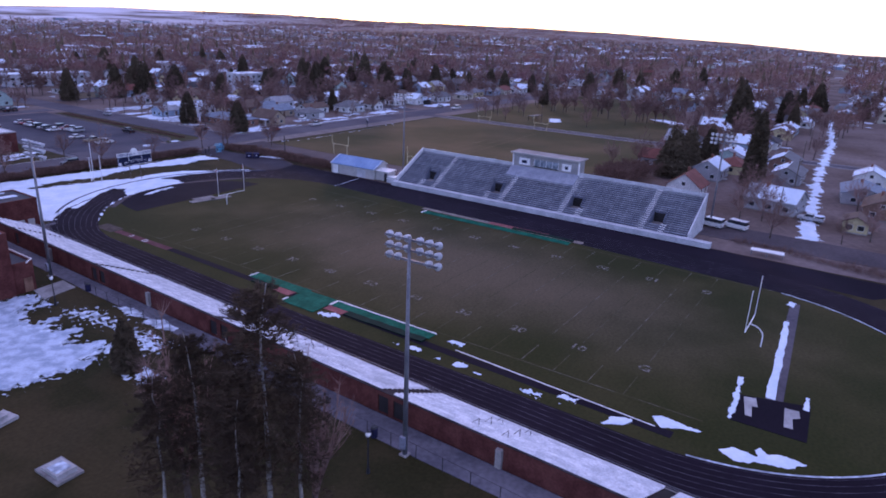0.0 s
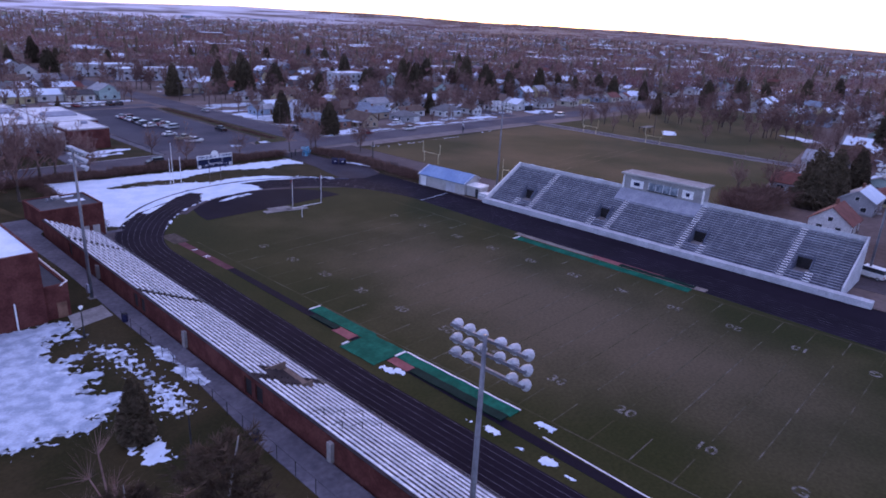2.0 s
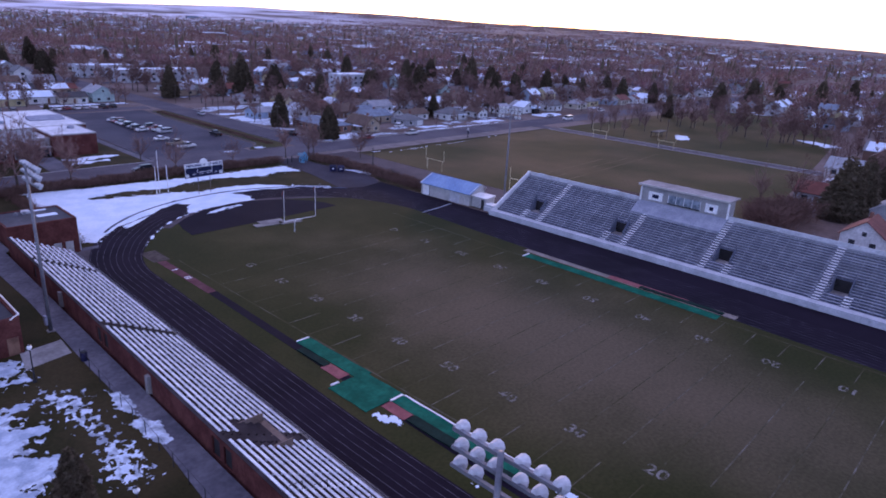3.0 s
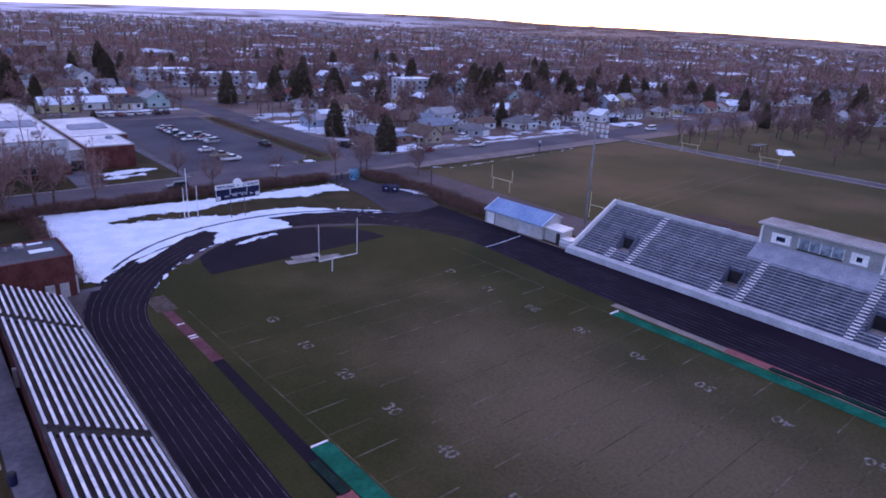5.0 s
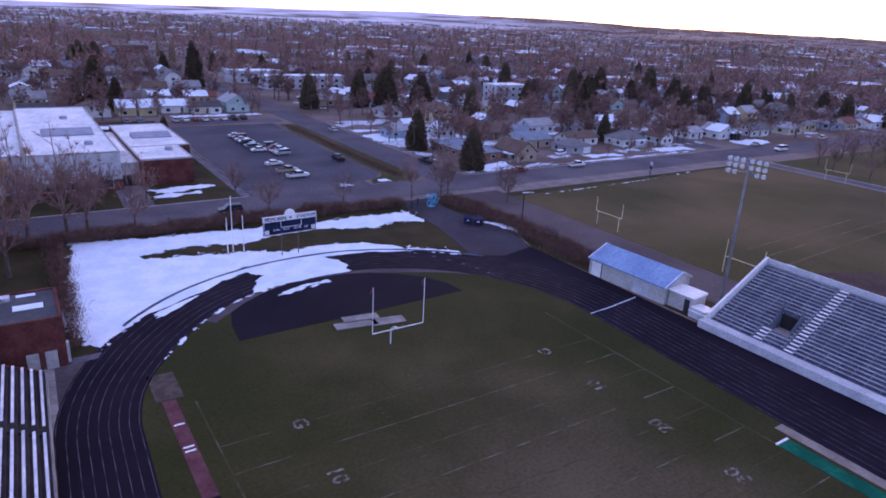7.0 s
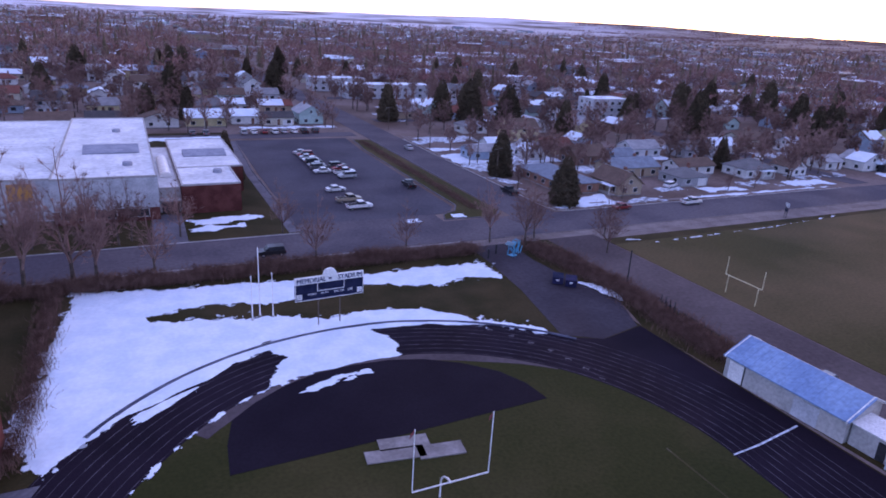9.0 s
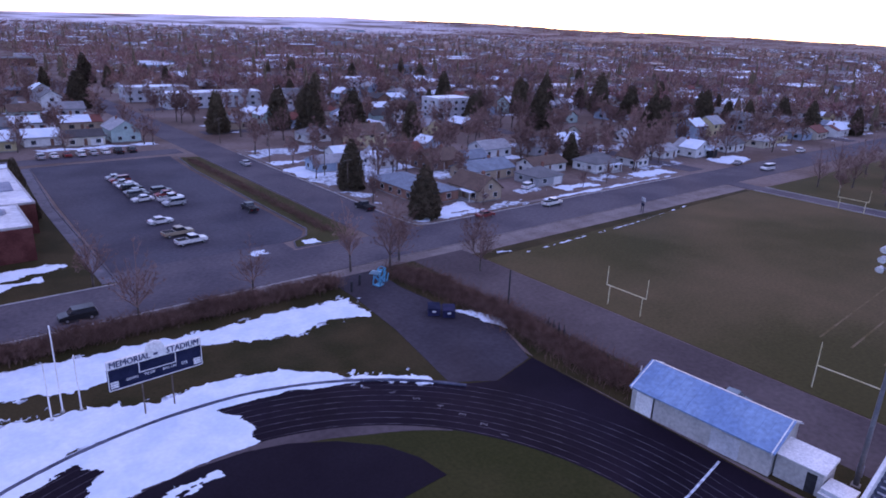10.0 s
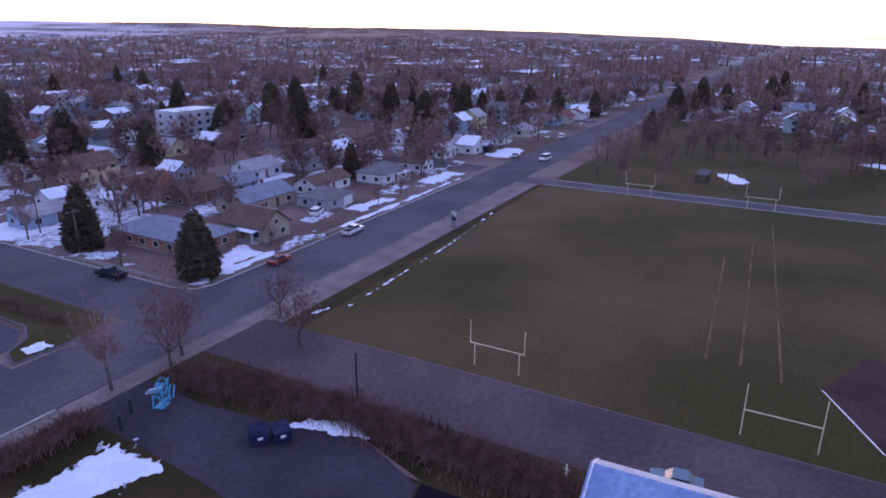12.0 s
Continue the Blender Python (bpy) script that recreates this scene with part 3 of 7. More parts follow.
terrace.add([(x, y, TERRACE) for x, y in crest] + [(x, y, -0.05) for x, y in foot], [tuple(range(8))] + [(i, i + 8, (i + 1) % 8 + 8, (i + 1) % 8) for i in range(8)])
setting("school_terrace", terrace, M_LAWN, "dormant brown-green lawn below the school, above the stadium", "lawn")
sheet("stand_walk", [(-52.6, -30), (-50.0, -30), (-46.4, 120.8), (-45.6, 122), (-45.6, 131), (-50.0, 131), (-49.4, 100), (-50.0, 78), (-50.1, 62), (-51.5, 45), (-52.3, 20)], TERRACE + 0.055, M_PATH, "grey concrete walk behind the brick stand", "pavement", 0.1)
sheet("door_slab", [(-55.0, 80.4), (-50.2, 81.4), (-50.0, 85.4), (-54.4, 84.7)], TERRACE + 0.05, M_OLDCONC, "pale concrete slab before the annex door", "pavement", 0.08)
sheet("stand_foot", [(-41.6, -30), (-40.3, -30), (-36.4, 124), (-37.6, 124)], 0.052, M_OLDCONC, "concrete strip at the foot of the stand", "pavement", 0.1)
sheet("stand_apron", [(-40.0, 20), (-37.5, 20), (-35.5, 100), (-34.6, 116), (-32.2, 124), (-37.0, 124)], 0.049, M_ALLEY, "brown asphalt strip between stand and track", "pavement", 0.1)
sheet("corner_slab", [(-37.2, 124), (-32.0, 124), (-31.4, 125.4), (-35.4, 125.4)], 0.075, M_PATH, "pale concrete strip at the brick house", "pavement", 0.1)
sheet("school_walk", [(-19.8, 187.1), (-13.9, 187.1), (-13.6, 206), (-19.2, 206)], 0.07, M_PATH, "concrete walk to the school door", "pavement", 0.1)
sheet("snowless_yard", rect(-75, 187.3, 6.3, 300), 0.04, M_LAWN, "brown lawn round the low school", "lawn", 0.1)


def kerb(name, outline, width=0.25, height=0.16, material=None):
    """A kerb along a line of (x, y)."""
    b = Build()
    for (x0, y0), (x1, y1) in zip(outline, outline[1:]):
        d = Vector((x1 - x0, y1 - y0)).normalized() * width / 2
        n2 = Vector((-d.y, d.x))
        b.prism([(x0 + n2.x, y0 + n2.y), (x0 - n2.x, y0 - n2.y), (x1 - n2.x, y1 - n2.y), (x1 + n2.x, y1 + n2.y)], 0.0, height)
    return setting(name, b, material or M_CONC, "pale concrete kerb", "kerb")


kerb("kerb_1", [(-320, 187.3), (5.8, 187.3)])
kerb("kerb_2", [(36.6, 188.2), (46, 187.9), (49.6, 189.0), (51.9, 192), (52.1, 280)], material=M_PATH)
kerb("kerb_3", [(63.8, 280), (63.8, 192), (65.0, 188.6), (68, 187.4), (163, 187.4)])
kerb("kerb_4", [(-320, 174.0), (33, 174.0)])
kerb("kerb_5", [(43, 174.0), (60, 174.0), (62.5, 173.9), (163.5, 174.0)], material=M_VERGE)
sheet("house_walk", rect(66.0, 188.9, 163, 190.3), 0.07, M_VERGE, "pale concrete walk before the houses", "pavement", 0.1)
sheet("corner_walk", rect(65.0, 190.4, 66.4, 286), 0.071, M_VERGE, "pale concrete walk along the side street", "pavement", 0.1)
sheet("field_verge", rect(62.1, 164.2, 164, 168.0), 0.04, M_LAWN, "brown grass verge between field and street", "verge", 0.1)
sheet("sandy_verge", rect(62.1, 168.0, 164, 170.9), 0.042, M_VERGE, "pale sandy verge along the street", "verge", 0.1)
sheet("hedge_verge", [(42.6, 96), (50.6, 96), (50.6, 170.9), (42.5, 170.9), (41.6, 162), (42.9, 150), (44.7, 141.5), (41.9, 133.4)], 0.038, M_LAWN, "brown grass under the thicket", "verge", 0.1)
kerb("kerb_6", [(36.6, 188.2), (38.1, 191.9), (41.7, 193.9), (43.9, 198), (44.3, 262), (46.1, 281)], material=M_PATH)
kerb("kerb_7", [(6.2, 187.4), (6.3, 240), (8.4, 284), (44.8, 284.2)], material=M_PATH)
sheet("lot_walk", [(4.0, 188.2), (6.0, 188.2), (6.1, 240), (8.2, 284), (6.0, 284), (4.1, 240)], 0.071, M_PATH, "concrete walk beside the parking lot", "pavement", 0.1)
kerb("kerb_8", [(171.4, -60), (171.4, 166)])
ring = [(-3.8 + q * math.cos(radians(a)), 3.8 + q * math.sin(radians(a))) for q in (28.5, 28.25) for a in range(188, 353, 3)]
setting("south_kerb", Build().strip(ring[:55], ring[55:], 0.1), M_OLDSNOW, "pale snowy kerb line round the south bend", "kerb")
practice = bpy.data.objects["practice_field"]
for p, q in (((80, 114.0), (124, 116.4)), ((80, 109.9), (136, 112.5)), ((78, 105.2), (152, 109.8))):
    part("faint_line", Build().strip([(p[0], p[1] + 0.15), (q[0], q[1] + 0.15)], [(p[0], p[1] - 0.15), (q[0], q[1] - 0.15)], 0.056), M_FIELDLINE, practice)
kerb("kerb_9", [(164.6, -60), (164.6, 166)])

kr = Build()
ring_out, ring_in = [polar(bend_out(a) - 0.05, a) for a in range(40, 142, 2)], [polar(bend_out(a) - 0.5, a) for a in range(40, 142, 2)]
kr.strip(ring_out, ring_in, 0.2)
kr.add([(x, y, z) for x, y in ring_out for z in (0.0, 0.2)], [(2 * i, 2 * i + 2, 2 * i + 3, 2 * i + 1) for i in range(len(ring_out) - 1)])
kr.add([(x, y, z) for x, y in ring_in for z in (0.0, 0.2)], [(2 * i, 2 * i + 1, 2 * i + 3, 2 * i + 2) for i in range(len(ring_in) - 1)])
setting("track_kerb", kr, M_TRACKKERB, "dark wet kerb round the bend of the track", "kerb")


# ---- brick grandstand on the west side ----
def west_stand():
    st = thing("grandstand", -43.2, 55, 0, -1.5, "long low brick grandstand with snow-dusted white bench boards", "grandstand")
    inv = Matrix.Translation((44, -55, 0))
    rows, x0, z0, dx, dz = 11, -40.2, 1.9, 0.78, 0.37
    sections = ((120.4, 109.0), (107.8, 82.0), (80.5, 53.6), (52.0, 26.3), (24.8, -0.3), (-1.6, -26.0))

    def put(name, b, material, label="", parent=st):
        ob = part(name, b, material, parent, label)
        ob.matrix_parent_inverse = inv if parent is st else Matrix()
        return ob

    for ya, yb in sections:
        b = Build()
        prof = [(x0 + 0.35, 0.0)]
        for k in range(rows):
            x = x0 - k * dx
            prof += [(x + 0.35, z0 + k * dz - 0.32), (max(x - dx + 0.35, -48.14), z0 + k * dz - 0.32)]
        prof.append((-48.14, 0.0))
        b.along_y(prof, yb, ya)
        put("stand_deck", b, M_LDECK)
        for k in range(rows):
            x = x0 - k * dx
            cut = (50.9, 56.2) if 3 <= k <= 7 else None
            spans = [(yb, ya)]
            if cut and yb < cut[1] and ya > cut[0]:
                spans = [(max(yb, cut[1]), ya)] if ya > cut[1] else [(yb, min(ya, cut[0]))]
            for a, c in spans:
                half = 0.125 if yb > 20 else 0.24  # the southern rows are snowed over
                board = Build().box(x - half, a, z0 + k * dz, x + half, c, z0 + k * dz + 0.05)
                y = a + 0.8
                while y < c:
                    board.box(x - 0.10, y, z0 + k * dz - 0.32, x + 0.10, y + 0.08, z0 + k * dz)
                    y += 2.4
                put("bench_board", board, M_SEAT)
    # near-black steps, except the flight at the landing in deck colour
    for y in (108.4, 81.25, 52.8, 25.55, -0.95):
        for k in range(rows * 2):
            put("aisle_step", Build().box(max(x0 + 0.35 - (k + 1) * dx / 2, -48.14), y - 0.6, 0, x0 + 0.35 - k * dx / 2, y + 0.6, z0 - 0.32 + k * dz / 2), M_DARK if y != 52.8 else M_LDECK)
    pit = Build().box(-45.6, 51.0, 0.05, -42.3, 56.1, 3.0)
    put("stair_landing", pit, M_LANDING, "bare concrete landing")
    for ya, yb, xa in ((50.9, 51.0, -42.5), (56.1, 56.2, -42.5)):
        put("landing_rail", Build().box(xa - 2.9, ya, 2.95, xa, yb, 3.85), M_LANDING)
    wall = Build()
    top = 5.55
    cuts = [(y - 0.7, y + 0.7) for y in (107.0, 82.0, 79.8, 53.7, 51.6, 26.0, 24.0, 0.2, -1.9)]
    edges = [-26.0] + [v for c in sorted(cuts) for v in c] + [120.6]
    for a, c in zip(edges[::2], edges[1::2]):
        wall.box(-48.46, a, 0, -48.15, c, top)
    for a, c in cuts:
        wall.box(-48.46, a, 0, -48.15, c, TERRACE)
        wall.box(-48.46, a, TERRACE + 1.95, -48.15, c, top)
    put("rear_wall", wall, M_BRICK, "dark red brick rear wall")
    put("wall_coping", Build().box(-48.5, -26.0, top, -48.14, 120.65, top + 0.05), M_LDECK, "dark weathered coping")
    put("north_wall", Build().along_y([(-39.7, 0), (-39.7, 1.5), (-48.14, 5.5), (-48.14, 0)], 120.42, 120.65), M_BRICK)
    for a, c in cuts:
        put("doorway", Build().box(-48.3, a + 0.02, TERRACE + 0.02, -48.16, c - 0.02, TERRACE + 1.93), M_DARK, "dark doorway")
    for y in (95.0, 67.6, 39.4, 12.2, -13.2):
        put("pilaster", Build().box(-48.85, y - 0.3, TERRACE, -48.47, y + 0.3, TERRACE + 2.0), M_OLDCONC, "weathered concrete buttress")
    put("front_wall", Build().box(-39.84, -26, 0, -39.7, 120.4, 1.6), M_OLDCONC)
    for y in (12.6, 15.8, 40.6, 43.4):
        for k in (2, 5, 8):
            z = z0 + k * dz - 0.3
            put("aisle_rail", Build().tube((x0 - k * dx, y, z), (x0 - k * dx, y, z + 1.15), 0.035, n=5).tube((x0 - k * dx, y, z + 1.12), (x0 - (k + 1.6) * dx, y, z + 1.3), 0.03, n=5), M_IRON, "dark steel aisle rail")
    for k in range(49):
        y = -25.8 + 3.0 * k
        put("rail_post", Build().tube((-39.77, y, 1.58), (-39.77, y, 2.05), 0.035, n=5), M_GALV)
    for z in (2.03, 1.8):
        put("rail", Build().tube((-39.77, -26, z), (-39.77, 120.4, z), 0.03, n=5), M_GALV)
    return st


west_stand()

# chain-link fence along the walk behind the stand: posts, rails
fence = thing("chain_fence", -51.35, 46, TERRACE, -2.2, "galvanised chain-link fence along the concrete walk", "fence")
post = Build().tube((0, 0, 0), (0, 0, 1.5), 0.04, n=5).mesh("fence_post")
for k in range(38):
    ob = part("fence_post", post, M_IRON, fence)
    ob.location = (0, -78 + 3.0 * k, 0)
part("fence_rail", Build().tube((0, -78, 1.48), (0, 33, 1.48), 0.018, n=5), M_IRON, fence)


# ---- east grandstand with its press box ----
def east_stand():
    st = thing("stadium_stand", 48, 55, 0, 0, "large blue-grey aluminium stadium stand with bench rows", "stand")
    inv = Matrix.Translation((-48, -55, 0))

    def put(name, b, material, label="", parent=st):
        ob = part(name, b, material, parent, label)
        ob.matrix_parent_inverse = inv if parent is st else Matrix()
        return ob

    ya, yb = 19.6, 95.8
    rows, x0, z0, dx, dz = 20, 43.4, 1.35, 0.575, 0.325
    voms = ((87.0, 84.3), (67.0, 64.3), (45.9, 48.6), (26.9, 29.6))
    v0, v1 = 4, 8  # rows that a passage cuts out
    put("front_wall", Build().along_y([(40.9, 0), (40.9, 1.15), (42.6, 1.15), (42.6, 0)], 14.6, yb + 0.4), M_WALL, "light grey front wall and walkway")
    put("front_walk", Build().box(42.6, ya, 0.0, 43.15, yb, 1.0), M_DECK)
    for k in range(rows):
        x = x0 + k * dx
        b = Build()
        spans = [(ya, yb)]
        if v0 <= k < v1:
            ys = [ya] + sorted(v for c, _ in voms for v in (c - 1.35, c + 1.35)) + [yb]
            spans = list(zip(ys[::2], ys[1::2]))
        for a, c in spans:
            b.box(x - 0.25, a, max(0.0, z0 + k * dz - 0.75), x + dx - 0.25, c, z0 + k * dz - 0.36)
        put("tread", b, M_DECK)
    breaks = sorted(a for _, a in voms)
    for k in range(rows):
        x, z = x0 + k * dx, z0 + k * dz
        cuts = [(a - 0.65, a + 0.65) for a in breaks]
        if v0 - 1 <= k <= v1:
            cuts += [(c - 1.5, c + 1.5) for c, _ in voms]
        if k < v0:
            cuts += [(c + (1.6 if c > a else -1.6) - 0.6, c + (1.6 if c > a else -1.6) + 0.6) for c, a in voms]
        if k >= 14:
            cuts.append((49.4, 67.8))
        cuts.sort()
        y = ya + 0.3
        for a, c in cuts + [(yb - 0.3, yb)]:
            if a > y + 0.4:
                board = Build().box(x - 0.13, y, z, x + 0.13, a, z + 0.045)
                board.box(x + 0.2, y, z - 0.2, x + 0.24, a, z - 0.06)
                yy = y + 0.3
                while yy < a:
                    board.box(x - 0.08, yy, z - 0.36, x + 0.08, yy + 0.06, z)
                    yy += 1.8
                put("bench", board, M_ALU)
            y = max(y, c)
    step = Build().box(-0.19, -0.6, -0.06, 0.19, 0.6, 0.03).mesh("white_step")
    for c, a in voms:
        for k in range(rows):
            ob = put("aisle_step", step, M_STEP)
            ob.location = (x0 + k * dx - 0.05, a, z0 + k * dz - 0.18)
            if k < v0:
                ob = put("aisle_step", step, M_STEP)
                ob.location = (x0 + k * dx - 0.05, c + (1.6 if c > a else -1.6), z0 + k * dz - 0.18)
        xa, xb = x0 + v0 * dx - 0.3, x0 + v1 * dx - 0.2
        put("passage_floor", Build().box(xa, c - 1.3, 0.6, xb + 1.5, c + 1.3, 1.9), M_OLDCONC)
        # near-black plate across the mouth: the shade inside is put into its colour
        put("passage", Build().box(xb - 0.15, c - 1.3, 1.9, xb - 0.05, c + 1.3, 3.9), M_DARK, "dark passage mouth")
        for s in (-1.42, 1.34):
            put("passage_wall", Build().along_y([(xa, 1.5), (xa, 2.9), (xb, 5.3), (xb, 1.5)], c + s, c + s + 0.08), M_DECK)
    xb, zb = x0 + rows * dx - 0.25, z0 + (rows - 1) * dz
    put("back_parapet", Build().box(xb, ya, zb - 0.9, xb + 0.25, yb, zb + 0.75), M_WALL, "light grey back parapet")
    put("back_wall", Build().box(xb + 0.02, ya, 0, xb + 0.2, yb, zb - 0.9), M_DECK)
    put("north_wall", Build().along_y([(42.7, 0), (42.7, 1.9), (xb, zb + 0.85), (xb + 0.25, zb + 0.85), (xb + 0.25, 0)], yb, yb + 0.35), M_WHITE, "white sloping end wall")
    put("south_wall", Build().along_y([(42.7, 0), (42.7, 1.9), (xb, zb + 0.85), (xb + 0.25, zb + 0.85), (xb + 0.25, 0)], ya - 0.35, ya), M_WALL)
    # smooth deck below the press box
    zt = z0 + 14 * dz
    put("upper_deck", Build().along_y([(x0 + 14 * dx - 0.2, zt - 0.34), (x0 + 14 * dx - 0.2, zt - 0.05), (xb + 0.3, zb + 0.55), (xb + 0.3, zb - 0.5)], 49.2, 67.6), M_UPPER, "plain blue-grey deck below the press box")
    box = put("press_box", Build().box(xb - 0.2, 49.6, 6.6, xb + 3.6, 67.2, 11.0), M_BOXWALL, "pale press box with two signs and a window band")
    roof = put("box_roof", Build().box(xb - 0.9, 49.0, 11.0, xb + 4.0, 67.8, 11.25), M_BOXROOF)
    put("roof_fascia", Build().box(xb - 0.95, 48.98, 10.95, xb - 0.85, 67.82, 11.3), M_CREAM)
    for y0, y1, m in ((54.8, 61.4, M_PANE),):
        put("window_band", Build().box(xb - 0.24, y0, 8.3, xb - 0.21, y1, 9.9), M_PRINT, "grey-blue printed window band")
        put("window_sill", Build().box(xb - 0.35, y0 - 0.1, 8.05, xb - 0.2, y1 + 0.1, 8.25), M_DARK)
        for k in range(5):
            put("mullion", Build().box(xb - 0.27, y0 + k * (y1 - y0) / 4 - 0.05, 8.25, xb - 0.2, y0 + k * (y1 - y0) / 4 + 0.05, 9.95), M_TRIM)
    for y0, y1 in ((62.6, 65.6), (51.4, 53.8)):
        sign = put("sign_board", Build().box(xb - 0.30, y0, 8.2, xb - 0.22, y1, 9.9), M_WHITE, "white sign with a dark emblem")
        put("emblem", Build().box(xb - 0.32, y0 + 0.8, 8.65, xb - 0.305, y1 - 0.8, 9.4), M_NAVY)
    for y in (49.4, 67.3):
        put("corner_post", Build().box(xb - 0.4, y - 0.15, 6.4, xb - 0.1, y + 0.15, 10.6), M_WHITE)
    for k in range(28):
        y = ya + 1 + k * 2.75
        put("rail_post", Build().tube((xb + 0.12, y, zb + 0.7), (xb + 0.12, y, zb + 1.15), 0.03, n=4), M_GALV)
    for y, w in ((72.5, 1.6), (91.5, 1.4)):
        put("snow_remnant", Build().box(xb - 0.05, y, zb + 0.76, xb + 0.22, y + w, zb + 0.82), M_SNOW)
    return st


east_stand()
bench = thing("players_bench", 44.2, 4.4, 0, 4, "long white metal bench shelter beside the track", "bench")
part("shelter_roof", Build().box(-1.0, -3.0, 1.0, 1.0, 3.0, 1.12), M_WHITE, bench)
for y in (-2.8, 0, 2.8):
    part("leg", Build().box(0.7, y - 0.06, 0, 0.82, y + 0.06, 1.0), M_GALV, bench)
    part("leg", Build().box(-0.82, y - 0.06, 0, -0.7, y + 0.06, 1.0), M_GALV, bench)


# ---- floodlight masts ----
def flood_mast(x, y, h, rz, z=0.0):
    m = thing("floodlight_mast", x, y, z, rz, "tall grey steel floodlight mast with three rows of lamps", "light mast", "stadium floodlights")
    part("mast", Build().tube((0, 0, 0), (0, 0, h), 0.25, 0.13, n=10), M_GALV, m, smooth=True)
    part("base_box", Build().box(-0.5, -0.28, 0.9, -0.24, 0.28, 2.1), M_PANELGREY, m, "grey switch box")
    part("base_plate", Build().box(-0.4, -0.4, 0, 0.4, 0.4, 0.14), M_OLDCONC, m)
    for k in range(3):
        z = h - 0.35 - k * 0.9
        part("crossarm", Build().box(0.12, -2.7, z - 0.09, 0.3, 2.7, z + 0.09), M_GALV, m)
        for i in range(6):
            if k == 2 and i in (2, 3):
                continue
            y0 = (-2.5, -1.6, -0.65, 0.65, 1.6, 2.5)[i]
            way = Vector((0.86, 0.05 * i - 0.12, -0.5)).normalized()
            c = Vector((0.42, y0, z + 0.02))
            lamp = part("lamp_housing", Build().tube(c - way * 0.25, c + way * 0.08, 0.14, 0.30, n=10).tube(c + way * 0.08, c + way * 0.26, 0.30, 0.36, n=10), M_WALL, m, smooth=False)
            part("reflector", Build().tube(c + way * 0.262, c + way * 0.275, 0.34, 0.33, n=10), M_LAMPGLASS, lamp, "pale glass front")
    return m


flood_mast(-52.5, 20.2, 21.1, 0, TERRACE)
flood_mast(-50.1, 88.5, 20.2, 0, TERRACE)
flood_mast(48.3, 97.9, 23.4, 188)
flood_mast(58.6, 18.6, 21.0, 172)


# ---- goals ----
def goal(x, y, way):
    """way: +1 if the post bows towards +y behind the bar."""
    g = thing("goal_post", x, y, 0, 0 if way > 0 else 180, "white gooseneck football goal post with a padless stem", "goal post", "field goals")
    stem = Build()
    pts = [(0, 1.9, 0), (0, 1.9, 1.6)] + [(0, 1.9 - 1.9 * (1 - math.cos(radians(a))), 1.6 + 1.4 * math.sin(radians(a))) for a in (22, 45, 67, 90)]
    for p, q in zip(pts, pts[1:]):
        stem.tube(p, q, 0.085, n=8)
    part("stem", stem, M_WHITE, g)
    part("crossbar", Build().tube((-3.56, 0, 3.05), (3.56, 0, 3.05), 0.07, n=8), M_WHITE, g)
    for s in (-3.56, 3.56):
        up = part("upright", Build().tube((s, 0, 3.05), (s, 0, 9.1), 0.05, n=8), M_WHITE, g)
        part("ribbon", Build().add([(s, 0, 9.1), (s - 0.35, 0.05, 8.7), (s - 0.42, 0.04, 8.25), (s - 0.05, 0, 8.7)], [(0, 1, 2, 3), (3, 2, 1, 0)]), M_REDMAT, up, "small red wind ribbon")
    return g


goal(0, LENGTH, 1)
goal(0, 0, -1)


def practice_goal(x, y, rz, inset=0.86, grp="practice goals"):
    g = thing("practice_goal", x, y, 0, rz, "H-shaped pale steel practice goal on grass", "goal post", grp)
    for s in (-3.4, 3.4):
        part("upright", Build().tube((s * 1.04, 0, 3.0), (s * 1.04, 0, 6.0), 0.055, n=6), M_YELLOW, g)
        part("leg", Build().tube((s * inset, 0, 0), (s * inset, 0, 3.0), 0.07, n=6), M_YELLOW, g)
    part("crossbar", Build().tube((-3.55, 0, 3.0), (3.55, 0, 3.0), 0.07, n=6), M_YELLOW, g)
    return g


practice_goal(64.3, 136.0, 90)
practice_goal(64.2, 105.0, 90, 1.04)
for y in (141.0, 113.0):
    practice_goal(164.0, y, 90)

# ---- team areas: tarps, mats ----
def tarp(name, outline, material, label, z=0.085, fold=0.05):
    b = Build()
    n = len(outline)
    inner = [(x, y, z + fold * (0.5 + 0.5 * noise.noise((x * 0.7, y * 0.7, 1)))) for x, y in outline]
    b.add([(x, y, 0.05) for x, y in outline] + inner, [tuple(range(n, 2 * n))] + [(i, (i + 1) % n, n + (i + 1) % n, n + i) for i in range(n)])
    return tagged(part(name, b, material), label, "tarp")


def wavy(x0, x1, ya, yb, n=24, amp=0.12):
    return [(x0 + amp * noise.noise((y * 0.4, 2, 0)), y) for y in np.linspace(ya, yb, n)] + [(x1 + amp * noise.noise((y * 0.4, 7, 0)), y) for y in np.linspace(yb, ya, n)]


tarp("green_tarp", wavy(-26.7, -24.6, 60.0, 72.3)[::-1], M_GREEN, "green tarp lying along the near sideline")
tarp("green_tarp", wavy(-30.5, -25.0, 54.0, 60.6, 12)[::-1], M_GREEN, "wide green tarp square beside the track", 0.1)
tarp("green_tarp", wavy(-27.0, -25.2, 35.6, 53.7)[::-1], M_GREEN, "narrow green tarp with a white edge along the sideline", 0.09)
tarp("green_tarp", wavy(24.3, 26.3, 38.0, 73.9)[::-1], M_GREEN, "long green tarp along the far sideline")
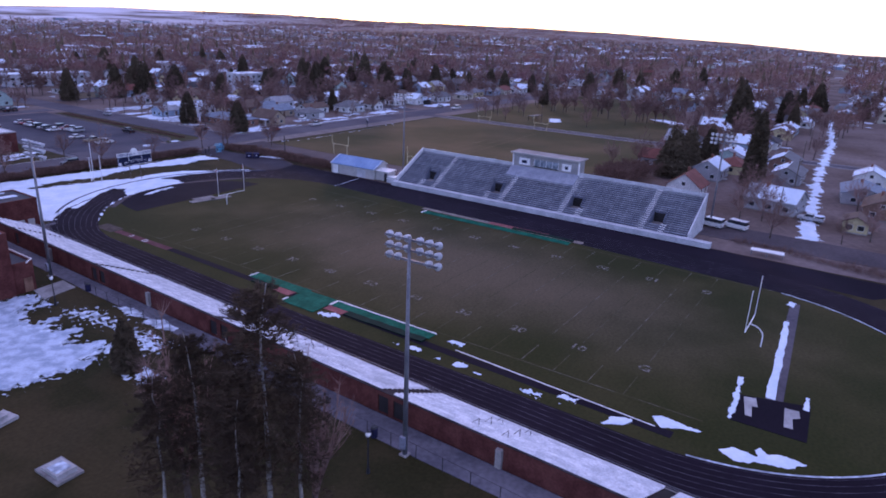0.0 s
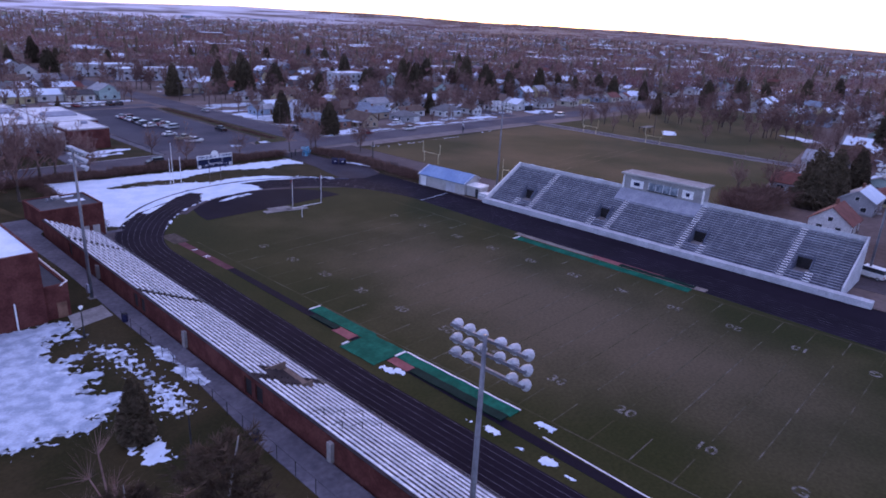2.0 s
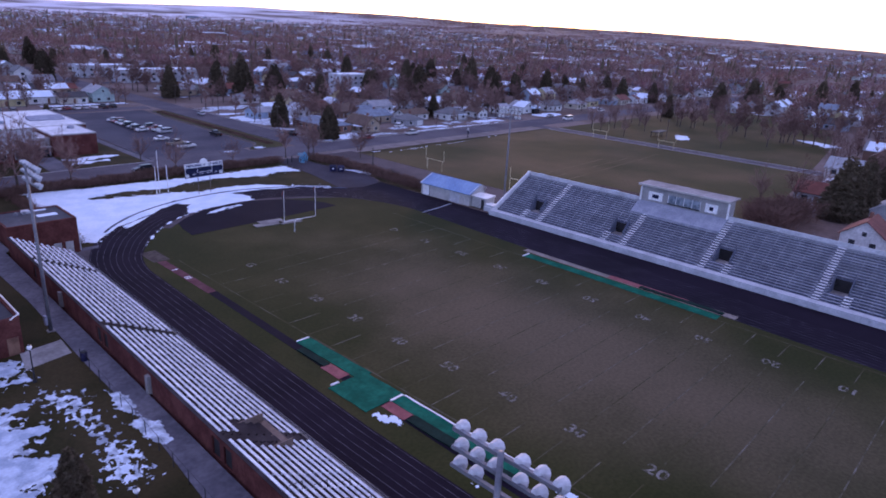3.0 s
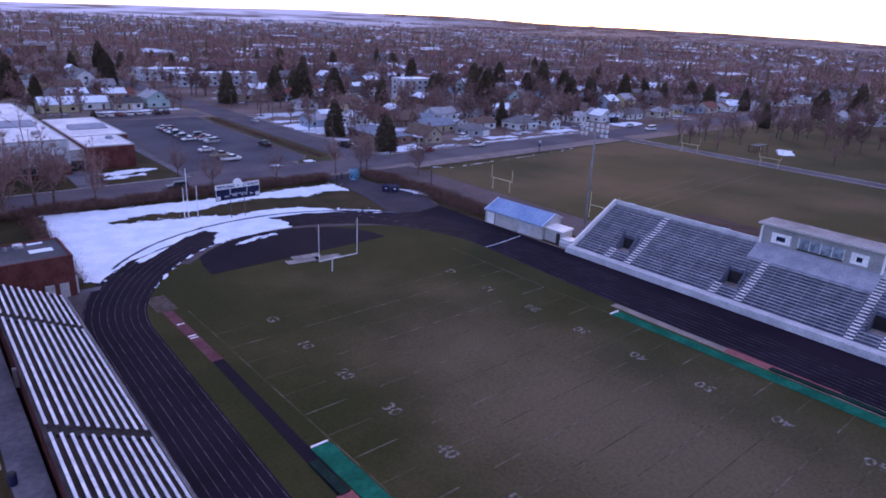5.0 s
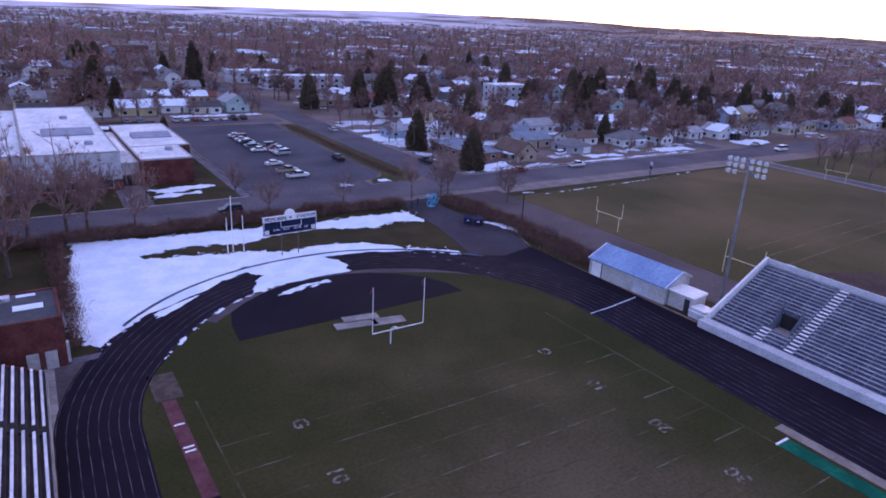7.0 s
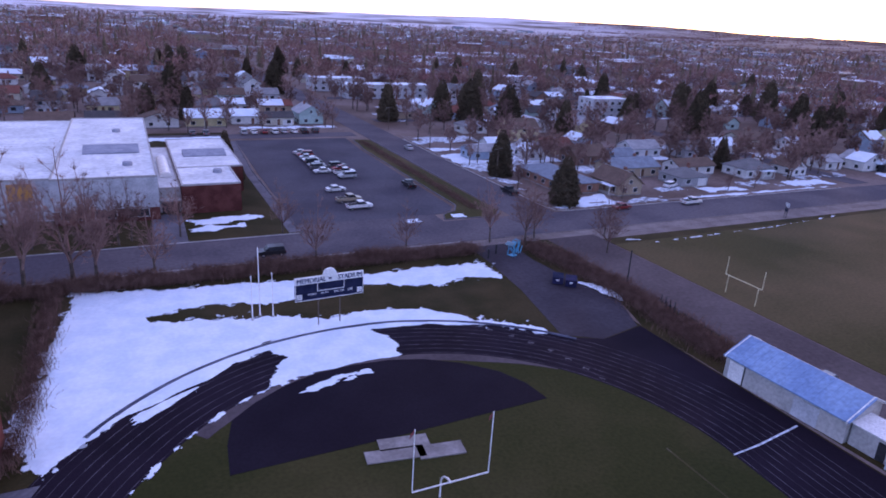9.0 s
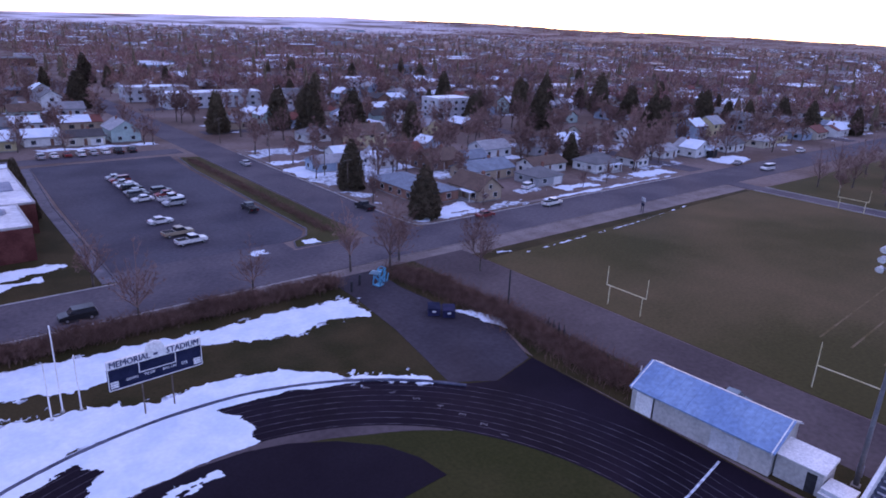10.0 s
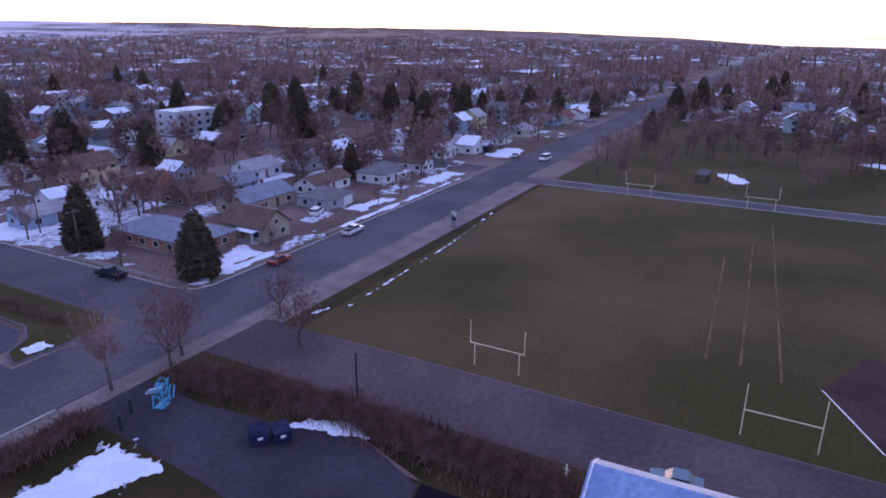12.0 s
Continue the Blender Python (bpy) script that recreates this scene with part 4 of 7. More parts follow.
# raised dark green strips along the tarps
tarp("dark_tarp", wavy(-28.4, -27.05, 35.8, 49.9)[::-1], M_DGREEN, "raised dark green strip beside the green tarp", 0.2)
tarp("dark_tarp", wavy(-28.0, -27.0, 64.9, 70.4, 8)[::-1], M_DGREEN, "raised dark green strip beside the green tarp", 0.2)
tarp("dark_tarp", wavy(26.9, 27.8, 38, 52)[::-1], M_DGREEN, "raised dark green strip behind the far green tarp", 0.2)
tarp("red_mat", wavy(-28.4, -26.8, 61.4, 65.0, 6)[::-1], M_REDMAT, "faded red rubber mat beside the tarp", 0.075)
tarp("red_mat", wavy(-28.5, -27.05, 50.2, 53.8, 6)[::-1], M_REDMAT, "faded red rubber mat beside the tarp", 0.075)
tarp("red_mat", wavy(27.0, 28.4, 44, 58, 8)[::-1], M_REDMAT, "faded red rubber strip beside the far tarp", 0.075)
tarp("white_edging", wavy(-25.2, -24.98, 35.6, 53.6)[::-1], M_WHITE, "white edging strip along the green tarp", 0.14)
tarp("white_edging", wavy(-26.6, -24.7, 72.3, 72.55, 4)[::-1], M_WHITE, "white edging strip at the tarp's end", 0.14)
tarp("white_edging", wavy(-27.0, -25.2, 53.7, 54.0, 4)[::-1], M_WHITE, "white edging strip across the tarp", 0.18)
tarp("white_edging", wavy(-29.9, -28.9, 60.7, 61.0, 4)[::-1], M_WHITE, "short white strip at the tarp's corner", 0.14)
tarp("white_edging", wavy(24.3, 26.3, 74.0, 74.25, 4)[::-1], M_WHITE, "white edging strip at the far tarp's end", 0.14)

# ---- scoreboard ----
def scoreboard():
    s = thing("scoreboard", 0.4, 147.9, 0, 3, "navy scoreboard with a white lettered top and round crest", "scoreboard")
    part("panel", Build().box(-4.7, -0.15, 4.05, 4.7, 0.15, 6.35), M_NAVY, s)
    head = part("header", Build().box(-4.7, -0.18, 6.36, 4.7, 0.15, 7.25), M_WHITE, s, "white header board")
    for text, x, w in (("MEMORIAL", -2.55, 1.0), ("STADIUM", 2.75, 1.0)):
        ob = part("lettering", letters(text, 0.98, 0.015), M_LETTER, head)
        ob.matrix_local = pose(x, -0.205, 6.80, 90, 0, 0) @ Matrix.Diagonal((0.82, 0.95, 1, 1))
        ob = part("lettering", letters(text, 0.98, 0.015), M_LETTER, head)
        ob.matrix_local = pose(x + 0.045, -0.209, 6.815, 90, 0, 0) @ Matrix.Diagonal((0.82, 0.95, 1, 1))
    part("small_mark", Build().box(-0.22, -0.2, 6.7, 0.22, -0.185, 6.95), M_LETTER, head)
    crest = Build()
    n = 20
    ring = [(0.95 * math.cos(math.pi * i / n), 0.95 * math.sin(math.pi * i / n)) for i in range(n + 1)]
    crest.along_y([(x, 7.26 + z) for x, z in ring], -0.12, 0.12)
    part("crest", crest, M_WHITE, s, "pale round crest")
    for x in (-1.5, 1.5):
        part("post", Build().box(x - 0.06, 0.16, 0, x + 0.06, 0.28, 7.1), M_WOOD, s)
    for a, c, z0, z1 in ((-1.75, -1.67, 5.25, 6.35), (1.9, 1.98, 5.25, 6.35), (-1.75, 1.98, 5.2, 5.28)):
        part("divider", Build().box(a, -0.19, z0, c, -0.152, z1), M_WHITE, s)
    for text, x in (("DOWN", -2.45), ("TO GO", -0.75), ("BALL ON", 1.25), ("QTR", 2.8)):
        ob = part("caption", letters(text, 0.42, 0.01), M_WHITE, s)
        ob.matrix_local = pose(x, -0.165, 4.85, 90, 0, 0) @ Matrix.Diagonal((0.8, 1, 1, 1))
    for x, w, z in ((-4.15, 0.75, 4.3), (4.15, 0.75, 4.3), (-4.15, 0.75, 4.55), (4.15, 0.75, 4.55), (-4.15, 0.75, 4.8), (4.15, 0.75, 4.8)):
        part("caption_bar", Build().box(x - w / 2, -0.19, z, x + w / 2, -0.155, z + 0.18), M_WHITE, s)
    for x0, x1, z0, z1 in ((-4.68, 4.68, 4.05, 4.13), (-4.7, -4.62, 4.05, 6.35), (4.62, 4.7, 4.05, 6.35)):
        part("edge_trim", Build().box(x0, -0.19, z0, x1, -0.155, z1), M_WHITE, s)
    return s


scoreboard()
for x, y, h in ((-7.8, 153.4, 9.8), (-9.0, 152.2, 6.4), (-6.2, 152.6, 6.4)):
    f = thing("flag_pole", x, y, 0, 0, "thin white flag pole beside the scoreboard", "pole", "flag poles")
    part("shaft", Build().tube((0, 0, 0), (0, 0, h), 0.09, 0.06, n=6), M_WHITE, f)
    part("cap", Build().tube((0, 0, h), (0, 0, h + 0.15), 0.1, 0.04, n=6), M_WHITE, f)
    part("foot", Build().tube((0, 0, 0), (0, 0, 0.25), 0.25, 0.2, n=8), M_CONC, f)


# ---- shed and store box beside the track ----
def shed():
    s = thing("storage_shed", 45.2, 111.3, 0, 2.5, "cream storage shed with a blue metal gable roof", "shed")
    w = Build().along_y([(-2.9, 0), (-2.9, 2.75), (1.0, 4.55), (2.9, 3.6), (2.9, 0)], -7.6, 7.6)
    part("wall", w, M_CREAM, s)
    part("roof", Build().along_y([(-3.2, 2.7), (-3.2, 2.84), (0.9, 4.74), (0.9, 4.58)], -7.9, 7.9), M_BLUEROOF, s, "blue metal roof slope")
    part("ridge_roof", Build().along_y([(0.9, 4.58), (0.9, 4.74), (3.2, 3.62), (3.2, 3.48)], -7.9, 7.9), M_WALL, s, "pale back roof slope")
    for k in range(16):
        y = -7.4 + k * 0.98
        part("roof_seam", Build().along_y([(-3.2, 2.84), (-3.2, 2.865), (0.9, 4.765), (0.9, 4.74)], y, y + 0.04), M_BLUEROOF, s)
    part("door", Build().box(-2.96, 5.0, 0.05, -2.9, 7.0, 2.4), M_WHITE, s)
    part("door_frame", Build().box(-2.98, 4.85, 0.0, -2.9, 4.97, 2.5), M_IRON, s)
    part("garage_door", Build().box(-2.95, -4.6, 0.05, -2.9, -1.6, 2.3), M_WALL, s)
    for a in (-7.7, 7.58):
        part("gable_trim", Build().along_y([(-3.22, 2.62), (-3.22, 2.9), (0.9, 4.8), (3.22, 3.7), (3.22, 3.42), (0.9, 4.5)], a, a + 0.12), M_WHITE, s)
    t = thing("store_box", 45.0, 101.4, 0, 2.5, "small white box store beside the shed", "shed")
    part("body", Build().box(-1.6, -2.1, 0, 1.6, 2.1, 2.5), M_CREAM, t)
    part("lid", Build().along_y([(-1.75, 2.5), (-1.75, 2.6), (1.75, 2.85), (1.75, 2.5)], -2.25, 2.25), M_WHITE, t)
    part("door", Build().box(-1.64, -1.6, 0.05, -1.58, -0.7, 2.1), M_IRON, t)
    for x, y, a, b2, h in ((44.0, 97.9, 1.1, 1.2, 1.5), (43.2, 97.6, 0.5, 1.6, 1.0)):
        g = thing("ticket_counter", x, y, 0, 0, "low white counter box at the end of the stand", "counter")
        part("body", Build().box(-a, -b2, 0, a, b2, h), M_WALL, g)
        part("top", Build().box(-a - 0.05, -b2 - 0.05, h, a + 0.05, b2 + 0.05, h + 0.06), M_WHITE, g)


shed()
flat("finish_snow", [(30.1, 106.3), (34, 106.5), (41.0, 107.45), (41.0, 107.7), (34, 106.75), (30.1, 106.45)], 0.09, M_OLDSNOW)
tagged(bpy.data.objects["finish_snow"], "thin strip of snow across the track", "snow", kind="stuff")


# ---- snow that has not melted: ragged sheets ----
def inside(px, py, outline):
    """Signed distance to a closed outline on arrays, positive inside."""
    best = np.full(px.shape, 1e9)
    odd = np.zeros(px.shape, bool)
    for (x0, y0), (x1, y1) in zip(outline, outline[1:] + outline[:1]):
        dx, dy = x1 - x0, y1 - y0
        t = np.clip(((px - x0) * dx + (py - y0) * dy) / (dx * dx + dy * dy + 1e-9), 0, 1)
        best = np.minimum(best, np.hypot(px - x0 - t * dx, py - y0 - t * dy))
        cross = ((y0 > py) != (y1 > py)) & (px < (x1 - x0) * (py - y0) / (y1 - y0 + 1e-12) + x0)
        odd ^= cross
    return np.where(odd, best, -best)


def ripple(px, py, seed, size):
    out = np.zeros(px.shape)
    r = np.random.RandomState(seed)
    for octave in range(7):
        k = 2 ** octave / size
        for _ in range(4):
            a, ph = r.uniform(0, 2 * np.pi), r.uniform(0, 2 * np.pi)
            out += 0.66 ** octave * np.sin((px * np.cos(a) + py * np.sin(a)) * k * 2.1 + ph) / 3.2
    return out


def snow(outline, cell=0.22, amp=0.6, size=5.0, z=0.085, seed=1, stretch=0.0, bias=0.0, thick=0.09, label="ragged patch of old white snow on the ground", material=None, lanes=False):
    xs, ys = [p[0] for p in outline], [p[1] for p in outline]
    gx = np.arange(min(xs) - 1, max(xs) + 1 + cell, cell)
    gy = np.arange(min(ys) - 1, max(ys) + 1 + cell, cell)
    px, py = np.meshgrid(gx, gy, indexing="ij")
    wx, wy = px + stretch * py, py
    if lanes:  # streaks run along the bend
        wx, wy = np.degrees(np.arctan2(py - BEND_N, px)) * 0.13, np.hypot(px, py - BEND_N) * 1.3
    v = inside(px, py, outline) + amp * ripple(wx, wy, seed, size) + bias
    v = v + 0.32 * amp * ripple(wx, wy, seed + 50, size * 0.14)
    gxv, gyv = np.gradient(v, cell)
    g2 = gxv ** 2 + gyv ** 2 + 0.15
    move = np.where(v < 0, v, 0)
    qx, qy = px - np.clip(gxv * move / g2, -cell, cell), py - np.clip(gyv * move / g2, -cell, cell)
    pz = z + thick * np.clip(v * 1.2, 0, 1) * (0.92 + 0.05 * ripple(px, py, seed + 9, 4.0))
    keep = (v[:-1, :-1] > 0).astype(int) + (v[1:, :-1] > 0) + (v[:-1, 1:] > 0) + (v[1:, 1:] > 0) >= 2
    index = -np.ones(v.shape, int)
    b = Build()
    for i, j in zip(*np.nonzero(keep)):
        face = []
        for a, c in ((i, j), (i + 1, j), (i + 1, j + 1), (i, j + 1)):
            if index[a, c] < 0:
                index[a, c] = len(b.v)
                b.v.append((float(qx[a, c]), float(qy[a, c]), float(pz[a, c])))
            face.append(int(index[a, c]))
        b.f.append(tuple(face))
    return tagged(part("snow_patch", b, material or M_SNOW, smooth=True), label, "snow", kind="stuff")


NORTH_SNOW = [(-31.2, 169), (-14, 166.2), (-4.6, 165), (10, 163.6), (32.8, 163.4), (31.6, 156.0), (24, 157.0), (20.5, 155.6), (14, 158.6), (9, 159.6), (2, 158.6), (-5, 158.2), (-15, 158.8), (-22, 157.5), (-22, 155.8), (-12, 154.4), (-6.2, 152.4), (-1.5, 150.8), (2.2, 150.2), (9.6, 149.9), (16.2, 146.1), (21.2, 142.9), (27.5, 137.6)] + [polar(bend_out(a) - 0.5, a) for a in np.linspace(46, 150, 44)] + [(-33.6, 131.0), (-34.6, 135), (-34.2, 140), (-32.2, 155)]
snow(NORTH_SNOW, amp=0.9, size=6, seed=3, cell=0.24)
snow(NORTH_SNOW, amp=1.5, size=1.1, bias=-0.75, seed=103, cell=0.17, z=0.07, thick=0.03, label="thin lacy snow at the edge of the drifts", material=M_OLDSNOW)
snow([polar(bend_out(a) - 0.1, a) for a in np.linspace(54, 149, 44)] + [polar(r, a) for r, a in ((36.2, 142), (36.0, 134), (35.2, 128), (34.8, 118.5), (36.1, 111), (36.0, 104), (34.4, 101), (32.4, 104.5), (30.8, 107.6), (28.8, 111.7), (28.8, 103), (28.7, 93), (29.1, 85.7), (29.6, 78.4), (31.6, 77.4), (34.0, 78.2), (35.9, 81), (37.0, 82), (37.6, 76), (38.1, 70), (38.5, 60))], amp=0.42, size=2.2, seed=4, cell=0.18, lanes=True, label="snow lying across the bend of the running track")
snow([polar(bend_in(a) + 0.2, a) for a in np.linspace(110, 156, 24)] + [polar(bend_in(a) - 0.15, a) for a in np.linspace(156, 110, 24)], amp=0.3, size=1.0, bias=-0.1, seed=7, cell=0.13, label="lacy line of snow along the inner kerb")
snow([polar(r, a) for r, a in ((25.7, 106.5), (26.6, 104), (27.2, 96), (27.4, 87), (26.5, 86), (26.0, 95), (24.9, 103))], amp=0.6, size=1.6, bias=-0.1, seed=8, cell=0.15, z=0.1, lanes=True, label="streaks of snow on the dark apron")
snow([polar(r, a) for r, a in ((35.0, 131), (34.8, 120), (34.0, 121), (33.8, 127), (34.2, 134))], amp=0.6, size=1.6, bias=-0.35, seed=6, cell=0.15, lanes=True, label="streaky snow on the outer lanes")
snow([(42.9, 150.0), (44.6, 148.8), (47.2, 143.8), (45.0, 141.8), (43.9, 145)], amp=0.4, size=2, seed=9, cell=0.25)
YARD_SNOW = [(-80, 83.6), (-57.1, 84.2), (-54.6, 82.6), (-55.6, 77.8), (-57.0, 79.6), (-58.4, 78.0), (-59.6, 74.2), (-57.6, 73.0), (-58.6, 69.6), (-57.4, 68.4), (-59.0, 64.2), (-56.6, 61.6), (-57.8, 59.3), (-63.3, 58.4), (-70.2, 59.4), (-80, 61)]
snow(YARD_SNOW, amp=1.2, size=1.6, bias=-0.55, seed=10, cell=0.2, z=TERRACE + 0.03, label="trodden snow on the lawn below the school", material=M_YARDSNOW)
snow(YARD_SNOW, amp=1.5, size=0.5, bias=-0.5, seed=110, cell=0.17, z=TERRACE + 0.015, thick=0.03, label="thin lacy snow in the trodden grass", material=M_OLDSNOW)
snow([(-59.6, 52.6), (-57.9, 52.6), (-57.3, 50.1), (-58.3, 49.0), (-60.1, 50.3)], amp=0.8, size=0.8, bias=-0.1, seed=11, cell=0.13, z=TERRACE + 0.03)
snow([(-53.0, 61.4), (-52.0, 59.2), (-53.3, 55.3), (-55.7, 56.2)], amp=1.3, size=0.5, bias=-0.55, seed=13, cell=0.13, z=TERRACE + 0.03, label="speckled snow in the grass beside the walk")
snow([(-57.4, 74.5), (-54.6, 76.5), (-51.2, 72.5), (-51.6, 62.4), (-51.6, 54.4), (-55.2, 53.6), (-56.8, 57.0), (-55.6, 64.4)], amp=1.5, size=0.45, bias=-1.9, seed=12, cell=0.13, z=TERRACE + 0.03, thick=0.04, label="thin speckled snow in the grass", material=M_OLDSNOW)
snow([(-28.5, 3.4), (-26.7, -0.4), (-26.1, 3.8), (-26.8, 4.6)], amp=0.2, size=1.6, seed=15, cell=0.2)
snow([(-31.8, 8.9), (-31.4, 8.0), (-29.3, 5.9), (-28.8, 6.4), (-29.9, 8.3)], amp=0.25, size=1.2, seed=16, cell=0.2)
snow([(-28.9, -2.5), (-29.7, -4.4), (-28.2, -8.4), (-25.9, -11.2), (-26.3, -7.0), (-25.1, -5.8), (-27.7, -6.1), (-27.5, -4.0)], amp=0.25, size=1.6, seed=17, cell=0.2)
snow([(-11.0, -1.2), (-18.9, -1.9), (-21.9, -2.0), (-21.9, -2.5), (-18.8, -2.5), (-11.0, -1.7)], amp=0.14, size=1.2, seed=116, cell=0.14)
snow([(-11.4, -8.8), (-14.6, -9.0), (-14.6, -9.5), (-11.4, -9.3)], amp=0.1, size=1.2, seed=117, cell=0.14)
snow([(19.1, -2.4), (21.0, -2.9), (20.6, -3.9), (18.6, -3.6)], amp=0.2, size=1.2, seed=118, cell=0.16)
snow([(11.8, -3.2), (3.5, -3.8), (-14.5, -4.8), (-14.3, -5.8), (3.5, -4.7), (11.8, -3.9)], amp=0.13, size=2.0, seed=18, cell=0.2, label="long strip of snow beside the runway")
for k, (x, y) in enumerate(((-29.8, 52.2), (-29.4, 50.6), (-30.3, 35.4), (-30.5, 28.1), (-25.6, 31.8), (-30.8, 17.7), (-29.3, 13.9))):
    snow([(x - 0.5, y - 1.0), (x + 0.5, y - 0.8), (x + 0.6, y + 0.8), (x - 0.3, y + 1.1)], amp=0.35, size=0.8, seed=20 + k, cell=0.12, label="small lump of old snow beside the track")
snow([(-31.2, 4), (-30.8, 4), (-30.5, 50), (-30.9, 50)], amp=0.4, size=2.0, bias=-0.42, seed=31, cell=0.15, label="broken line of snow along the track kerb")
snow([(-50.6, 71.5), (-49.4, 69.0), (-49.3, 59), (-50.4, 57.6), (-50.9, 63)], amp=0.6, size=2.0, bias=-0.15, seed=32, cell=0.16, z=TERRACE + 0.06, thick=0.04, label="thin snow along the shaded walk", material=M_OLDSNOW)
snow([(-12.5, 197.0), (-1.5, 198.6), (0.5, 200.2), (-1.5, 201.4), (-12.5, 200.2)], bias=0.5, amp=0.7, size=2.5, seed=33, cell=0.25)
snow([(-12.8, 193.0), (-4, 194.6), (-4, 195.6), (-12.8, 195.2)], bias=0.5, amp=0.7, size=2.0, seed=34, cell=0.25)
snow([(28.5, 188.0), (31.5, 188.0), (31.5, 190.4), (28.5, 190.4)], amp=0.5, size=1.2, seed=35, cell=0.2)
snow([(38.5, 189.6), (42.0, 189.0), (42.6, 191.4), (39.4, 191.2)], amp=0.5, size=1.2, seed=36, cell=0.2, z=0.12)
snow([(66.5, 189.0), (84, 189.2), (86, 190.8), (75, 191.6), (66, 190.6)], amp=0.6, size=2.5, seed=37, cell=0.25)
snow([(73, 191.5), (84, 192), (86, 198.5), (80, 197.5), (74, 195)], amp=0.6, size=2.5, seed=38, cell=0.25)
snow([(86, 188.6), (99, 188.8), (100, 192.8), (88, 192.4)], amp=1.3, size=1.8, bias=-0.6, seed=39, cell=0.25, material=M_OLDSNOW)
snow([(69, 163.0), (106, 164.0), (132, 166.6), (132, 166.75), (106, 164.2), (69, 163.2)], bias=-0.04, amp=0.2, size=1.6, seed=40, cell=0.2, label="line of snow along the verge")
snow([(66.6, 166.0), (69.4, 165.2), (69.6, 165.5), (66.8, 166.4)], amp=0.25, size=1.2, seed=41, cell=0.2)
snow([(105, 189.0), (128, 188.8), (160, 189.2), (160, 190.0), (128, 190.4), (105, 190)], amp=0.5, size=3.0, seed=42, cell=0.3)
for k, (x0, y0, x1, y1) in enumerate(((64.5, 238, 80, 252), (80, 236, 100, 252), (70, 226, 84, 232), (96, 222, 104, 226), (117, 193, 130, 197), (150, 192, 166, 198), (196, 190, 214, 199), (104, 244, 118, 250), (-18, 286, 6, 292), (14, 306, 48, 310), (65, 258, 78, 262), (126, 232, 140, 238), (200, 226, 214, 234))):
    snow([(x0, y0), (x1, y0), (x1, y1), (x0, y1)], amp=1.2, size=3.5, seed=50 + k, cell=0.4, label="patch of snow in a house yard")
snow([(62, -3.0), (85, -0.6), (141, 3.4), (220, 6.2), (320, 15.0), (320, 18.0), (220, 9.6), (141, 6.6), (85, 2.8), (62, 1.4)], amp=1.0, size=3.2, bias=-0.35, seed=70, cell=0.3, label="snow lying along a back alley")
snow([(192, 118), (206, 122), (204, 126), (193, 124)], amp=1.0, size=3, seed=71, cell=0.4)
snow([(240, 70), (246, 84), (243, 92), (232, 76)], amp=0.8, size=3, seed=72, cell=0.4)

for k, (x0, y0, x1, y1) in enumerate(((64.6, 206, 70, 224), (64.6, 226, 92, 240), (78, 250, 100, 266), (66, 270, 90, 284), (96, 220, 118, 228), (108, 236, 128, 246), (110, 260, 130, 272), (136, 224, 160, 232), (140, 246, 166, 256), (160, 198, 184, 204), (176, 226, 198, 236), (104, 196, 114, 202), (134, 194, 146, 202), (88, 196, 90, 210))):
    snow([(x0, y0), (x1, y0), (x1, y1), (x0, y1)], amp=2.6, size=4.0, bias=-1.6, seed=90 + k, cell=0.45, label="thin broken snow in the yards", material=M_OLDSNOW)

# ---- hedges and rough shrubs: tangled bare stems ----
def thicket(name, line, width, height, per_metre, material, label, seed):
    r = random.Random(seed)
    b = Build()
    for (x0, y0), (x1, y1) in zip(line, line[1:]):
        run = math.hypot(x1 - x0, y1 - y0)
        for _ in range(int(run * per_metre)):
            t = r.random()
            x, y = x0 + (x1 - x0) * t + r.gauss(0, width * 0.3), y0 + (y1 - y0) * t + r.gauss(0, width * 0.3)
            h = height * (0.45 + 0.55 * r.random()) * (0.8 + 0.35 * noise.noise((x * 0.25, y * 0.25, seed)))
            a, lean = r.uniform(0, 6.28), r.uniform(0.05, 0.9) * h
            w = r.uniform(0.014, 0.04)
            ca, sa = math.cos(a), math.sin(a)
            z0 = h * r.uniform(0.0, 0.6)
            b.add([(x - sa * w, y + ca * w, z0), (x + sa * w, y - ca * w, z0), (x + ca * lean + sa * w * 0.4, y + sa * lean - ca * w * 0.4, h), (x + ca * lean, y + sa * lean, h * 1.04)], [(0, 1, 2, 3)])
    return tagged(part(name, b, material), label, "hedge", kind="stuff")


thicket("bare_hedge", [(-110, 170.0), (-60, 170.2), (33.0, 168.6)], 3.2, 2.4, 420, M_HEDGE, "long bare brown hedge along the street", 1)
thicket("bare_hedge", [(44.8, 167.5), (46.4, 158), (47.6, 148.0), (46.8, 136), (46.0, 121.5)], 4.8, 2.0, 480, M_HEDGE, "bare brown thicket between driveway and alley", 2)
thicket("dry_brush", [(-34.5, 128), (-33.6, 139), (-33.5, 170)], 2.6, 1.4, 150, M_HEDGE, "dry brush beside the brick house", 3)
thicket("verge_shrubs", [(47.0, 194), (47.8, 276)], 2.6, 1.0, 120, M_HEDGE, "low dry shrubs on the verge beside the lot", 9)
thicket("dry_brush", [(45, -12), (49, 2), (50, 12)], 2.0, 1.6, 60, M_HEDGE, "dry brush south of the stand", 4)
thicket("dry_brush", [(82, 50), (92, 53), (102, 49)], 7.0, 5.5, 400, M_HEDGE, "tall reddish-brown bare shrubs behind the stand", 5)
thicket("dry_brush", [(42.5, -20), (47, -9)], 2.5, 1.8, 60, M_HEDGE, "dry brush south of the stand", 6)

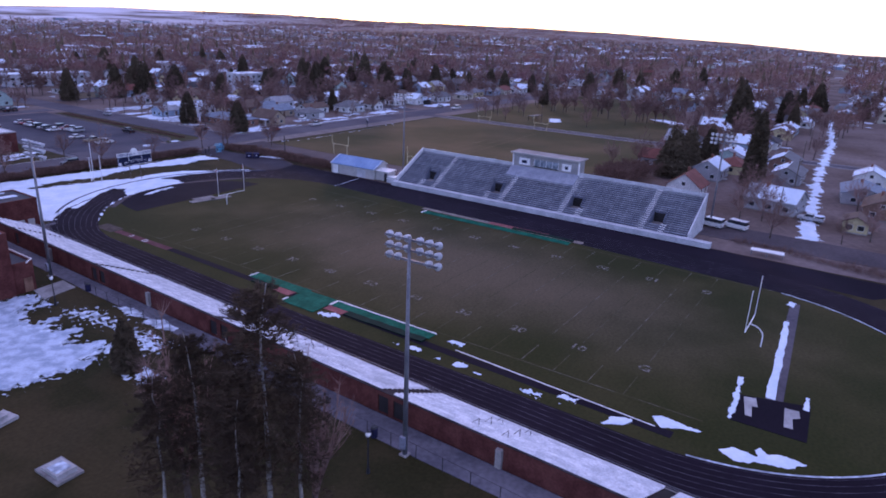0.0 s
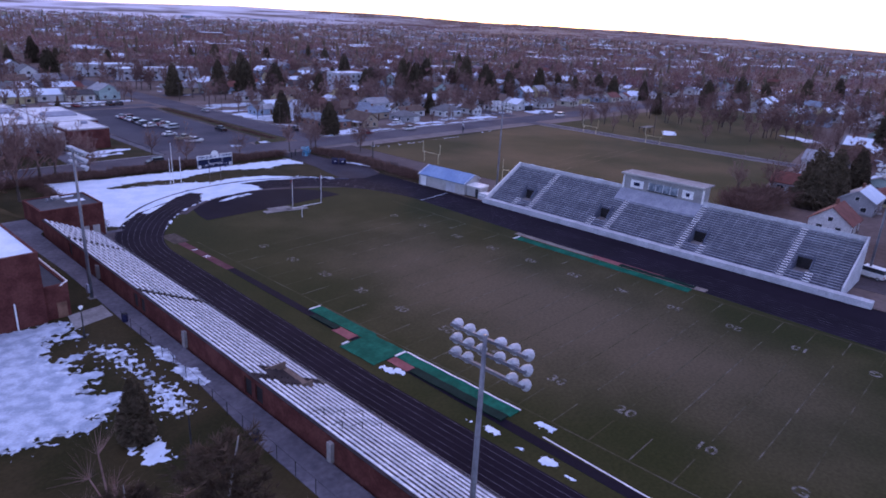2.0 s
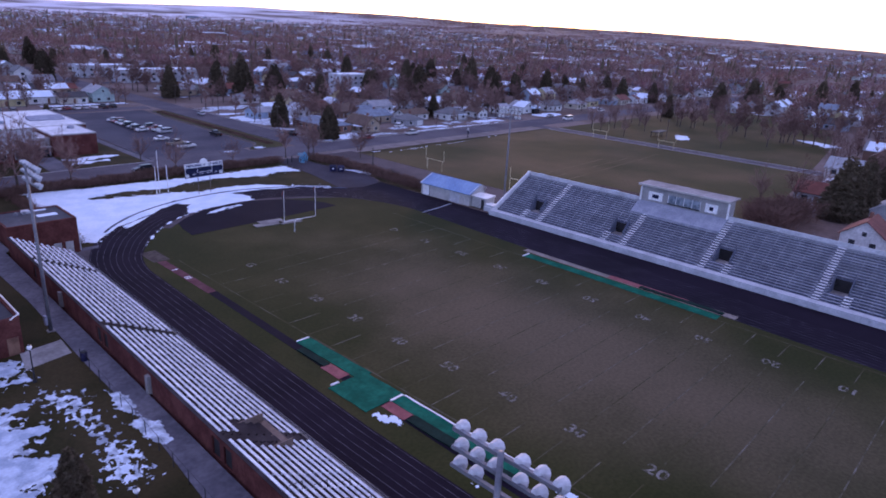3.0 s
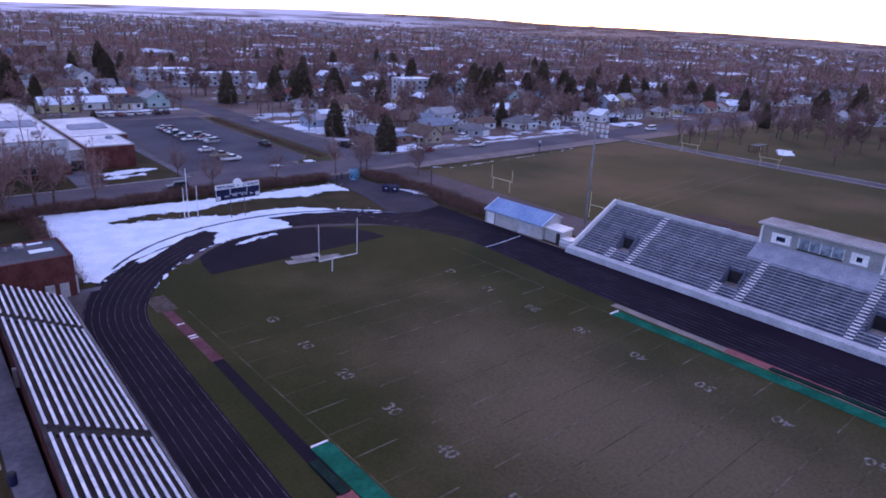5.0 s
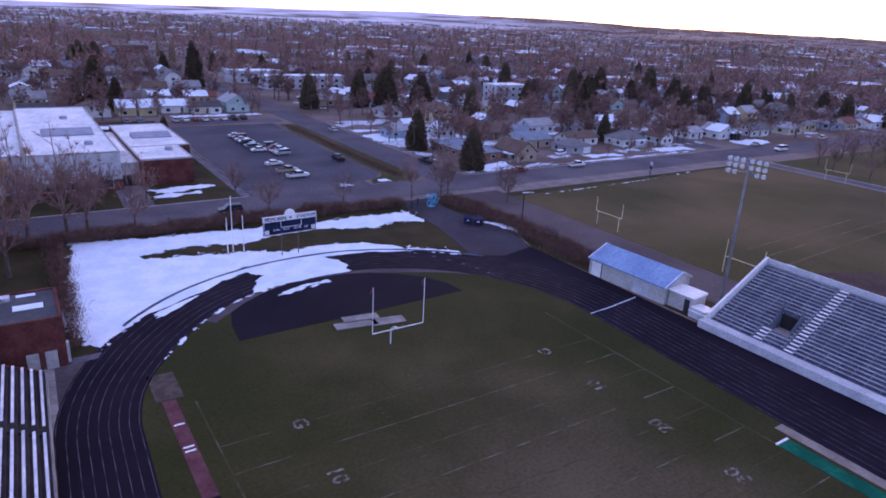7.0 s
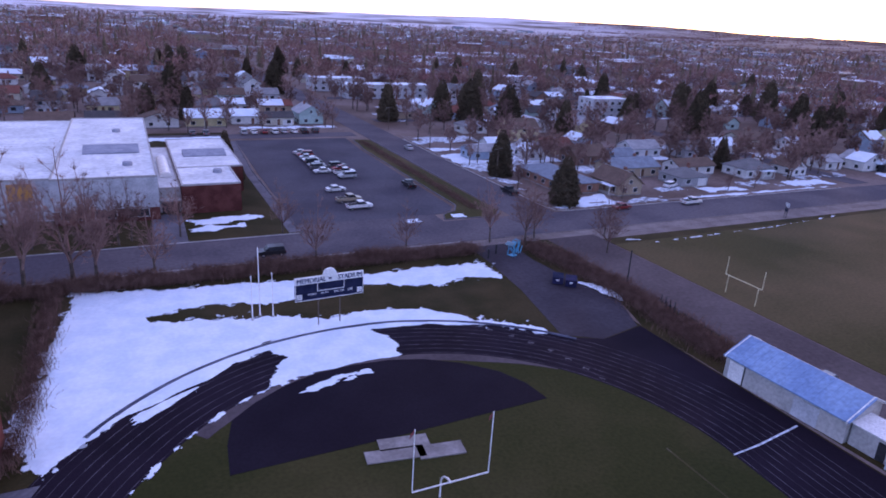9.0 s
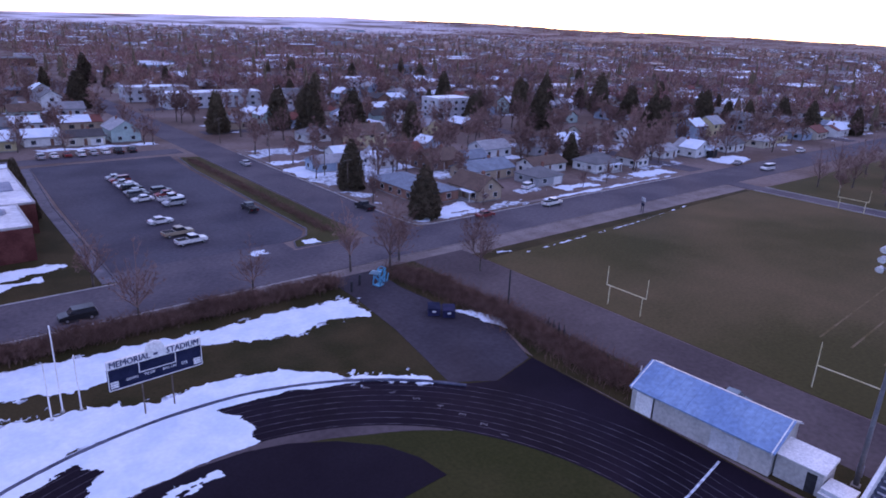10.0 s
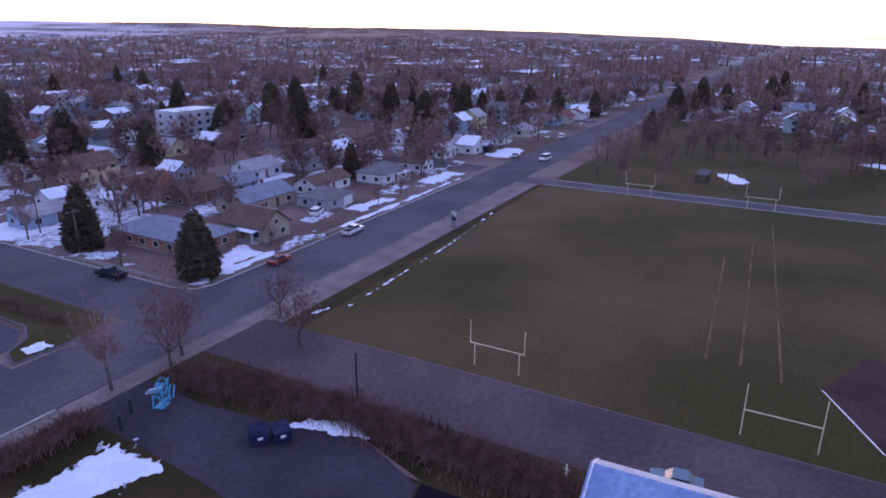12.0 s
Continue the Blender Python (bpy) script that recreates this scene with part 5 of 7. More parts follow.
# ---- yard fence by the alley ----
alley_fence = thing("alley_fence", 47.9, 124.0, 0, -4.5, "low dark wire fence on thin posts beside the alley", "fence")
for k in range(8):
    p = part("fence_post", Build().tube((0, 0, 0), (0, 0, 1.5), 0.06, n=5), M_IRON if 0 < k < 7 else M_GALV, alley_fence)
    p.location = (0, k * 1.35, 0)
for z in (1.42, 0.75):
    part("fence_rail", Build().tube((0, 0, z), (0, 9.45, z), 0.025, n=4), M_IRON, alley_fence)
for k in range(4):
    stump = thing("dark_stump", 48.75 + 0.08 * k, 134.4 + 1.0 * k, 0, 30 * k, "dark bare shrub stump with upright stubs beside the alley", "stump", "stumps by the alley")
    part("stem", Build().tube((0, 0, 0), (0, 0, 1.3), 0.2, 0.15, n=6), M_IRON, stump)
    for dx, dy, z in ((0.0, 0.05, 2.3), (0.32, 0.1, 1.5), (-0.3, -0.12, 1.6)):
        part("stub", Build().tube((dx * 0.3, dy * 0.3, 0.7), (dx, dy, z), 0.11, 0.05, n=5), M_IRON, stump)
white_post = thing("white_post", 48.3, 121.9, 0, 0, "white post with short crossbars at the shed's corner", "post")
part("shaft", Build().tube((0, 0, 0), (0, 0, 1.9), 0.07, n=6), M_WHITE, white_post)
for z in (0.9, 1.35):
    part("crossbar", Build().tube((0, -0.25, z), (0, 0.25, z), 0.04, n=5), M_WHITE, white_post)

# ---- blue welded sculpture at the gate ----
art = thing("sculpture", 39.2, 164.8, 0, 20, "tangled bright blue welded metal sculpture at the gate", "sculpture")
part("base", Build().box(-0.7, -0.6, 0, 0.7, 0.6, 0.12), M_SCULPT, art)
r = random.Random(4)
for k in range(9):
    p = Vector((r.uniform(-1.3, 1.3), r.uniform(-1.0, 1.0), r.uniform(0.2, 0.8)))
    q = p + Vector((r.uniform(-1.4, 1.4), r.uniform(-1.2, 1.2), r.uniform(1.0, 2.6)))
    part("bar", Build().tube(p, q, 0.09, n=6), M_SCULPT, art)
for x, y, z, a in ((-0.6, -0.6, 0.9, 25), (-0.9, 0.1, 2.4, -30), (0.5, 0.4, 2.0, 70)):
    pl = part("plate", Build().box(-0.75, -0.05, -0.5, 0.75, 0.05, 0.5), M_PALEBLUE if z > 2 else M_SCULPT, art)
    pl.matrix_local = pose(x, y, z, 40, 15, a)
ring = Build()
for k in range(16):
    a, c = 2 * math.pi * k / 16, 2 * math.pi * (k + 1) / 16
    ring.tube((1.0 + 1.05 * math.cos(a), 0.5, 1.7 + 1.05 * math.sin(a)), (1.0 + 1.05 * math.cos(c), 0.5, 1.7 + 1.05 * math.sin(c)), 0.06, n=5)
part("hoop", ring, M_SCULPT, art)
for x, y in ((34.0, 164.6), (36.6, 166.4)):
    g = thing("gate_post", x, y, 0, 0, "dark iron gate post at the driveway", "post", "gate posts")
    part("post", Build().box(-0.12, -0.12, 0, 0.12, 0.12, 1.7), M_IRON, g)
    part("cap", Build().box(-0.15, -0.15, 1.7, 0.15, 0.15, 1.78), M_IRON, g)
for x, y, a, m in ((39.4, 150.9, -35, M_NAVY), (40.8, 149.2, -35, M_BIN)):
    d = thing("waste_bin", x, y, 0, a, "dark blue steel waste container on wheels", "bin", "waste containers")
    part("body", Build().along_x([(-0.85, 0.15), (-0.95, 1.25), (0.95, 1.45), (0.8, 0.15)], -0.85, 0.85), M_BIN, d)
    part("lid", Build().along_x([(-1.0, 1.27), (-1.0, 1.33), (1.0, 1.55), (1.0, 1.47)], -0.9, 0.9), m, d)
    part("mark", Build().box(-0.25, -0.97, 0.75, 0.25, -0.93, 1.0), M_WHITE, d, "white mark")
    for sx in (-0.7, 0.7):
        for sy in (-0.6, 0.6):
            part("wheel", Build().tube((sx - 0.04, sy, 0.09), (sx + 0.04, sy, 0.09), 0.09, n=8), M_TYRE, d)


# ---- buildings beside the stadium ----
def block(name, x0, y0, x1, y1, h, wall, roof, label, category="building", parapet=0.35, z=0.0):
    """A flat-roofed block with a parapet."""
    t = thing(name, (x0 + x1) / 2, (y0 + y1) / 2, z, 0, label, category)
    w, d = (x1 - x0) / 2, (y1 - y0) / 2
    part("wall", Build().box(-w, -d, 0, w, d, h), wall, t)
    part("roof", Build().box(-w + 0.3, -d + 0.3, h, w - 0.3, d - 0.3, h + 0.08), roof, t)
    for a, b2, c, e in ((-w - 0.03, -d - 0.03, w + 0.03, -d + 0.3), (-w - 0.03, d - 0.3, w + 0.03, d + 0.03), (-w - 0.03, -d + 0.3, -w + 0.3, d - 0.3), (w - 0.3, -d + 0.3, w + 0.03, d - 0.3)):
        part("parapet", Build().box(a, b2, h - 0.15, c, e, h + parapet), M_CONC if roof is M_ROOFGREY else wall, t)
    return t


def window(parent, x, y, z, w, h, face, frame_mat=None):
    """A window on a wall of the parent: face gives the wall's outward side."""
    def slab(x0, z0, x1, z1, out):
        if face == "-y":
            return Build().box(x + x0, y - out, z + z0, x + x1, y, z + z1)
        if face == "+y":
            return Build().box(x + x0, y, z + z0, x + x1, y + out, z + z1)
        if face == "-x":
            return Build().box(x - out, y + x0, z + z0, x, y + x1, z + z1)
        return Build().box(x, y + x0, z + z0, x + out, y + x1, z + z1)
    f = part("window", slab(-w / 2 - 0.09, -0.09, w / 2 + 0.09, h + 0.09, 0.05), frame_mat or M_TRIM, parent)
    part("pane", slab(-w / 2, 0, w / 2, h, 0.065), M_PANE, f)
    return f


ticket = block("brick_field_house", -45.2, 123.9, -34.9, 133.4, 5.9, M_BRICK, M_ROOFDARK, "square red brick field house with a dark flat roof", parapet=0.25)
part("roof_snow", Build().box(0.6, -0.9, 5.99, 3.6, 0.6, 6.05), M_SNOW, ticket, "patch of snow on the roof")
part("roof_snow", Build().box(1.0, 3.2, 5.99, 3.0, 3.9, 6.05), M_SNOW, ticket, "patch of snow on the roof")
part("roof_hatch", Build().box(-0.8, 2.4, 5.98, 0.4, 3.6, 6.4), M_WALL, ticket)
for x in (-1.9, -0.6):
    part("roof_vent", Build().tube((x, 2.2, 5.98), (x, 2.2, 6.5), 0.3, 0.24, n=8), M_GALV, ticket)
for x in (1.2, 3.0):
    part("door", Build().box(x, -4.83, 0.05, x + 1.2, -4.75, 2.2), M_CREAM, ticket, "pale metal door")
part("service_box", Build().box(5.15, -4.4, 0.2, 5.45, -3.6, 2.6), M_WALL, ticket, "grey service box")

hall = block("brick_school_hall", -93, 84.3, -56.7, 118, 9.0, M_BRICK, M_SNOW, "tall red brick school hall with a snowy flat roof", parapet=0.15, z=TERRACE)
for x in (-8, -2, 4, 9.6, 11.8):
    window(hall, x, -16.85, 5.4, 1.3, 1.3, "-y", M_IRON)
    window(hall, x, -16.85, 1.6, 1.3, 1.3, "-y", M_IRON)
part("down_pipe", Build().tube((14.9, -17.0, 0), (14.9, -17.0, 3.4), 0.1, n=6), M_WHITE, hall, "white down pipe")
for y in (-8, -2, 4, 10):
    window(hall, 18.15, y, 5.6, 1.5, 1.5, "+x", M_IRON)
annex = block("school_annex", -56.66, 84.7, -53.9, 107, 4.2, M_BRICK, M_ROOFDARK, "low red brick annex with a dark red door", parapet=0.2, z=TERRACE)
part("door", Build().box(-0.1, -11.23, 0.05, 1.0, -11.15, 2.1), M_DOOR, annex, "dark red door")
part("gutter", Build().tube((1.5, -10.6, 4.46), (1.5, 11.0, 4.46), 0.1, n=6), M_WHITE, annex, "white pipe along the roof edge")
part("gutter_end", Build().tube((1.5, -10.6, 4.46), (0.5, -11.3, 4.3), 0.1, n=6), M_WHITE, annex, "white pipe along the roof edge")

school_a = block("school_wing", -13.3, 205.5, -1.9, 221.5, 5.9, M_BRICK, M_ROOFGREY, "low red brick school wing with a white flat roof", parapet=0.2)
school_b = block("school_wing", -13.3, 221.55, 1.0, 256, 5.9, M_BRICK, M_ROOFGREY, "low red brick school wing with a white flat roof", parapet=0.2)
school_c = block("school_hall", -35.5, 203, -17.6, 276, 8.6, M_WALL, M_ROOFGREY, "tall pale school hall with a white flat roof", parapet=0.25)
school_e = block("school_hall_wing", -75, 206.5, -35.55, 276, 8.0, M_WALL, M_ROOFGREY, "long pale school hall wing with an ochre wall panel", parapet=0.25)
school_d = block("school_entry", -17.55, 207.5, -13.35, 250, 5.0, M_CONC, M_ROOFGREY, "recessed pale school entry between two wings", parapet=0.15)
part("entry_door", Build().box(-1.6, -21.35, 0.05, 1.6, -21.25, 2.6), M_PANE, school_d)
part("canopy", Build().box(-2.0, -23.0, 2.7, 2.0, -21.2, 3.0), M_CONC, school_d)
part("vault_skylight", Build().along_y([(1.2 * math.cos(radians(a)), 5.15 + 1.1 * math.sin(radians(a))) for a in range(0, 181, 20)], -12, 6), M_WHITE, school_d, "white vaulted skylight")
for t, x0, y0, x1, y1, z in ((school_b, -4.5, -6, 5.2, -1.5, 6.0), (school_c, -4.5, -14, 6.5, -8, 8.7), (school_e, -10, 4, 6, 12, 8.1)):
    part("sloped_panel", Build().along_x([(y0, z), (y0, z + 0.25), (y1, z + 1.0), (y1, z)], x0, x1), M_PANELGREY, t, "grey-blue sloped roof panels")
for t, x, y, z in ((school_a, 2.4, 2.0, 6.0), (school_c, 4, -26, 8.7), (school_e, -2, -20, 8.1), (school_c, 2, 14, 8.7)):
    part("roof_vent", Build().tube((x, y, z), (x, y, z + 0.7), 1.0, 0.9, n=10), M_PANELGREY, t)
part("brick_base", Build().box(-8.95, -36.56, 0, 8.95, -36.5, 2.6), M_BRICK, school_c, "brick base course")
for k in range(3):
    window(school_c, -6 + k * 5.6, -36.57, 0.9, 3.6, 1.5, "-y")
for k in range(5):
    window(school_e, -16 + k * 5.6, -34.75, 0.9, 3.6, 1.5, "-y")
part("wall_panel", Build().box(12.6, -34.85, 4.2, 16.6, -34.75, 7.4), M_ORANGE, school_e, "ochre wall panel")
for k in range(4):
    window(school_c, 8.95, -30 + k * 9, 2.5, 2.0, 1.6, "+x")


# ---- lamp posts, poles and signs ----
def lamp_post(x, y, h=3.7):
    t = thing("lamp_post", x, y, TERRACE, 0, "black iron lamp post with a pale globe", "lamp", "walk lamps")
    part("post", Build().tube((0, 0, 0), (0, 0, h), 0.09, 0.06, n=6), M_IRON, t)
    part("foot", Build().tube((0, 0, 0), (0, 0, 0.5), 0.2, 0.12, n=8), M_IRON, t)
    g = Build()
    g.tube((0, 0, h), (0, 0, h + 0.25), 0.12, 0.26, n=8).tube((0, 0, h + 0.25), (0, 0, h + 0.5), 0.26, 0.12, n=8)
    part("globe", g, M_LAMPGLASS, t)
    part("cap", Build().tube((0, 0, h + 0.5), (0, 0, h + 0.62), 0.16, 0.03, n=8), M_IRON, t)


for x, y in ((-55.05, 77.3), (-56.2, 49.2), (-56.5, 21.2)):
    lamp_post(x, y)


def utility_pole(x, y, h=9.0, arm=True):
    t = thing("utility_pole", x, y, 0, 0, "weathered wooden utility pole", "pole", "utility poles")
    part("pole", Build().tube((0, 0, 0), (0, 0, h), 0.16, 0.11, n=7), M_WOOD, t)
    if arm:
        part("crossarm", Build().box(-1.1, -0.06, h - 0.7, 1.1, 0.06, h - 0.55), M_WOOD, t)
        for x2 in (-1.0, -0.4, 0.4, 1.0):
            part("insulator", Build().tube((x2, 0, h - 0.55), (x2, 0, h - 0.38), 0.05, n=5), M_CREAM, t)


dark_pole = thing("alley_pole", 50.0, 146.4, 0, 0, "plain dark steel pole at the alley's edge", "pole")
part("shaft", Build().tube((0, 0, 0), (0, 0, 6.2), 0.13, 0.10, n=7), M_IRON, dark_pole)
part("foot", Build().tube((0, 0, 0), (0, 0, 0.2), 0.3, 0.24, n=8), M_OLDCONC, dark_pole)
for x, y in ((67.2, 220.4), (71.0, 238.6), (99.6, 239), (184, 122.5), (66, 262), (66, 300), (120, 236), (150, 238), (182, 240), (100, 300), (174, 60), (120, 9), (160, 12), (200, 14), (76, 7.2)):
    utility_pole(x, y, 8.5)
sign = thing("street_sign", 115.8, 168.6, 0, 60, "sign board on two dark posts beside the street", "sign")
for x in (-0.5, 0.5):
    part("post", Build().tube((x, 0, 0), (x, 0, 3.6), 0.09, n=6), M_IRON, sign)
part("board", Build().box(-0.9, -0.06, 2.8, 0.9, 0.06, 3.7), M_WALL, sign)
part("lower_board", Build().box(-0.7, -0.05, 1.7, 0.7, 0.05, 2.4), M_NAVY, sign)
bench2 = thing("park_table", 192, 129.5, 0, 0, "dark park shelter frame on the lawn", "shelter")
part("roof", Build().box(-4.5, -1.6, 2.2, 4.5, 1.6, 2.4), M_IRON, bench2)
for x in (-4.2, 0, 4.2):
    part("post", Build().box(x - 0.1, -1.5, 0, x + 0.1, -1.3, 2.2), M_IRON, bench2)
    part("post", Build().box(x - 0.1, 1.3, 0, x + 0.1, 1.5, 2.2), M_IRON, bench2)
infield = tagged(flat("maroon_infield", [(78.3, 101.0), (67.3, 95.6), (70, 80), (90, 80), (90, 96)], 0.055, M_MAROON), "bare reddish softball infield at the practice field's edge", "ground", kind="structure")
part("white_edge", Build().strip([(78.4, 101.1), (67.3, 95.8)], [(78.2, 100.8), (67.1, 95.5)], 0.07), M_WHITE, infield)

# ---- things on the school lawn and the walk ----
mon = thing("stone_monument", -72.3, 42.3, TERRACE, 2, "pale stone block on a snowy slab in the lawn", "monument")
part("plinth", Build().box(-1.15, -1.75, 0, 1.15, 1.75, 0.22), M_OLDCONC, mon)
part("stone", Build().along_x([(-1.35, 0.22), (-1.25, 0.62), (1.2, 0.5), (1.35, 0.22)], -0.85, 0.85), M_CONC, mon)
part("snow_cap", Build().along_x([(-0.9, 0.6), (-0.85, 0.66), (0.5, 0.6), (0.7, 0.52)], -0.7, 0.6), M_OLDSNOW, mon, "thin snow on the stone")
fp = thing("flag_pole", -72.0, 54.2, TERRACE, 10, "white flag pole on a pale stone base in the lawn", "pole")
part("shaft", Build().tube((0, 0, 0.5), (0, 0, 8.0), 0.14, 0.09, n=8), M_WHITE, fp)
part("foot", Build().box(-1.3, -1.1, 0, 1.3, 1.1, 0.35), M_CONC, fp)
part("upper_foot", Build().box(-0.6, -0.6, 0.35, 0.6, 0.6, 0.7), M_CONC, fp)
for x, y in ((-51.3, 46.6), (-49.8, 78.7), (-52.1, 24.2)):
    d = thing("litter_barrel", x, y, TERRACE + 0.055, 0, "dark blue litter barrel on the concrete walk", "bin", "litter barrels")
    part("barrel", Build().tube((0, 0, 0), (0, 0, 1.0), 0.34, 0.36, n=10), M_BIN, d)
    part("lid", Build().tube((0, 0, 1.0), (0, 0, 1.15), 0.38, 0.25, n=10), M_IRON, d)


# ---- trees ----
def bare_tree_meshes(seed, h, spread=1.0, twigs=20, last=4, thin=0.013):
    r = random.Random(seed)
    trunk, crown = Build(), Build()

    def grow(p, way, length, radius, level):
        q = p + way * length
        (trunk if level == 0 else crown).tube(p, q, radius, radius * 0.66, n=(7, 5, 4, 3, 3)[level])
        if level == last:
            for _ in range(twigs):
                a = (way + Vector((r.gauss(0, 0.7), r.gauss(0, 0.7), r.gauss(0.15, 0.5)))).normalized()
                s = a.orthogonal().normalized() * thin * r.uniform(0.6, 1.3)
                e = q + a * length * r.uniform(0.45, 1.0)
                crown.add([q - s, q + s, e], [(0, 1, 2)])
            return
        n = (5, 4, 3, 3)[level]
        turn = r.uniform(0, 6.28)
        for k in range(n):
            a = turn + 2 * math.pi * k / n + r.uniform(-0.4, 0.4)
            side = way.orthogonal().normalized()
            other = way.cross(side)
            tilt = (r.uniform(0.45, 0.95) if k else r.uniform(0.05, 0.25)) * spread
            w = (way * math.cos(tilt) + (side * math.cos(a) + other * math.sin(a)) * math.sin(tilt) + Vector((0, 0, 0.3))).normalized()
            at = p + way * length * (r.uniform(0.35 if level else 0.6, 1.0) if k else 1.0)
            grow(at, w, length * (r.uniform(0.5, 0.78) if k else 0.86), radius * (0.55 if k else 0.68), level + 1)

    grow(Vector((0, 0, 0)), Vector((r.gauss(0, 0.04), r.gauss(0, 0.04), 1)).normalized(), h * 0.27, h * 0.018, 0)
    return trunk.mesh("trunk"), crown.mesh("crown")


def tuft(b, r, p, way, size, n=5, broad=0.23):
    """A spray of needles: narrow blades fanned about one direction."""
    for _ in range(n):
        a = (way + Vector((r.gauss(0, 0.55), r.gauss(0, 0.55), r.gauss(0, 0.4)))).normalized()
        s = a.cross(Vector((r.gauss(0, 1), r.gauss(0, 1), r.gauss(0, 1)))).normalized() * size * broad * r.uniform(0.7, 1.3)
        b.add([p - s, p + s, p + a * size * r.uniform(0.7, 1.3)], [(0, 1, 2)])


def conifer_meshes(seed, h, width, sprays=1700, size=0.5):
    """A full-skirted spruce: needle sprays all over a dense dark body with a blunt top."""
    r = random.Random(seed)
    trunk = Build().tube((0, 0, 0), (0, 0, h * 0.9), h * 0.017, 0.03, n=6)
    crown = Build()
    lobes = [(r.uniform(0, 6.28), r.uniform(0.04, 0.10), r.randint(2, 5)) for _ in range(3)]

    def reach(u, a):
        bulge = 1 + sum(k * math.sin(m * a + ph + u * 7) for ph, k, m in lobes)
        return width * (1 - u) ** 0.6 * min(1.0, 0.78 + u * 1.4) * bulge + 0.05

    rings, sides = 14, 14
    core = [(0.7 * reach(i / rings, 6.283 * j / sides) * r.uniform(0.8, 1.1) * math.cos(6.283 * j / sides), 0.7 * reach(i / rings, 6.283 * j / sides) * r.uniform(0.8, 1.1) * math.sin(6.283 * j / sides), h * (0.05 + 0.9 * i / rings)) for i in range(rings) for j in range(sides)]
    crown.add(core, [(i * sides + j, i * sides + (j + 1) % sides, (i + 1) * sides + (j + 1) % sides, (i + 1) * sides + j) for i in range(rings - 1) for j in range(sides)])
    n = 0
    while n < sprays:
        u, a = r.random(), r.uniform(0, 6.28)
        if r.random() > (1 - u) ** 0.6 + 0.06:
            continue
        n += 1
        q = reach(u, a) * math.sqrt(r.uniform(0.5, 1.0)) * (0.93 + 0.07 * math.sin(u * 60))
        p = Vector((q * math.cos(a), q * math.sin(a), h * (0.03 + 0.94 * u)))
        tuft(crown, r, p, Vector((math.cos(a), math.sin(a), -0.25 + 0.7 * u)), size * (1.1 - 0.45 * u), 3, 0.36)
    return trunk.mesh("trunk"), crown.mesh("crown")


def pine_meshes(seed, h, width, low=0.3, boughs=58):
    """An open pine: a long pale stem, boughs with gaps between their needle tufts."""
    r = random.Random(seed)
    trunk, crown = Build(), Build()
    p = Vector((0, 0, 0))
    for k in range(8):
        q = Vector((r.gauss(0, 0.012) * h * k / 8, r.gauss(0, 0.012) * h * k / 8, h * (k + 1) / 8))
        trunk.tube(p, q, h * 0.013 * (1 - k / 9), h * 0.013 * (1 - (k + 1) / 9), n=6)
        p = q
    for k in range(boughs):
        u = low + (0.98 - low) * (k / boughs) ** 0.85
        a = k * 2.4 + r.uniform(-0.4, 0.4)
        out = width * (1.05 - u) ** 0.55 * r.uniform(0.55, 1.15)
        way = Vector((math.cos(a), math.sin(a), r.uniform(-0.15, 0.45))).normalized()
        start = Vector((0, 0, h * u))
        end = start + way * out
        crown.tube(start, end, 0.06 * h / 20, 0.02, n=3)
        for _ in range(20):
            t = r.uniform(0.2, 1.05)
            at = start + way * out * t + Vector((r.gauss(0, 0.13), r.gauss(0, 0.13), r.gauss(0, 0.08))) * out
            tuft(crown, r, at, way + Vector((0, 0, 0.2)), r.uniform(0.025, 0.045) * h * 0.62, 9, 0.055)
    return trunk.mesh("trunk"), crown.mesh("crown")


def plant(name, meshes, bark, leaf, x, y, rz, scale, label, group, category="tree", z=0.0):
    t = thing(name, x, y, z, rz, label, category, group)
    t.scale = (scale, scale, scale)
    part("trunk", meshes[0], bark, t)
    part("crown", meshes[1], leaf, t)
    return t


BARE = [bare_tree_meshes(40 + i, 10.0, 0.9 + 0.12 * (i % 3)) for i in range(6)]
TALL = [bare_tree_meshes(60 + i, 10.0, 0.6, 26, 4, 0.006) for i in range(2)]
TOWN = [bare_tree_meshes(140 + i, 10.0, 0.95 + 0.1 * (i % 3), 36, 3, 0.036) for i in range(5)]
FIR = [conifer_meshes(80 + i, 10.0, (3.0, 3.5, 2.6, 2.9, 1.5)[i]) for i in range(5)]
PINE = [pine_meshes(90 + i, 20.0, (5.0, 5.2, 5.0)[i], (0.40, 0.34, 0.26)[i], 96) for i in range(3)]


def bare(x, y, h, k=None, label="bare leafless street tree with fine grey-brown twigs", group="bare trees"):
    k = int(abs(x * 7 + y * 13)) if k is None else k
    return plant("bare_tree", BARE[k % 6], M_BARK, M_TWIG, x, y, (x * 37 + y * 11) % 360, h / 8.2, label, group)


def fir(x, y, h, k=0, label="dark green spruce standing in a yard", group="spruces", z=0.0):
    return plant("spruce", FIR[k], M_BARK, M_NEEDLE, x, y, (x * 53 + y) % 360, h / 10.0, label, group, z=z)


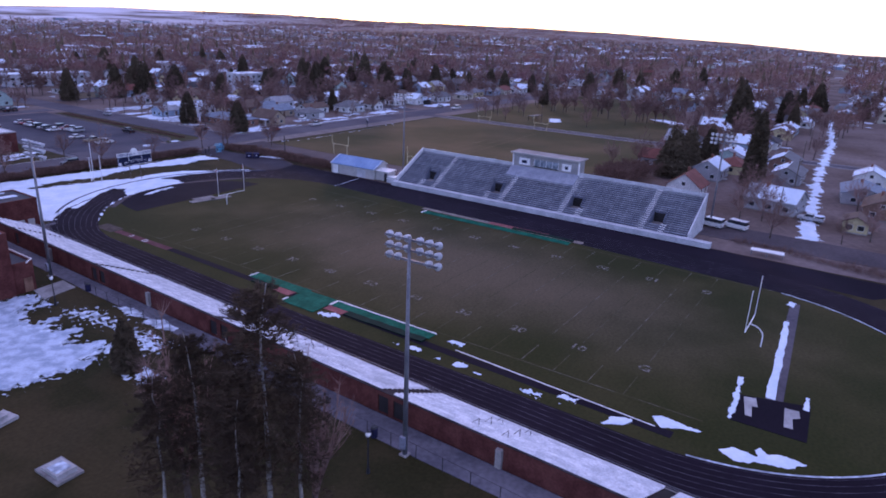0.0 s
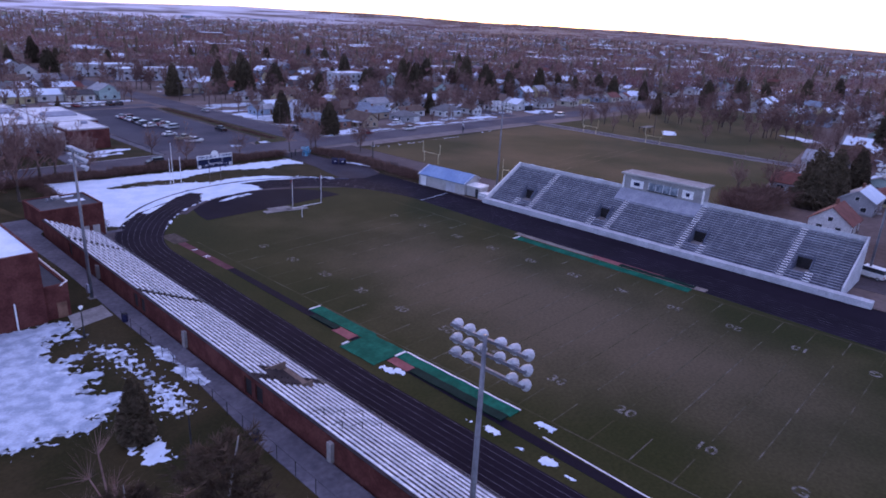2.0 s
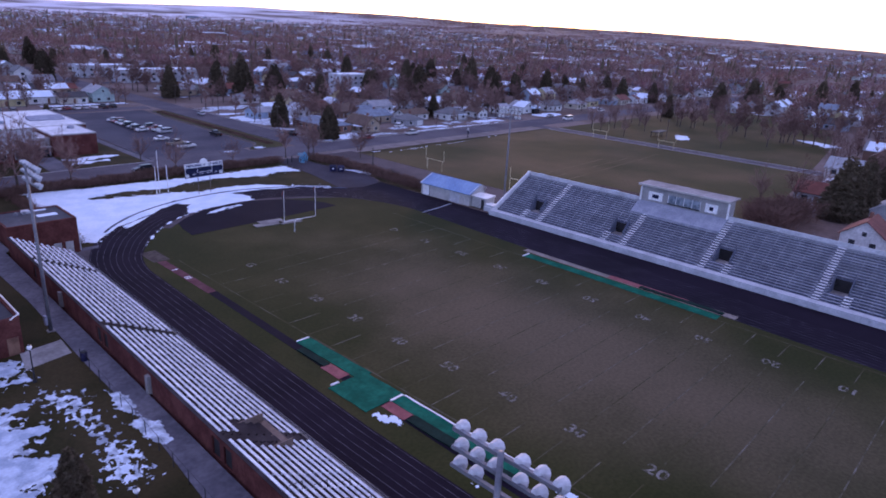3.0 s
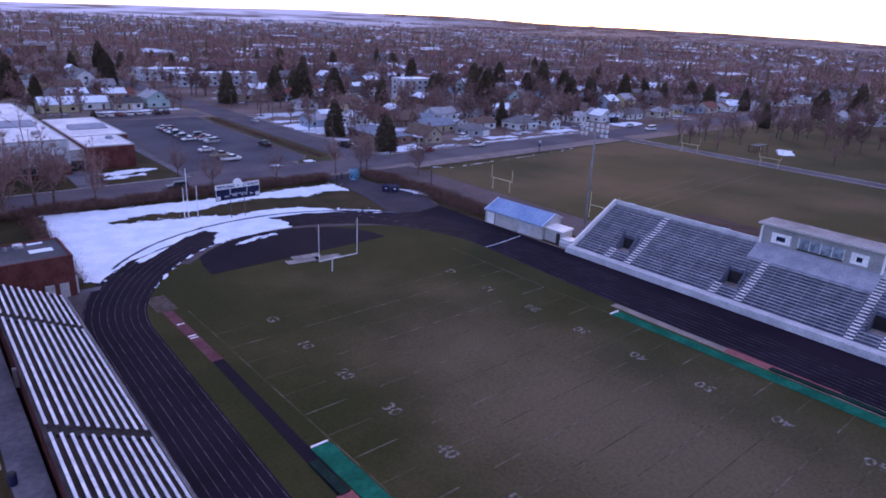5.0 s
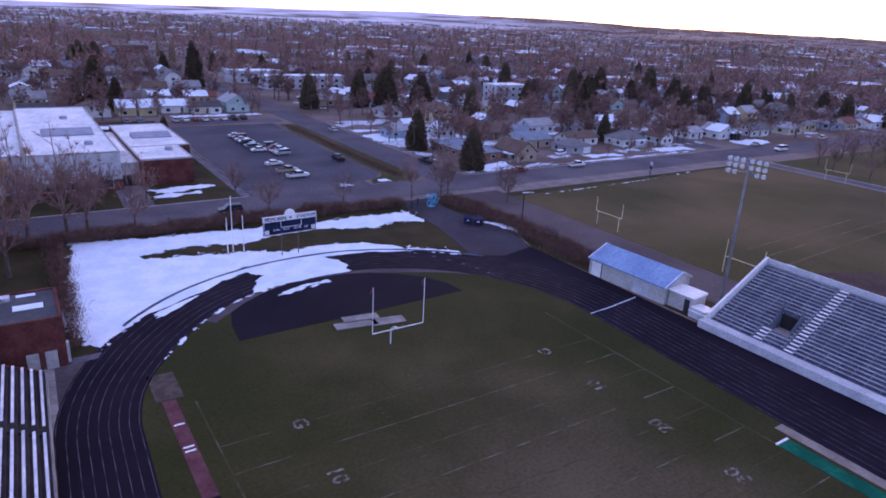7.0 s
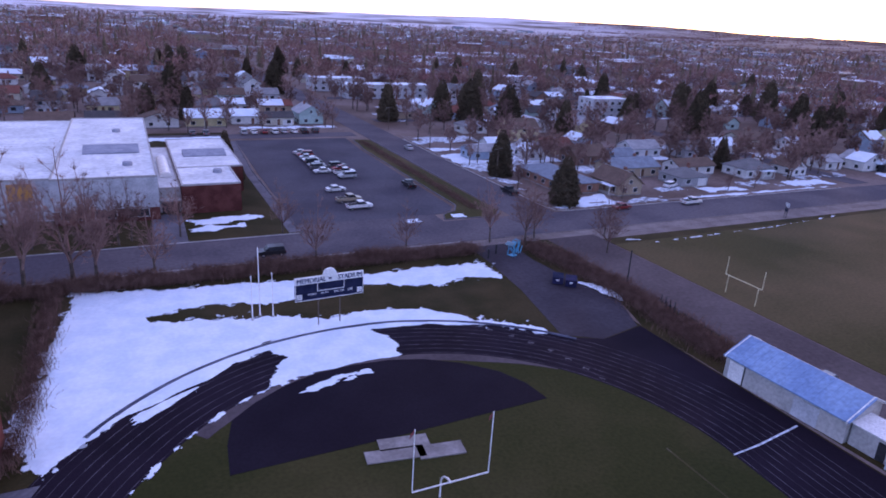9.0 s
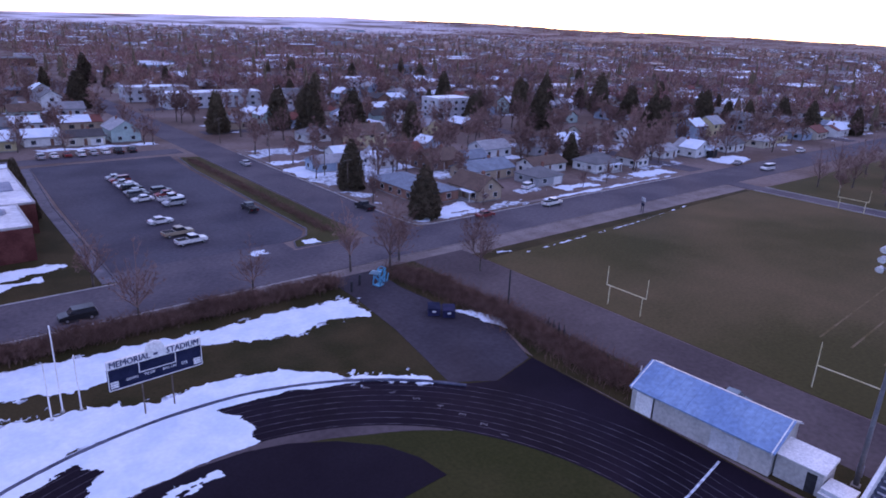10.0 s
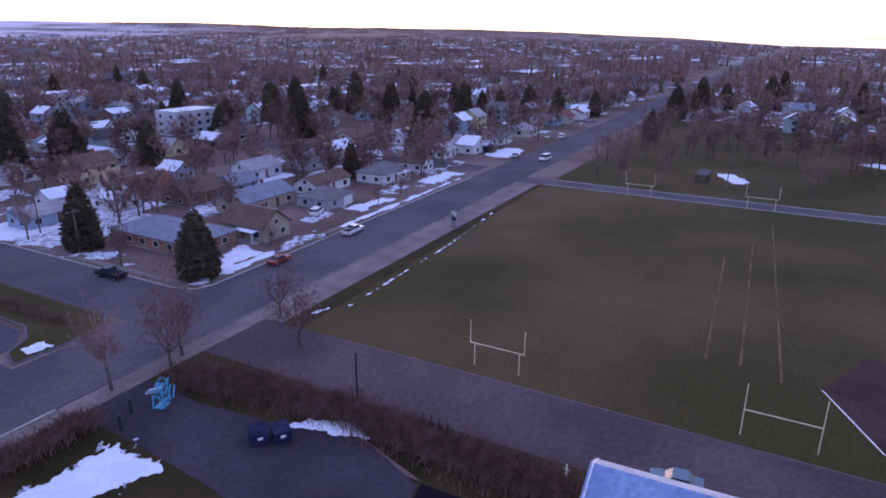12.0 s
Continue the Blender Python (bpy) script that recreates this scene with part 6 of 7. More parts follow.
# the tall trees beside the camera's start
for x, y, h, k in ((-67.7, 20.9, 21.4, 0), (-69.6, 26.0, 17.2, 1), (-66.2, 19.2, 16.5, 1), (-68.9, 22.6, 17.5, 2), (-71.2, 28.4, 13.8, 2), (-70.4, 20.6, 14.5, 0)):
    plant("pine", PINE[k], M_PALEBARK, M_PINE, x, y, x * 20 % 360, h / 20.0, "tall open pine with a pale trunk on the lawn", "lawn pines", z=TERRACE)
for x, y, h, k in ((-68.6, 29.4, 17.5, 0), (-64.8, 19.6, 15.0, 1)):
    plant("tall_tree", TALL[k], M_BARK, M_TWIG, x, y, x * 20 % 360, h / 10.0, "slim leafless tree standing among the pines", "tall yard trees", z=TERRACE)
fir(-58.95, 53.9, 6.6, 2, "small dark spruce on the lawn west of the stand", "lawn spruce", TERRACE)
for x, y, h in ((-25, 188.9, 10), (-23, 191, 9), (-31, 172.2, 16), (-37, 170.4, 17), (-44, 172, 18), (-52, 172, 16), (-61, 170, 17), (-28, 171.6, 14), (-20, 172.3, 10), (2.8, 188.4, 8), (4.8, 171.6, 9), (21.3, 172.2, 7.5), (38.6, 172.4, 9.5), (45.2, 170.4, 10.5), (48.5, 172.3, 10.0), (57.4, 160.8, 8.5), (63.6, 169.5, 7.5), (-48, 146, 15), (-60, 150, 16), (-70, 148, 15), (-40, 156, 15), (-50, 158, 16), (-15, 191, 8.5), (-30, 192, 9.5), (-38, 190.4, 10)):
    bare(x, y, h)
for x, y, h, k in ((69.5, 222.5, 13.0, 0), (69.6, 192.4, 12.0, 1), (146.6, 217.0, 10.5, 2), (2.6, 262.0, 7.5, 3), (1.6, 232, 5.0, 1),  (98, 296, 20, 0), (115, 296, 18, 1), (97, 320, 17, 0), (131, 280, 14, 3), (176, 297, 14, 0), (182, 478, 18, 1), (140.5, 294, 12, 3), (271.8, 304.4, 21, 0), (253.5, 272.2, 18, 1), (76, 214, 3.2, 1)):
    fir(x, y, h, k)
for x, y, h in ((82, 229, 8.5), (100, 233, 9), (104, 232, 8), (66.5, 208, 8), (67, 236, 8.5), (124, 193, 5.5), (134, 193, 6), (88, 193.5, 5), (180, 150, 9), (186, 158, 10), (178, 138, 8), (195, 152, 11), (205, 160, 11), (214, 150, 10), (222, 158, 11), (200, 140, 9), (232, 140, 10), (240, 152, 12), (188, 102, 9), (210, 92, 10), (178, 60, 10), (184, 30, 11), (176, 10, 10), (196, 60, 11), (216, 70, 12), (238, 60, 12), (252, 100, 11), (260, 130, 12), (262, 80, 12), (58, 6, 9), (72, 10, 9.5), (67, 14, 9), (92, 12, 10), (98, -8, 9), (84, 16, 10), (64, -7, 6.5), (70, -12, 8), (108, 60, 9), (116, 54, 10), (126, 50, 10)):
    bare(x, y, h)


FIRS = ((108, 41.5, 16, 1), (114.5, 38.8, 15.5, 0), (110.9, 19.3, 22.0, 4), (140, 38.2, 13, 3), (231, 47, 24, 2), (236, 46, 20, 0), (286, 35, 17, 3))
for x, y, h, k in FIRS:
    fir(x, y, h, k, "tall dark conifer among the houses by the alley", "alley conifers")


# ---- houses ----
HOUSES = []


def house(x, y, rz, w, d, h, rise, wall, roof, label, hip=False, chimney=True, snowy=0, garage=False, porch=False, brick=None, storeys=1, group="houses on the street", plain=False):
    """Ridge along the house's own x. w, d: length and depth; wall, roof: colours."""
    t = thing("house", x, y, 0, rz, label, "house", group)
    HOUSES.append((x, y, max(w, d) / 2))
    a, c, e = w / 2, d / 2, 0.45
    if hip:
        body = Build().box(-a, -c, 0, a, c, h)
    else:
        body = Build().along_x([(-c, 0), (c, 0), (c, h), (0, h + rise), (-c, h)], -a, a)
    wo = part("wall", body, brick or M_SIDING, t)
    wo.color = (*wall, 1)
    s = rise / c
    rb = Build()
    if hip:
        k = max(0.3, a - c)
        lo = h - e * s
        ring = [(-a - e, -c - e, lo), (a + e, -c - e, lo), (a + e, c + e, lo), (-a - e, c + e, lo)]
        ridge = [(-k, 0, h + rise), (k, 0, h + rise)]
        rb.add(ring + [(p[0], p[1], p[2] - 0.15) for p in ring] + ridge, [(0, 1, 9, 8), (1, 2, 9), (2, 3, 8, 9), (3, 0, 8), (1, 0, 4, 5), (2, 1, 5, 6), (3, 2, 6, 7), (0, 3, 7, 4), (4, 7, 6, 5)])
    else:
        lo = h - e * s
        rb.along_x([(-c - e, lo + 0.02), (-c - e, lo + 0.2), (0, h + rise + 0.2), (c + e, lo + 0.2), (c + e, lo + 0.02), (0, h + rise + 0.02)], -a - e, a + e)
    ro = part("roof", rb, M_ROOF, t)
    ro.color = (*roof, 1)
    if chimney:
        part("chimney", Build().box(a * 0.3, 0.3, h + rise * 0.5, a * 0.3 + 0.7, 0.9, h + rise + 0.9), M_CHIMNEY, ro)
    if snowy and not hip:
        for side in ((1,), (-1,), (1, -1))[snowy - 1]:
            part("roof_snow", Build().along_x([(side * (c + e * 0.8), lo + 0.27), (side * (c + e * 0.8), lo + 0.33), (side * 0.1, h + rise + 0.24), (side * 0.1, h + rise + 0.2)][::side], -a - e * 0.7, a * (0.9 if snowy < 3 else 0.5)), M_SNOW, ro, "snow left on the roof")
    elif snowy:
        part("roof_snow", Build().add([(a + e * 0.9, -c * 0.8, lo + 0.08), (a + e * 0.9, c * 0.8, lo + 0.08), (max(0.5, a - c) + 0.3, 0, h + rise - 0.02)], [(0, 1, 2)]), M_SNOW, ro, "snow left on the roof")
    z = 0.9
    if plain:
        for xx, yy, fc in ((-a * 0.5, -c, "-y"), (a * 0.45, -c, "-y"), (-a, 0, "-x"), (a, 0, "+x"), (-a * 0.4, c, "+y")):
            for lv in range(storeys):
                o = 0.06
                q = {"-y": (xx - 0.8, yy - o, xx + 0.8, yy), "+y": (xx - 0.8, yy, xx + 0.8, yy + o), "-x": (xx - o, yy - 0.8, xx, yy + 0.8), "+x": (xx, yy - 0.8, xx + o, yy + 0.8)}[fc]
                part("window", Build().box(q[0], q[1], z + lv * 2.7, q[2], q[3], z + lv * 2.7 + 1.25), M_PANE, t)
        part("door", Build().box(-0.5, -c - 0.06, 0.2, 0.5, -c, 2.3), M_DOOR, t)
        return t
    for lv in range(storeys):
        n = max(2, int(w / 3.6))
        for k in range(n):
            xx = -a + (k + 0.5) * w / n
            if lv == 0 and k == n // 2:
                dd = part("door", Build().box(xx - 0.5, -c - 0.05, 0.25, xx + 0.5, -c, 2.35), M_DOOR, t)
                part("door_frame", Build().box(xx - 0.62, -c - 0.03, 0.2, xx - 0.5, -c, 2.45), M_TRIM, dd)
            else:
                window(t, xx, -c, z + lv * 2.7, 1.4, 1.2, "-y")
            window(t, xx, c, z + lv * 2.7, 1.3, 1.1, "+y")
        for yy in (-c * 0.45, c * 0.45):
            window(t, a, yy, z + lv * 2.7, 1.2, 1.1, "+x")
            window(t, -a, yy, z + lv * 2.7, 1.2, 1.1, "-x")
    if not hip and rise > 1.6:
        window(t, -a, 0, h + 0.1, 0.9, 0.9, "-x")
        window(t, a, 0, h + 0.1, 0.9, 0.9, "+x")
    if porch:
        part("porch_roof", Build().box(-a * 0.1, -c - 1.9, 2.35, a * 0.8, -c, 2.5), M_SNOW if snowy else M_TRIM, t)
        for xx in (-a * 0.05, a * 0.75):
            part("porch_post", Build().box(xx - 0.07, -c - 1.8, 0.2, xx + 0.07, -c - 1.66, 2.35), M_TRIM, t)
        part("porch_floor", Build().box(-a * 0.1, -c - 1.9, 0, a * 0.8, -c, 0.25), M_CONC, t)
    part("step", Build().box(-0.9, -c - 1.0, 0, 0.9, -c - 0.06, 0.2), M_CONC, t)
    part("foundation", Build().box(-a - 0.02, -c - 0.02, 0, a + 0.02, c + 0.02, 0.3), M_OLDCONC, t)
    if garage:
        part("garage_door", Build().box(a * 0.25, -c - 0.06, 0.05, a * 0.9, -c - 0.01, 2.2), M_TRIM, t)
    return t


WHITE, CREAM, GREY, TAN, YEL, BLUE, MINT, BROWN = (0.66, 0.66, 0.66), (0.56, 0.52, 0.43), (0.34, 0.34, 0.36), (0.38, 0.30, 0.22), (0.55, 0.48, 0.28), (0.30, 0.38, 0.48), (0.40, 0.52, 0.50), (0.20, 0.12, 0.09)
R_BLUE, R_GREY, R_DARK, R_BROWN, R_RED, R_LIGHT = (0.20, 0.24, 0.30), (0.17, 0.17, 0.18), (0.075, 0.07, 0.075), (0.14, 0.095, 0.075), (0.20, 0.075, 0.06), (0.36, 0.37, 0.40)
house(80.4, 211.2, 90, 22, 11, 2.9, 1.6, (0.30, 0.15, 0.11), R_BLUE, "low red brick ranch house with a blue-grey roof", hip=True, brick=M_BRICK2, chimney=False)
house(92.0, 201.0, -90, 11, 7.5, 3.0, 2.8, TAN, R_BROWN, "small tan stucco house with a steep brown gable", porch=True, snowy=1)
house(108.6, 216.6, 0, 16, 9, 3.0, 2.0, TAN, R_BLUE, "tan ranch house with a long grey-blue roof", chimney=True)
house(105.6, 233.6, 0, 12, 9, 3.0, 2.6, BROWN, R_BROWN, "brown house with a plain brown gable roof")
house(118.2, 204.0, 0, 9.6, 9.0, 2.8, 1.8, GREY, R_GREY, "small grey house with a hipped roof and garage", hip=True, garage=True)
house(130.0, 214.0, 0, 14, 7, 2.8, 1.7, WHITE, R_BROWN, "long white garage house with a brown roof")
house(147.6, 207.4, 0, 11.5, 9, 3.1, 2.2, WHITE, R_GREY, "white bungalow with a partly snowy hipped roof", hip=True, snowy=1, porch=True)
house(164.0, 206.0, 90, 8, 6, 2.8, 1.8, WHITE, R_BROWN, "small white cottage with a brown gable", chimney=False)
house(199.6, 206.4, 90, 9, 10, 3.2, 2.4, WHITE, R_LIGHT, "white house with a snowy roof and a dark open garage", snowy=3, garage=True)
house(186.6, 210.0, 0, 8, 7, 2.8, 1.7, WHITE, R_LIGHT, "small white side house with a light roof", chimney=False)
house(75.4, 246.0, 0, 9, 7, 2.7, 1.5, BLUE, R_LIGHT, "pale blue-white cottage with a snowy yard", snowy=1, chimney=False)
house(87.0, 257.0, 0, 8, 6, 2.6, 1.6, WHITE, R_LIGHT, "small white cottage with a light roof", snowy=2)
house(106.4, 274.0, 0, 12, 9, 4.6, 3.0, YEL, R_BROWN, "yellow two-storey gabled house", storeys=2)
house(104.0, 248.6, 0, 11, 7, 3.0, 2.2, YEL, R_RED, "pale yellow gabled cottage", snowy=1)
house(92.0, 243.6, 90, 9, 6.5, 3.0, 2.4, WHITE, R_LIGHT, "white gabled garage with a snowy roof", snowy=3, chimney=False)
house(121.0, 258.0, 90, 8, 7, 2.8, 2.0, BLUE, R_DARK, "blue-grey shed house with a partly snowy roof", snowy=1, chimney=False)
house(118.0, 232.0, 0, 8, 7, 2.7, 1.8, BLUE, R_BLUE, "small blue house with a blue-grey roof", chimney=False)
house(133.6, 240.4, 0, 12, 8, 3.0, 2.0, WHITE, R_LIGHT, "white ranch house with a light roof", snowy=1)
house(152.6, 236.2, 0, 13, 9, 3.0, 2.1, GREY, R_GREY, "grey ranch house with a grey roof")
house(170.0, 240.0, 0, 12, 8, 3.0, 2.2, WHITE, R_GREY, "white house with a grey gable roof", snowy=2)
house(192.0, 248.0, 0, 14, 9, 3.2, 2.4, CREAM, R_BROWN, "cream ranch house with a brown roof")
house(205.0, 236.0, 0, 12, 8, 3.0, 2.2, WHITE, R_LIGHT, "white house with a light snowy roof", snowy=3)
house(222.0, 206.0, 0, 12, 8, 3.0, 2.2, WHITE, R_GREY, "white house with a grey roof", garage=True)
house(88.0, 31.6, 0, 9, 8.5, 3.0, 3.2, WHITE, R_RED, "white house with a steep red-brown gable", group="houses by the alley")
house(116.0, 32.0, 0, 12, 8, 3.4, 2.4, GREY, R_LIGHT, "grey house with a snow-streaked roof", snowy=2, group="houses by the alley")
house(86.5, 9.6, 80, 12, 9, 3.2, 2.6, GREY, R_LIGHT, "grey house with a snowy gable roof", snowy=3, group="houses by the alley")
house(113.6, -8.0, 5, 14, 10, 3.0, 1.7, GREY, R_BLUE, "wide garage house with a pale blue roof", garage=True, group="houses by the alley")
house(78.0, -8.6, 0, 6, 5, 2.6, 1.2, YEL, R_BROWN, "small tan garden shed", chimney=False, group="houses by the alley")
house(98.0, -13.0, 0, 12, 8, 3.0, 2.0, BROWN, R_BROWN, "low brown house beside the alley", group="houses by the alley")
house(128.0, 12.0, 0, 14, 8, 3.0, 2.0, GREY, R_GREY, "grey house with a long roof", snowy=1, group="houses by the alley")
house(150.0, 16.0, 0, 13, 8, 3.0, 2.0, BROWN, R_GREY, "brown house with a grey roof", snowy=1, group="houses by the alley")
house(100.0, 12.6, 0, 10, 8, 3.0, 2.2, CREAM, R_DARK, "cream house with a dark roof", group="houses by the alley")
house(140.0, -9.0, 0, 12, 9, 3.0, 2.2, WHITE, R_LIGHT, "white house with a light roof", snowy=3, group="houses by the alley")
G_LOTROW = "houses behind the parking lot"
house(-44.0, 314.0, 0, 13, 9, 3.0, 2.2, CREAM, R_BROWN, "cream house with a dark brown roof behind the lot", group=G_LOTROW)
house(-28.0, 317.0, 0, 12, 8, 3.0, 2.0, WHITE, R_DARK, "long white house with a dark roof behind the lot", group=G_LOTROW)
house(-12.0, 315.0, 90, 9, 12, 3.0, 2.2, WHITE, R_BROWN, "white house with paired gables behind the lot", group=G_LOTROW)
house(3.0, 316.5, 0, 13, 10, 3.2, 2.4, YEL, R_LIGHT, "pale yellow house with a snowy roof behind the lot", snowy=2, group=G_LOTROW)
house(17.0, 320.0, 0, 10, 8, 3.0, 2.0, WHITE, R_LIGHT, "small white house with a light roof behind the lot", snowy=2, group=G_LOTROW)
house(28.0, 316.0, 0, 11, 8, 3.0, 1.6, CREAM, R_DARK, "cream house with a dark carport behind the lot", garage=True, group=G_LOTROW)
house(40.5, 320.0, 90, 12, 9, 4.2, 2.6, MINT, R_LIGHT, "pale mint house with a grey gable behind the lot", storeys=1, group=G_LOTROW)
for x, y, w, d, h, label in ((182.0, 322.0, 20.0, 12.0, 9.2, "white three-storey apartment block with dark windows"), (101.0, 398.0, 46.0, 13.0, 6.8, "long pale two-storey apartment block among bare trees"), (84.0, 430.0, 30.0, 12.0, 6.8, "pale two-storey apartment block with a snowy roof"), (318.0, 374.0, 34.0, 14.0, 7.4, "long white two-storey apartment block"), (205.0, 452.0, 40.0, 14.0, 7.4, "pale flat-roofed apartment block beyond the houses"), (352.0, 300.0, 26.0, 14.0, 6.0, "pale flat-roofed block beyond the houses")):
    flats = block("apartment_block", x - w / 2, y - d / 2, x + w / 2, y + d / 2, h, M_WALL, M_SNOW, label, parapet=0.2)
    HOUSES.append((x, y, w / 2))
    for lv in range(int(h / 2.9)):
        for k in range(int(w / 4.2)):
            window(flats, -w / 2 + 2.2 + k * 4.2, -d / 2, 0.9 + lv * 2.9, 1.7, 1.3, "-y")
        for k in range(2):
            window(flats, -w / 2, -d / 4 + k * d / 2, 0.9 + lv * 2.9, 1.4, 1.3, "-x")
            window(flats, w / 2, -d / 4 + k * d / 2, 0.9 + lv * 2.9, 1.4, 1.3, "+x")
for x, y, h in ((172, 310, 11), (186, 308, 12), (196, 314, 10), (84, 385, 12), (98, 384, 11), (112, 387, 13), (122, 384, 11), (70, 420, 12), (92, 418, 11), (304, 360, 13), (322, 358, 12), (334, 362, 11), (192, 438, 12), (212, 440, 13), (20, 300, 8), (-4, 301, 8), (46, 305, 9), (-22, 303, 9)):
    bare(x, y, h)
bay = thing("open_garage", 203.4, 200.6, 0, 0, "dark open carport bay beside a white house", "garage")
# solid near-black box in place of the bay's inner shade
part("mouth", Build().box(-2.4, -0.4, 0, 2.4, 0.6, 3.2), M_DARK, bay)
part("arch", Build().along_y([(3.0 * math.cos(radians(a)), 2.6 + 1.6 * math.sin(radians(a))) for a in range(0, 181, 15)], -0.5, 6.0), M_SNOW, bay, "snowy arched roof")


# ---- vehicles ----
def car_proto(kind):
    t = thing("car", 0, 0, -60, 0)
    L, W = {"sedan": (4.6, 1.8), "suv": (4.7, 1.9), "pickup": (5.6, 1.95), "van": (5.2, 2.0)}[kind]
    a, c = L / 2, W / 2
    side = {"sedan": [(-a, 0.35), (a, 0.35), (a, 0.75), (a - 0.9, 0.92), (-a + 0.7, 0.98), (-a, 0.85)],
            "suv": [(-a, 0.4), (a, 0.4), (a, 0.9), (a - 0.9, 1.08), (-a + 0.1, 1.1), (-a, 0.9)],
            "pickup": [(-a, 0.5), (a, 0.5), (a, 1.0), (a - 1.1, 1.15), (a - 1.2, 1.15), (-a, 1.12)],
            "van": [(-a, 0.4), (a, 0.4), (a, 1.0), (a - 0.7, 1.25), (-a, 1.3)]}[kind]
    body = part("body", Build().along_y(side, -c, c), M_CAR, t)
    cab = {"sedan": [(-a + 0.75, 0.97), (a - 1.25, 0.93), (a - 1.95, 1.42), (-a + 1.35, 1.42)],
           "suv": [(-a + 0.12, 1.09), (a - 1.1, 1.06), (a - 1.75, 1.68), (-a + 0.35, 1.7)],
           "pickup": [(-0.55, 1.13), (a - 1.25, 1.12), (a - 1.95, 1.78), (-0.35, 1.78)],
           "van": [(-a + 0.05, 1.28), (a - 0.8, 1.22), (a - 1.5, 2.05), (-a + 0.1, 2.1)]}[kind]
    part("glazing", Build().along_y(cab, -c + 0.12, c - 0.12), M_PANE, t, "dark glazing")
    top = max(z for _, z in cab)
    xs = [x for x, z in cab if z > top - 0.1]
    part("roof_panel", Build().box(min(xs) - 0.05, -c + 0.1, top - 0.02, max(xs) + 0.05, c - 0.1, top + 0.05), M_CAR, t)
    if kind == "pickup":
        part("bed", Build().box(-a + 0.12, -c + 0.14, 1.10, -0.7, c - 0.14, 1.135), M_TYRE, t, "dark load bed")
    for x in (-a + 0.85, a - 0.9):
        for s in (-1, 1):
            w = part("wheel", Build().tube((x, s * (c - 0.2), 0.33), (x, s * (c + 0.01), 0.33), 0.33, n=12), M_TYRE, t)
            part("rim", Build().tube((x, s * (c + 0.01), 0.33), (x, s * (c + 0.025), 0.33), 0.2, n=10), M_RIM, w)
    for s in (-1, 1):
        part("headlight", Build().box(a - 0.02, s * (c - 0.3) - 0.2, 0.62, a + 0.03, s * (c - 0.3) + 0.2, 0.8), M_HEADLIGHT, t)
        part("tail_light", Build().box(-a - 0.03, s * (c - 0.3) - 0.2, 0.68, -a + 0.02, s * (c - 0.3) + 0.2, 0.86), M_TAILLIGHT, t)
    part("bumper", Build().box(a - 0.05, -c + 0.05, 0.36, a + 0.06, c - 0.05, 0.52), M_IRON, t)
    return t


PROTO = {k: car_proto(k) for k in ("sedan", "suv", "pickup", "van")}
used = set()


def car(kind, x, y, rz, colour, label, group="parked cars"):
    m = pose(x, y, 0.07, 0, 0, rz)
    if kind in used:
        t = copy_thing(PROTO[kind], m)
    else:
        t = PROTO[kind]
        t.matrix_world = m
        used.add(kind)
    t.name = {"pickup": "pickup_truck", "suv": "car", "sedan": "car", "van": "van"}[kind]
    tagged(t, label, "van" if kind == "van" else "truck" if kind == "pickup" else "car", group)
    for o in t.children:
        if o.name.startswith(("body", "roof_panel")):
            o.color = (*colour, 1)
    return t


C_WHITE, C_BLACK, C_SILVER, C_RED, C_BLUE, C_GREY, C_TAN = (0.72, 0.72, 0.72), (0.015, 0.015, 0.018), (0.38, 0.39, 0.41), (0.22, 0.03, 0.03), (0.04, 0.07, 0.18), (0.10, 0.10, 0.11), (0.34, 0.28, 0.20)
G_LOT = "cars in the parking lot"
car("pickup", 21.9, 200.6, 5, C_WHITE, "white pickup truck parked in the lot", G_LOT)
car("pickup", 21.4, 206.6, 5, C_TAN, "tan pickup truck parked in the lot", G_LOT)
car("sedan", 21.2, 216.2, 5, C_WHITE, "white sedan parked in the lot", G_LOT)
for k, (x, y, kind, c, n) in enumerate(((27.9, 228.6, "suv", C_SILVER, "silver"), (28.4, 232.8, "pickup", C_WHITE, "white"), (28.6, 237.4, "sedan", C_RED, "dark red"), (28.8, 240.6, "suv", C_GREY, "dark grey"), (23.2, 235.4, "sedan", C_WHITE, "white"), (23.4, 239.6, "suv", C_GREY, "dark grey"), (23.6, 243.0, "sedan", C_SILVER, "silver"), (23.8, 246.4, "suv", C_BLACK, "black"), (23.8, 249.8, "sedan", C_WHITE, "white"), (23.8, 253.2, "sedan", C_SILVER, "silver"), (23.8, 256.6, "suv", C_RED, "dark red"), (23.7, 260.0, "sedan", C_SILVER, "silver"))):
    car(kind, x, y, 4 if k % 2 else 184, c, f"{n} car parked in a row in the lot" if kind != "pickup" else f"{n} pickup truck parked in a row in the lot", G_LOT)
car("pickup", 40.0, 216.4, 88, C_BLACK, "black pickup truck parked by the lot's kerb", G_LOT)
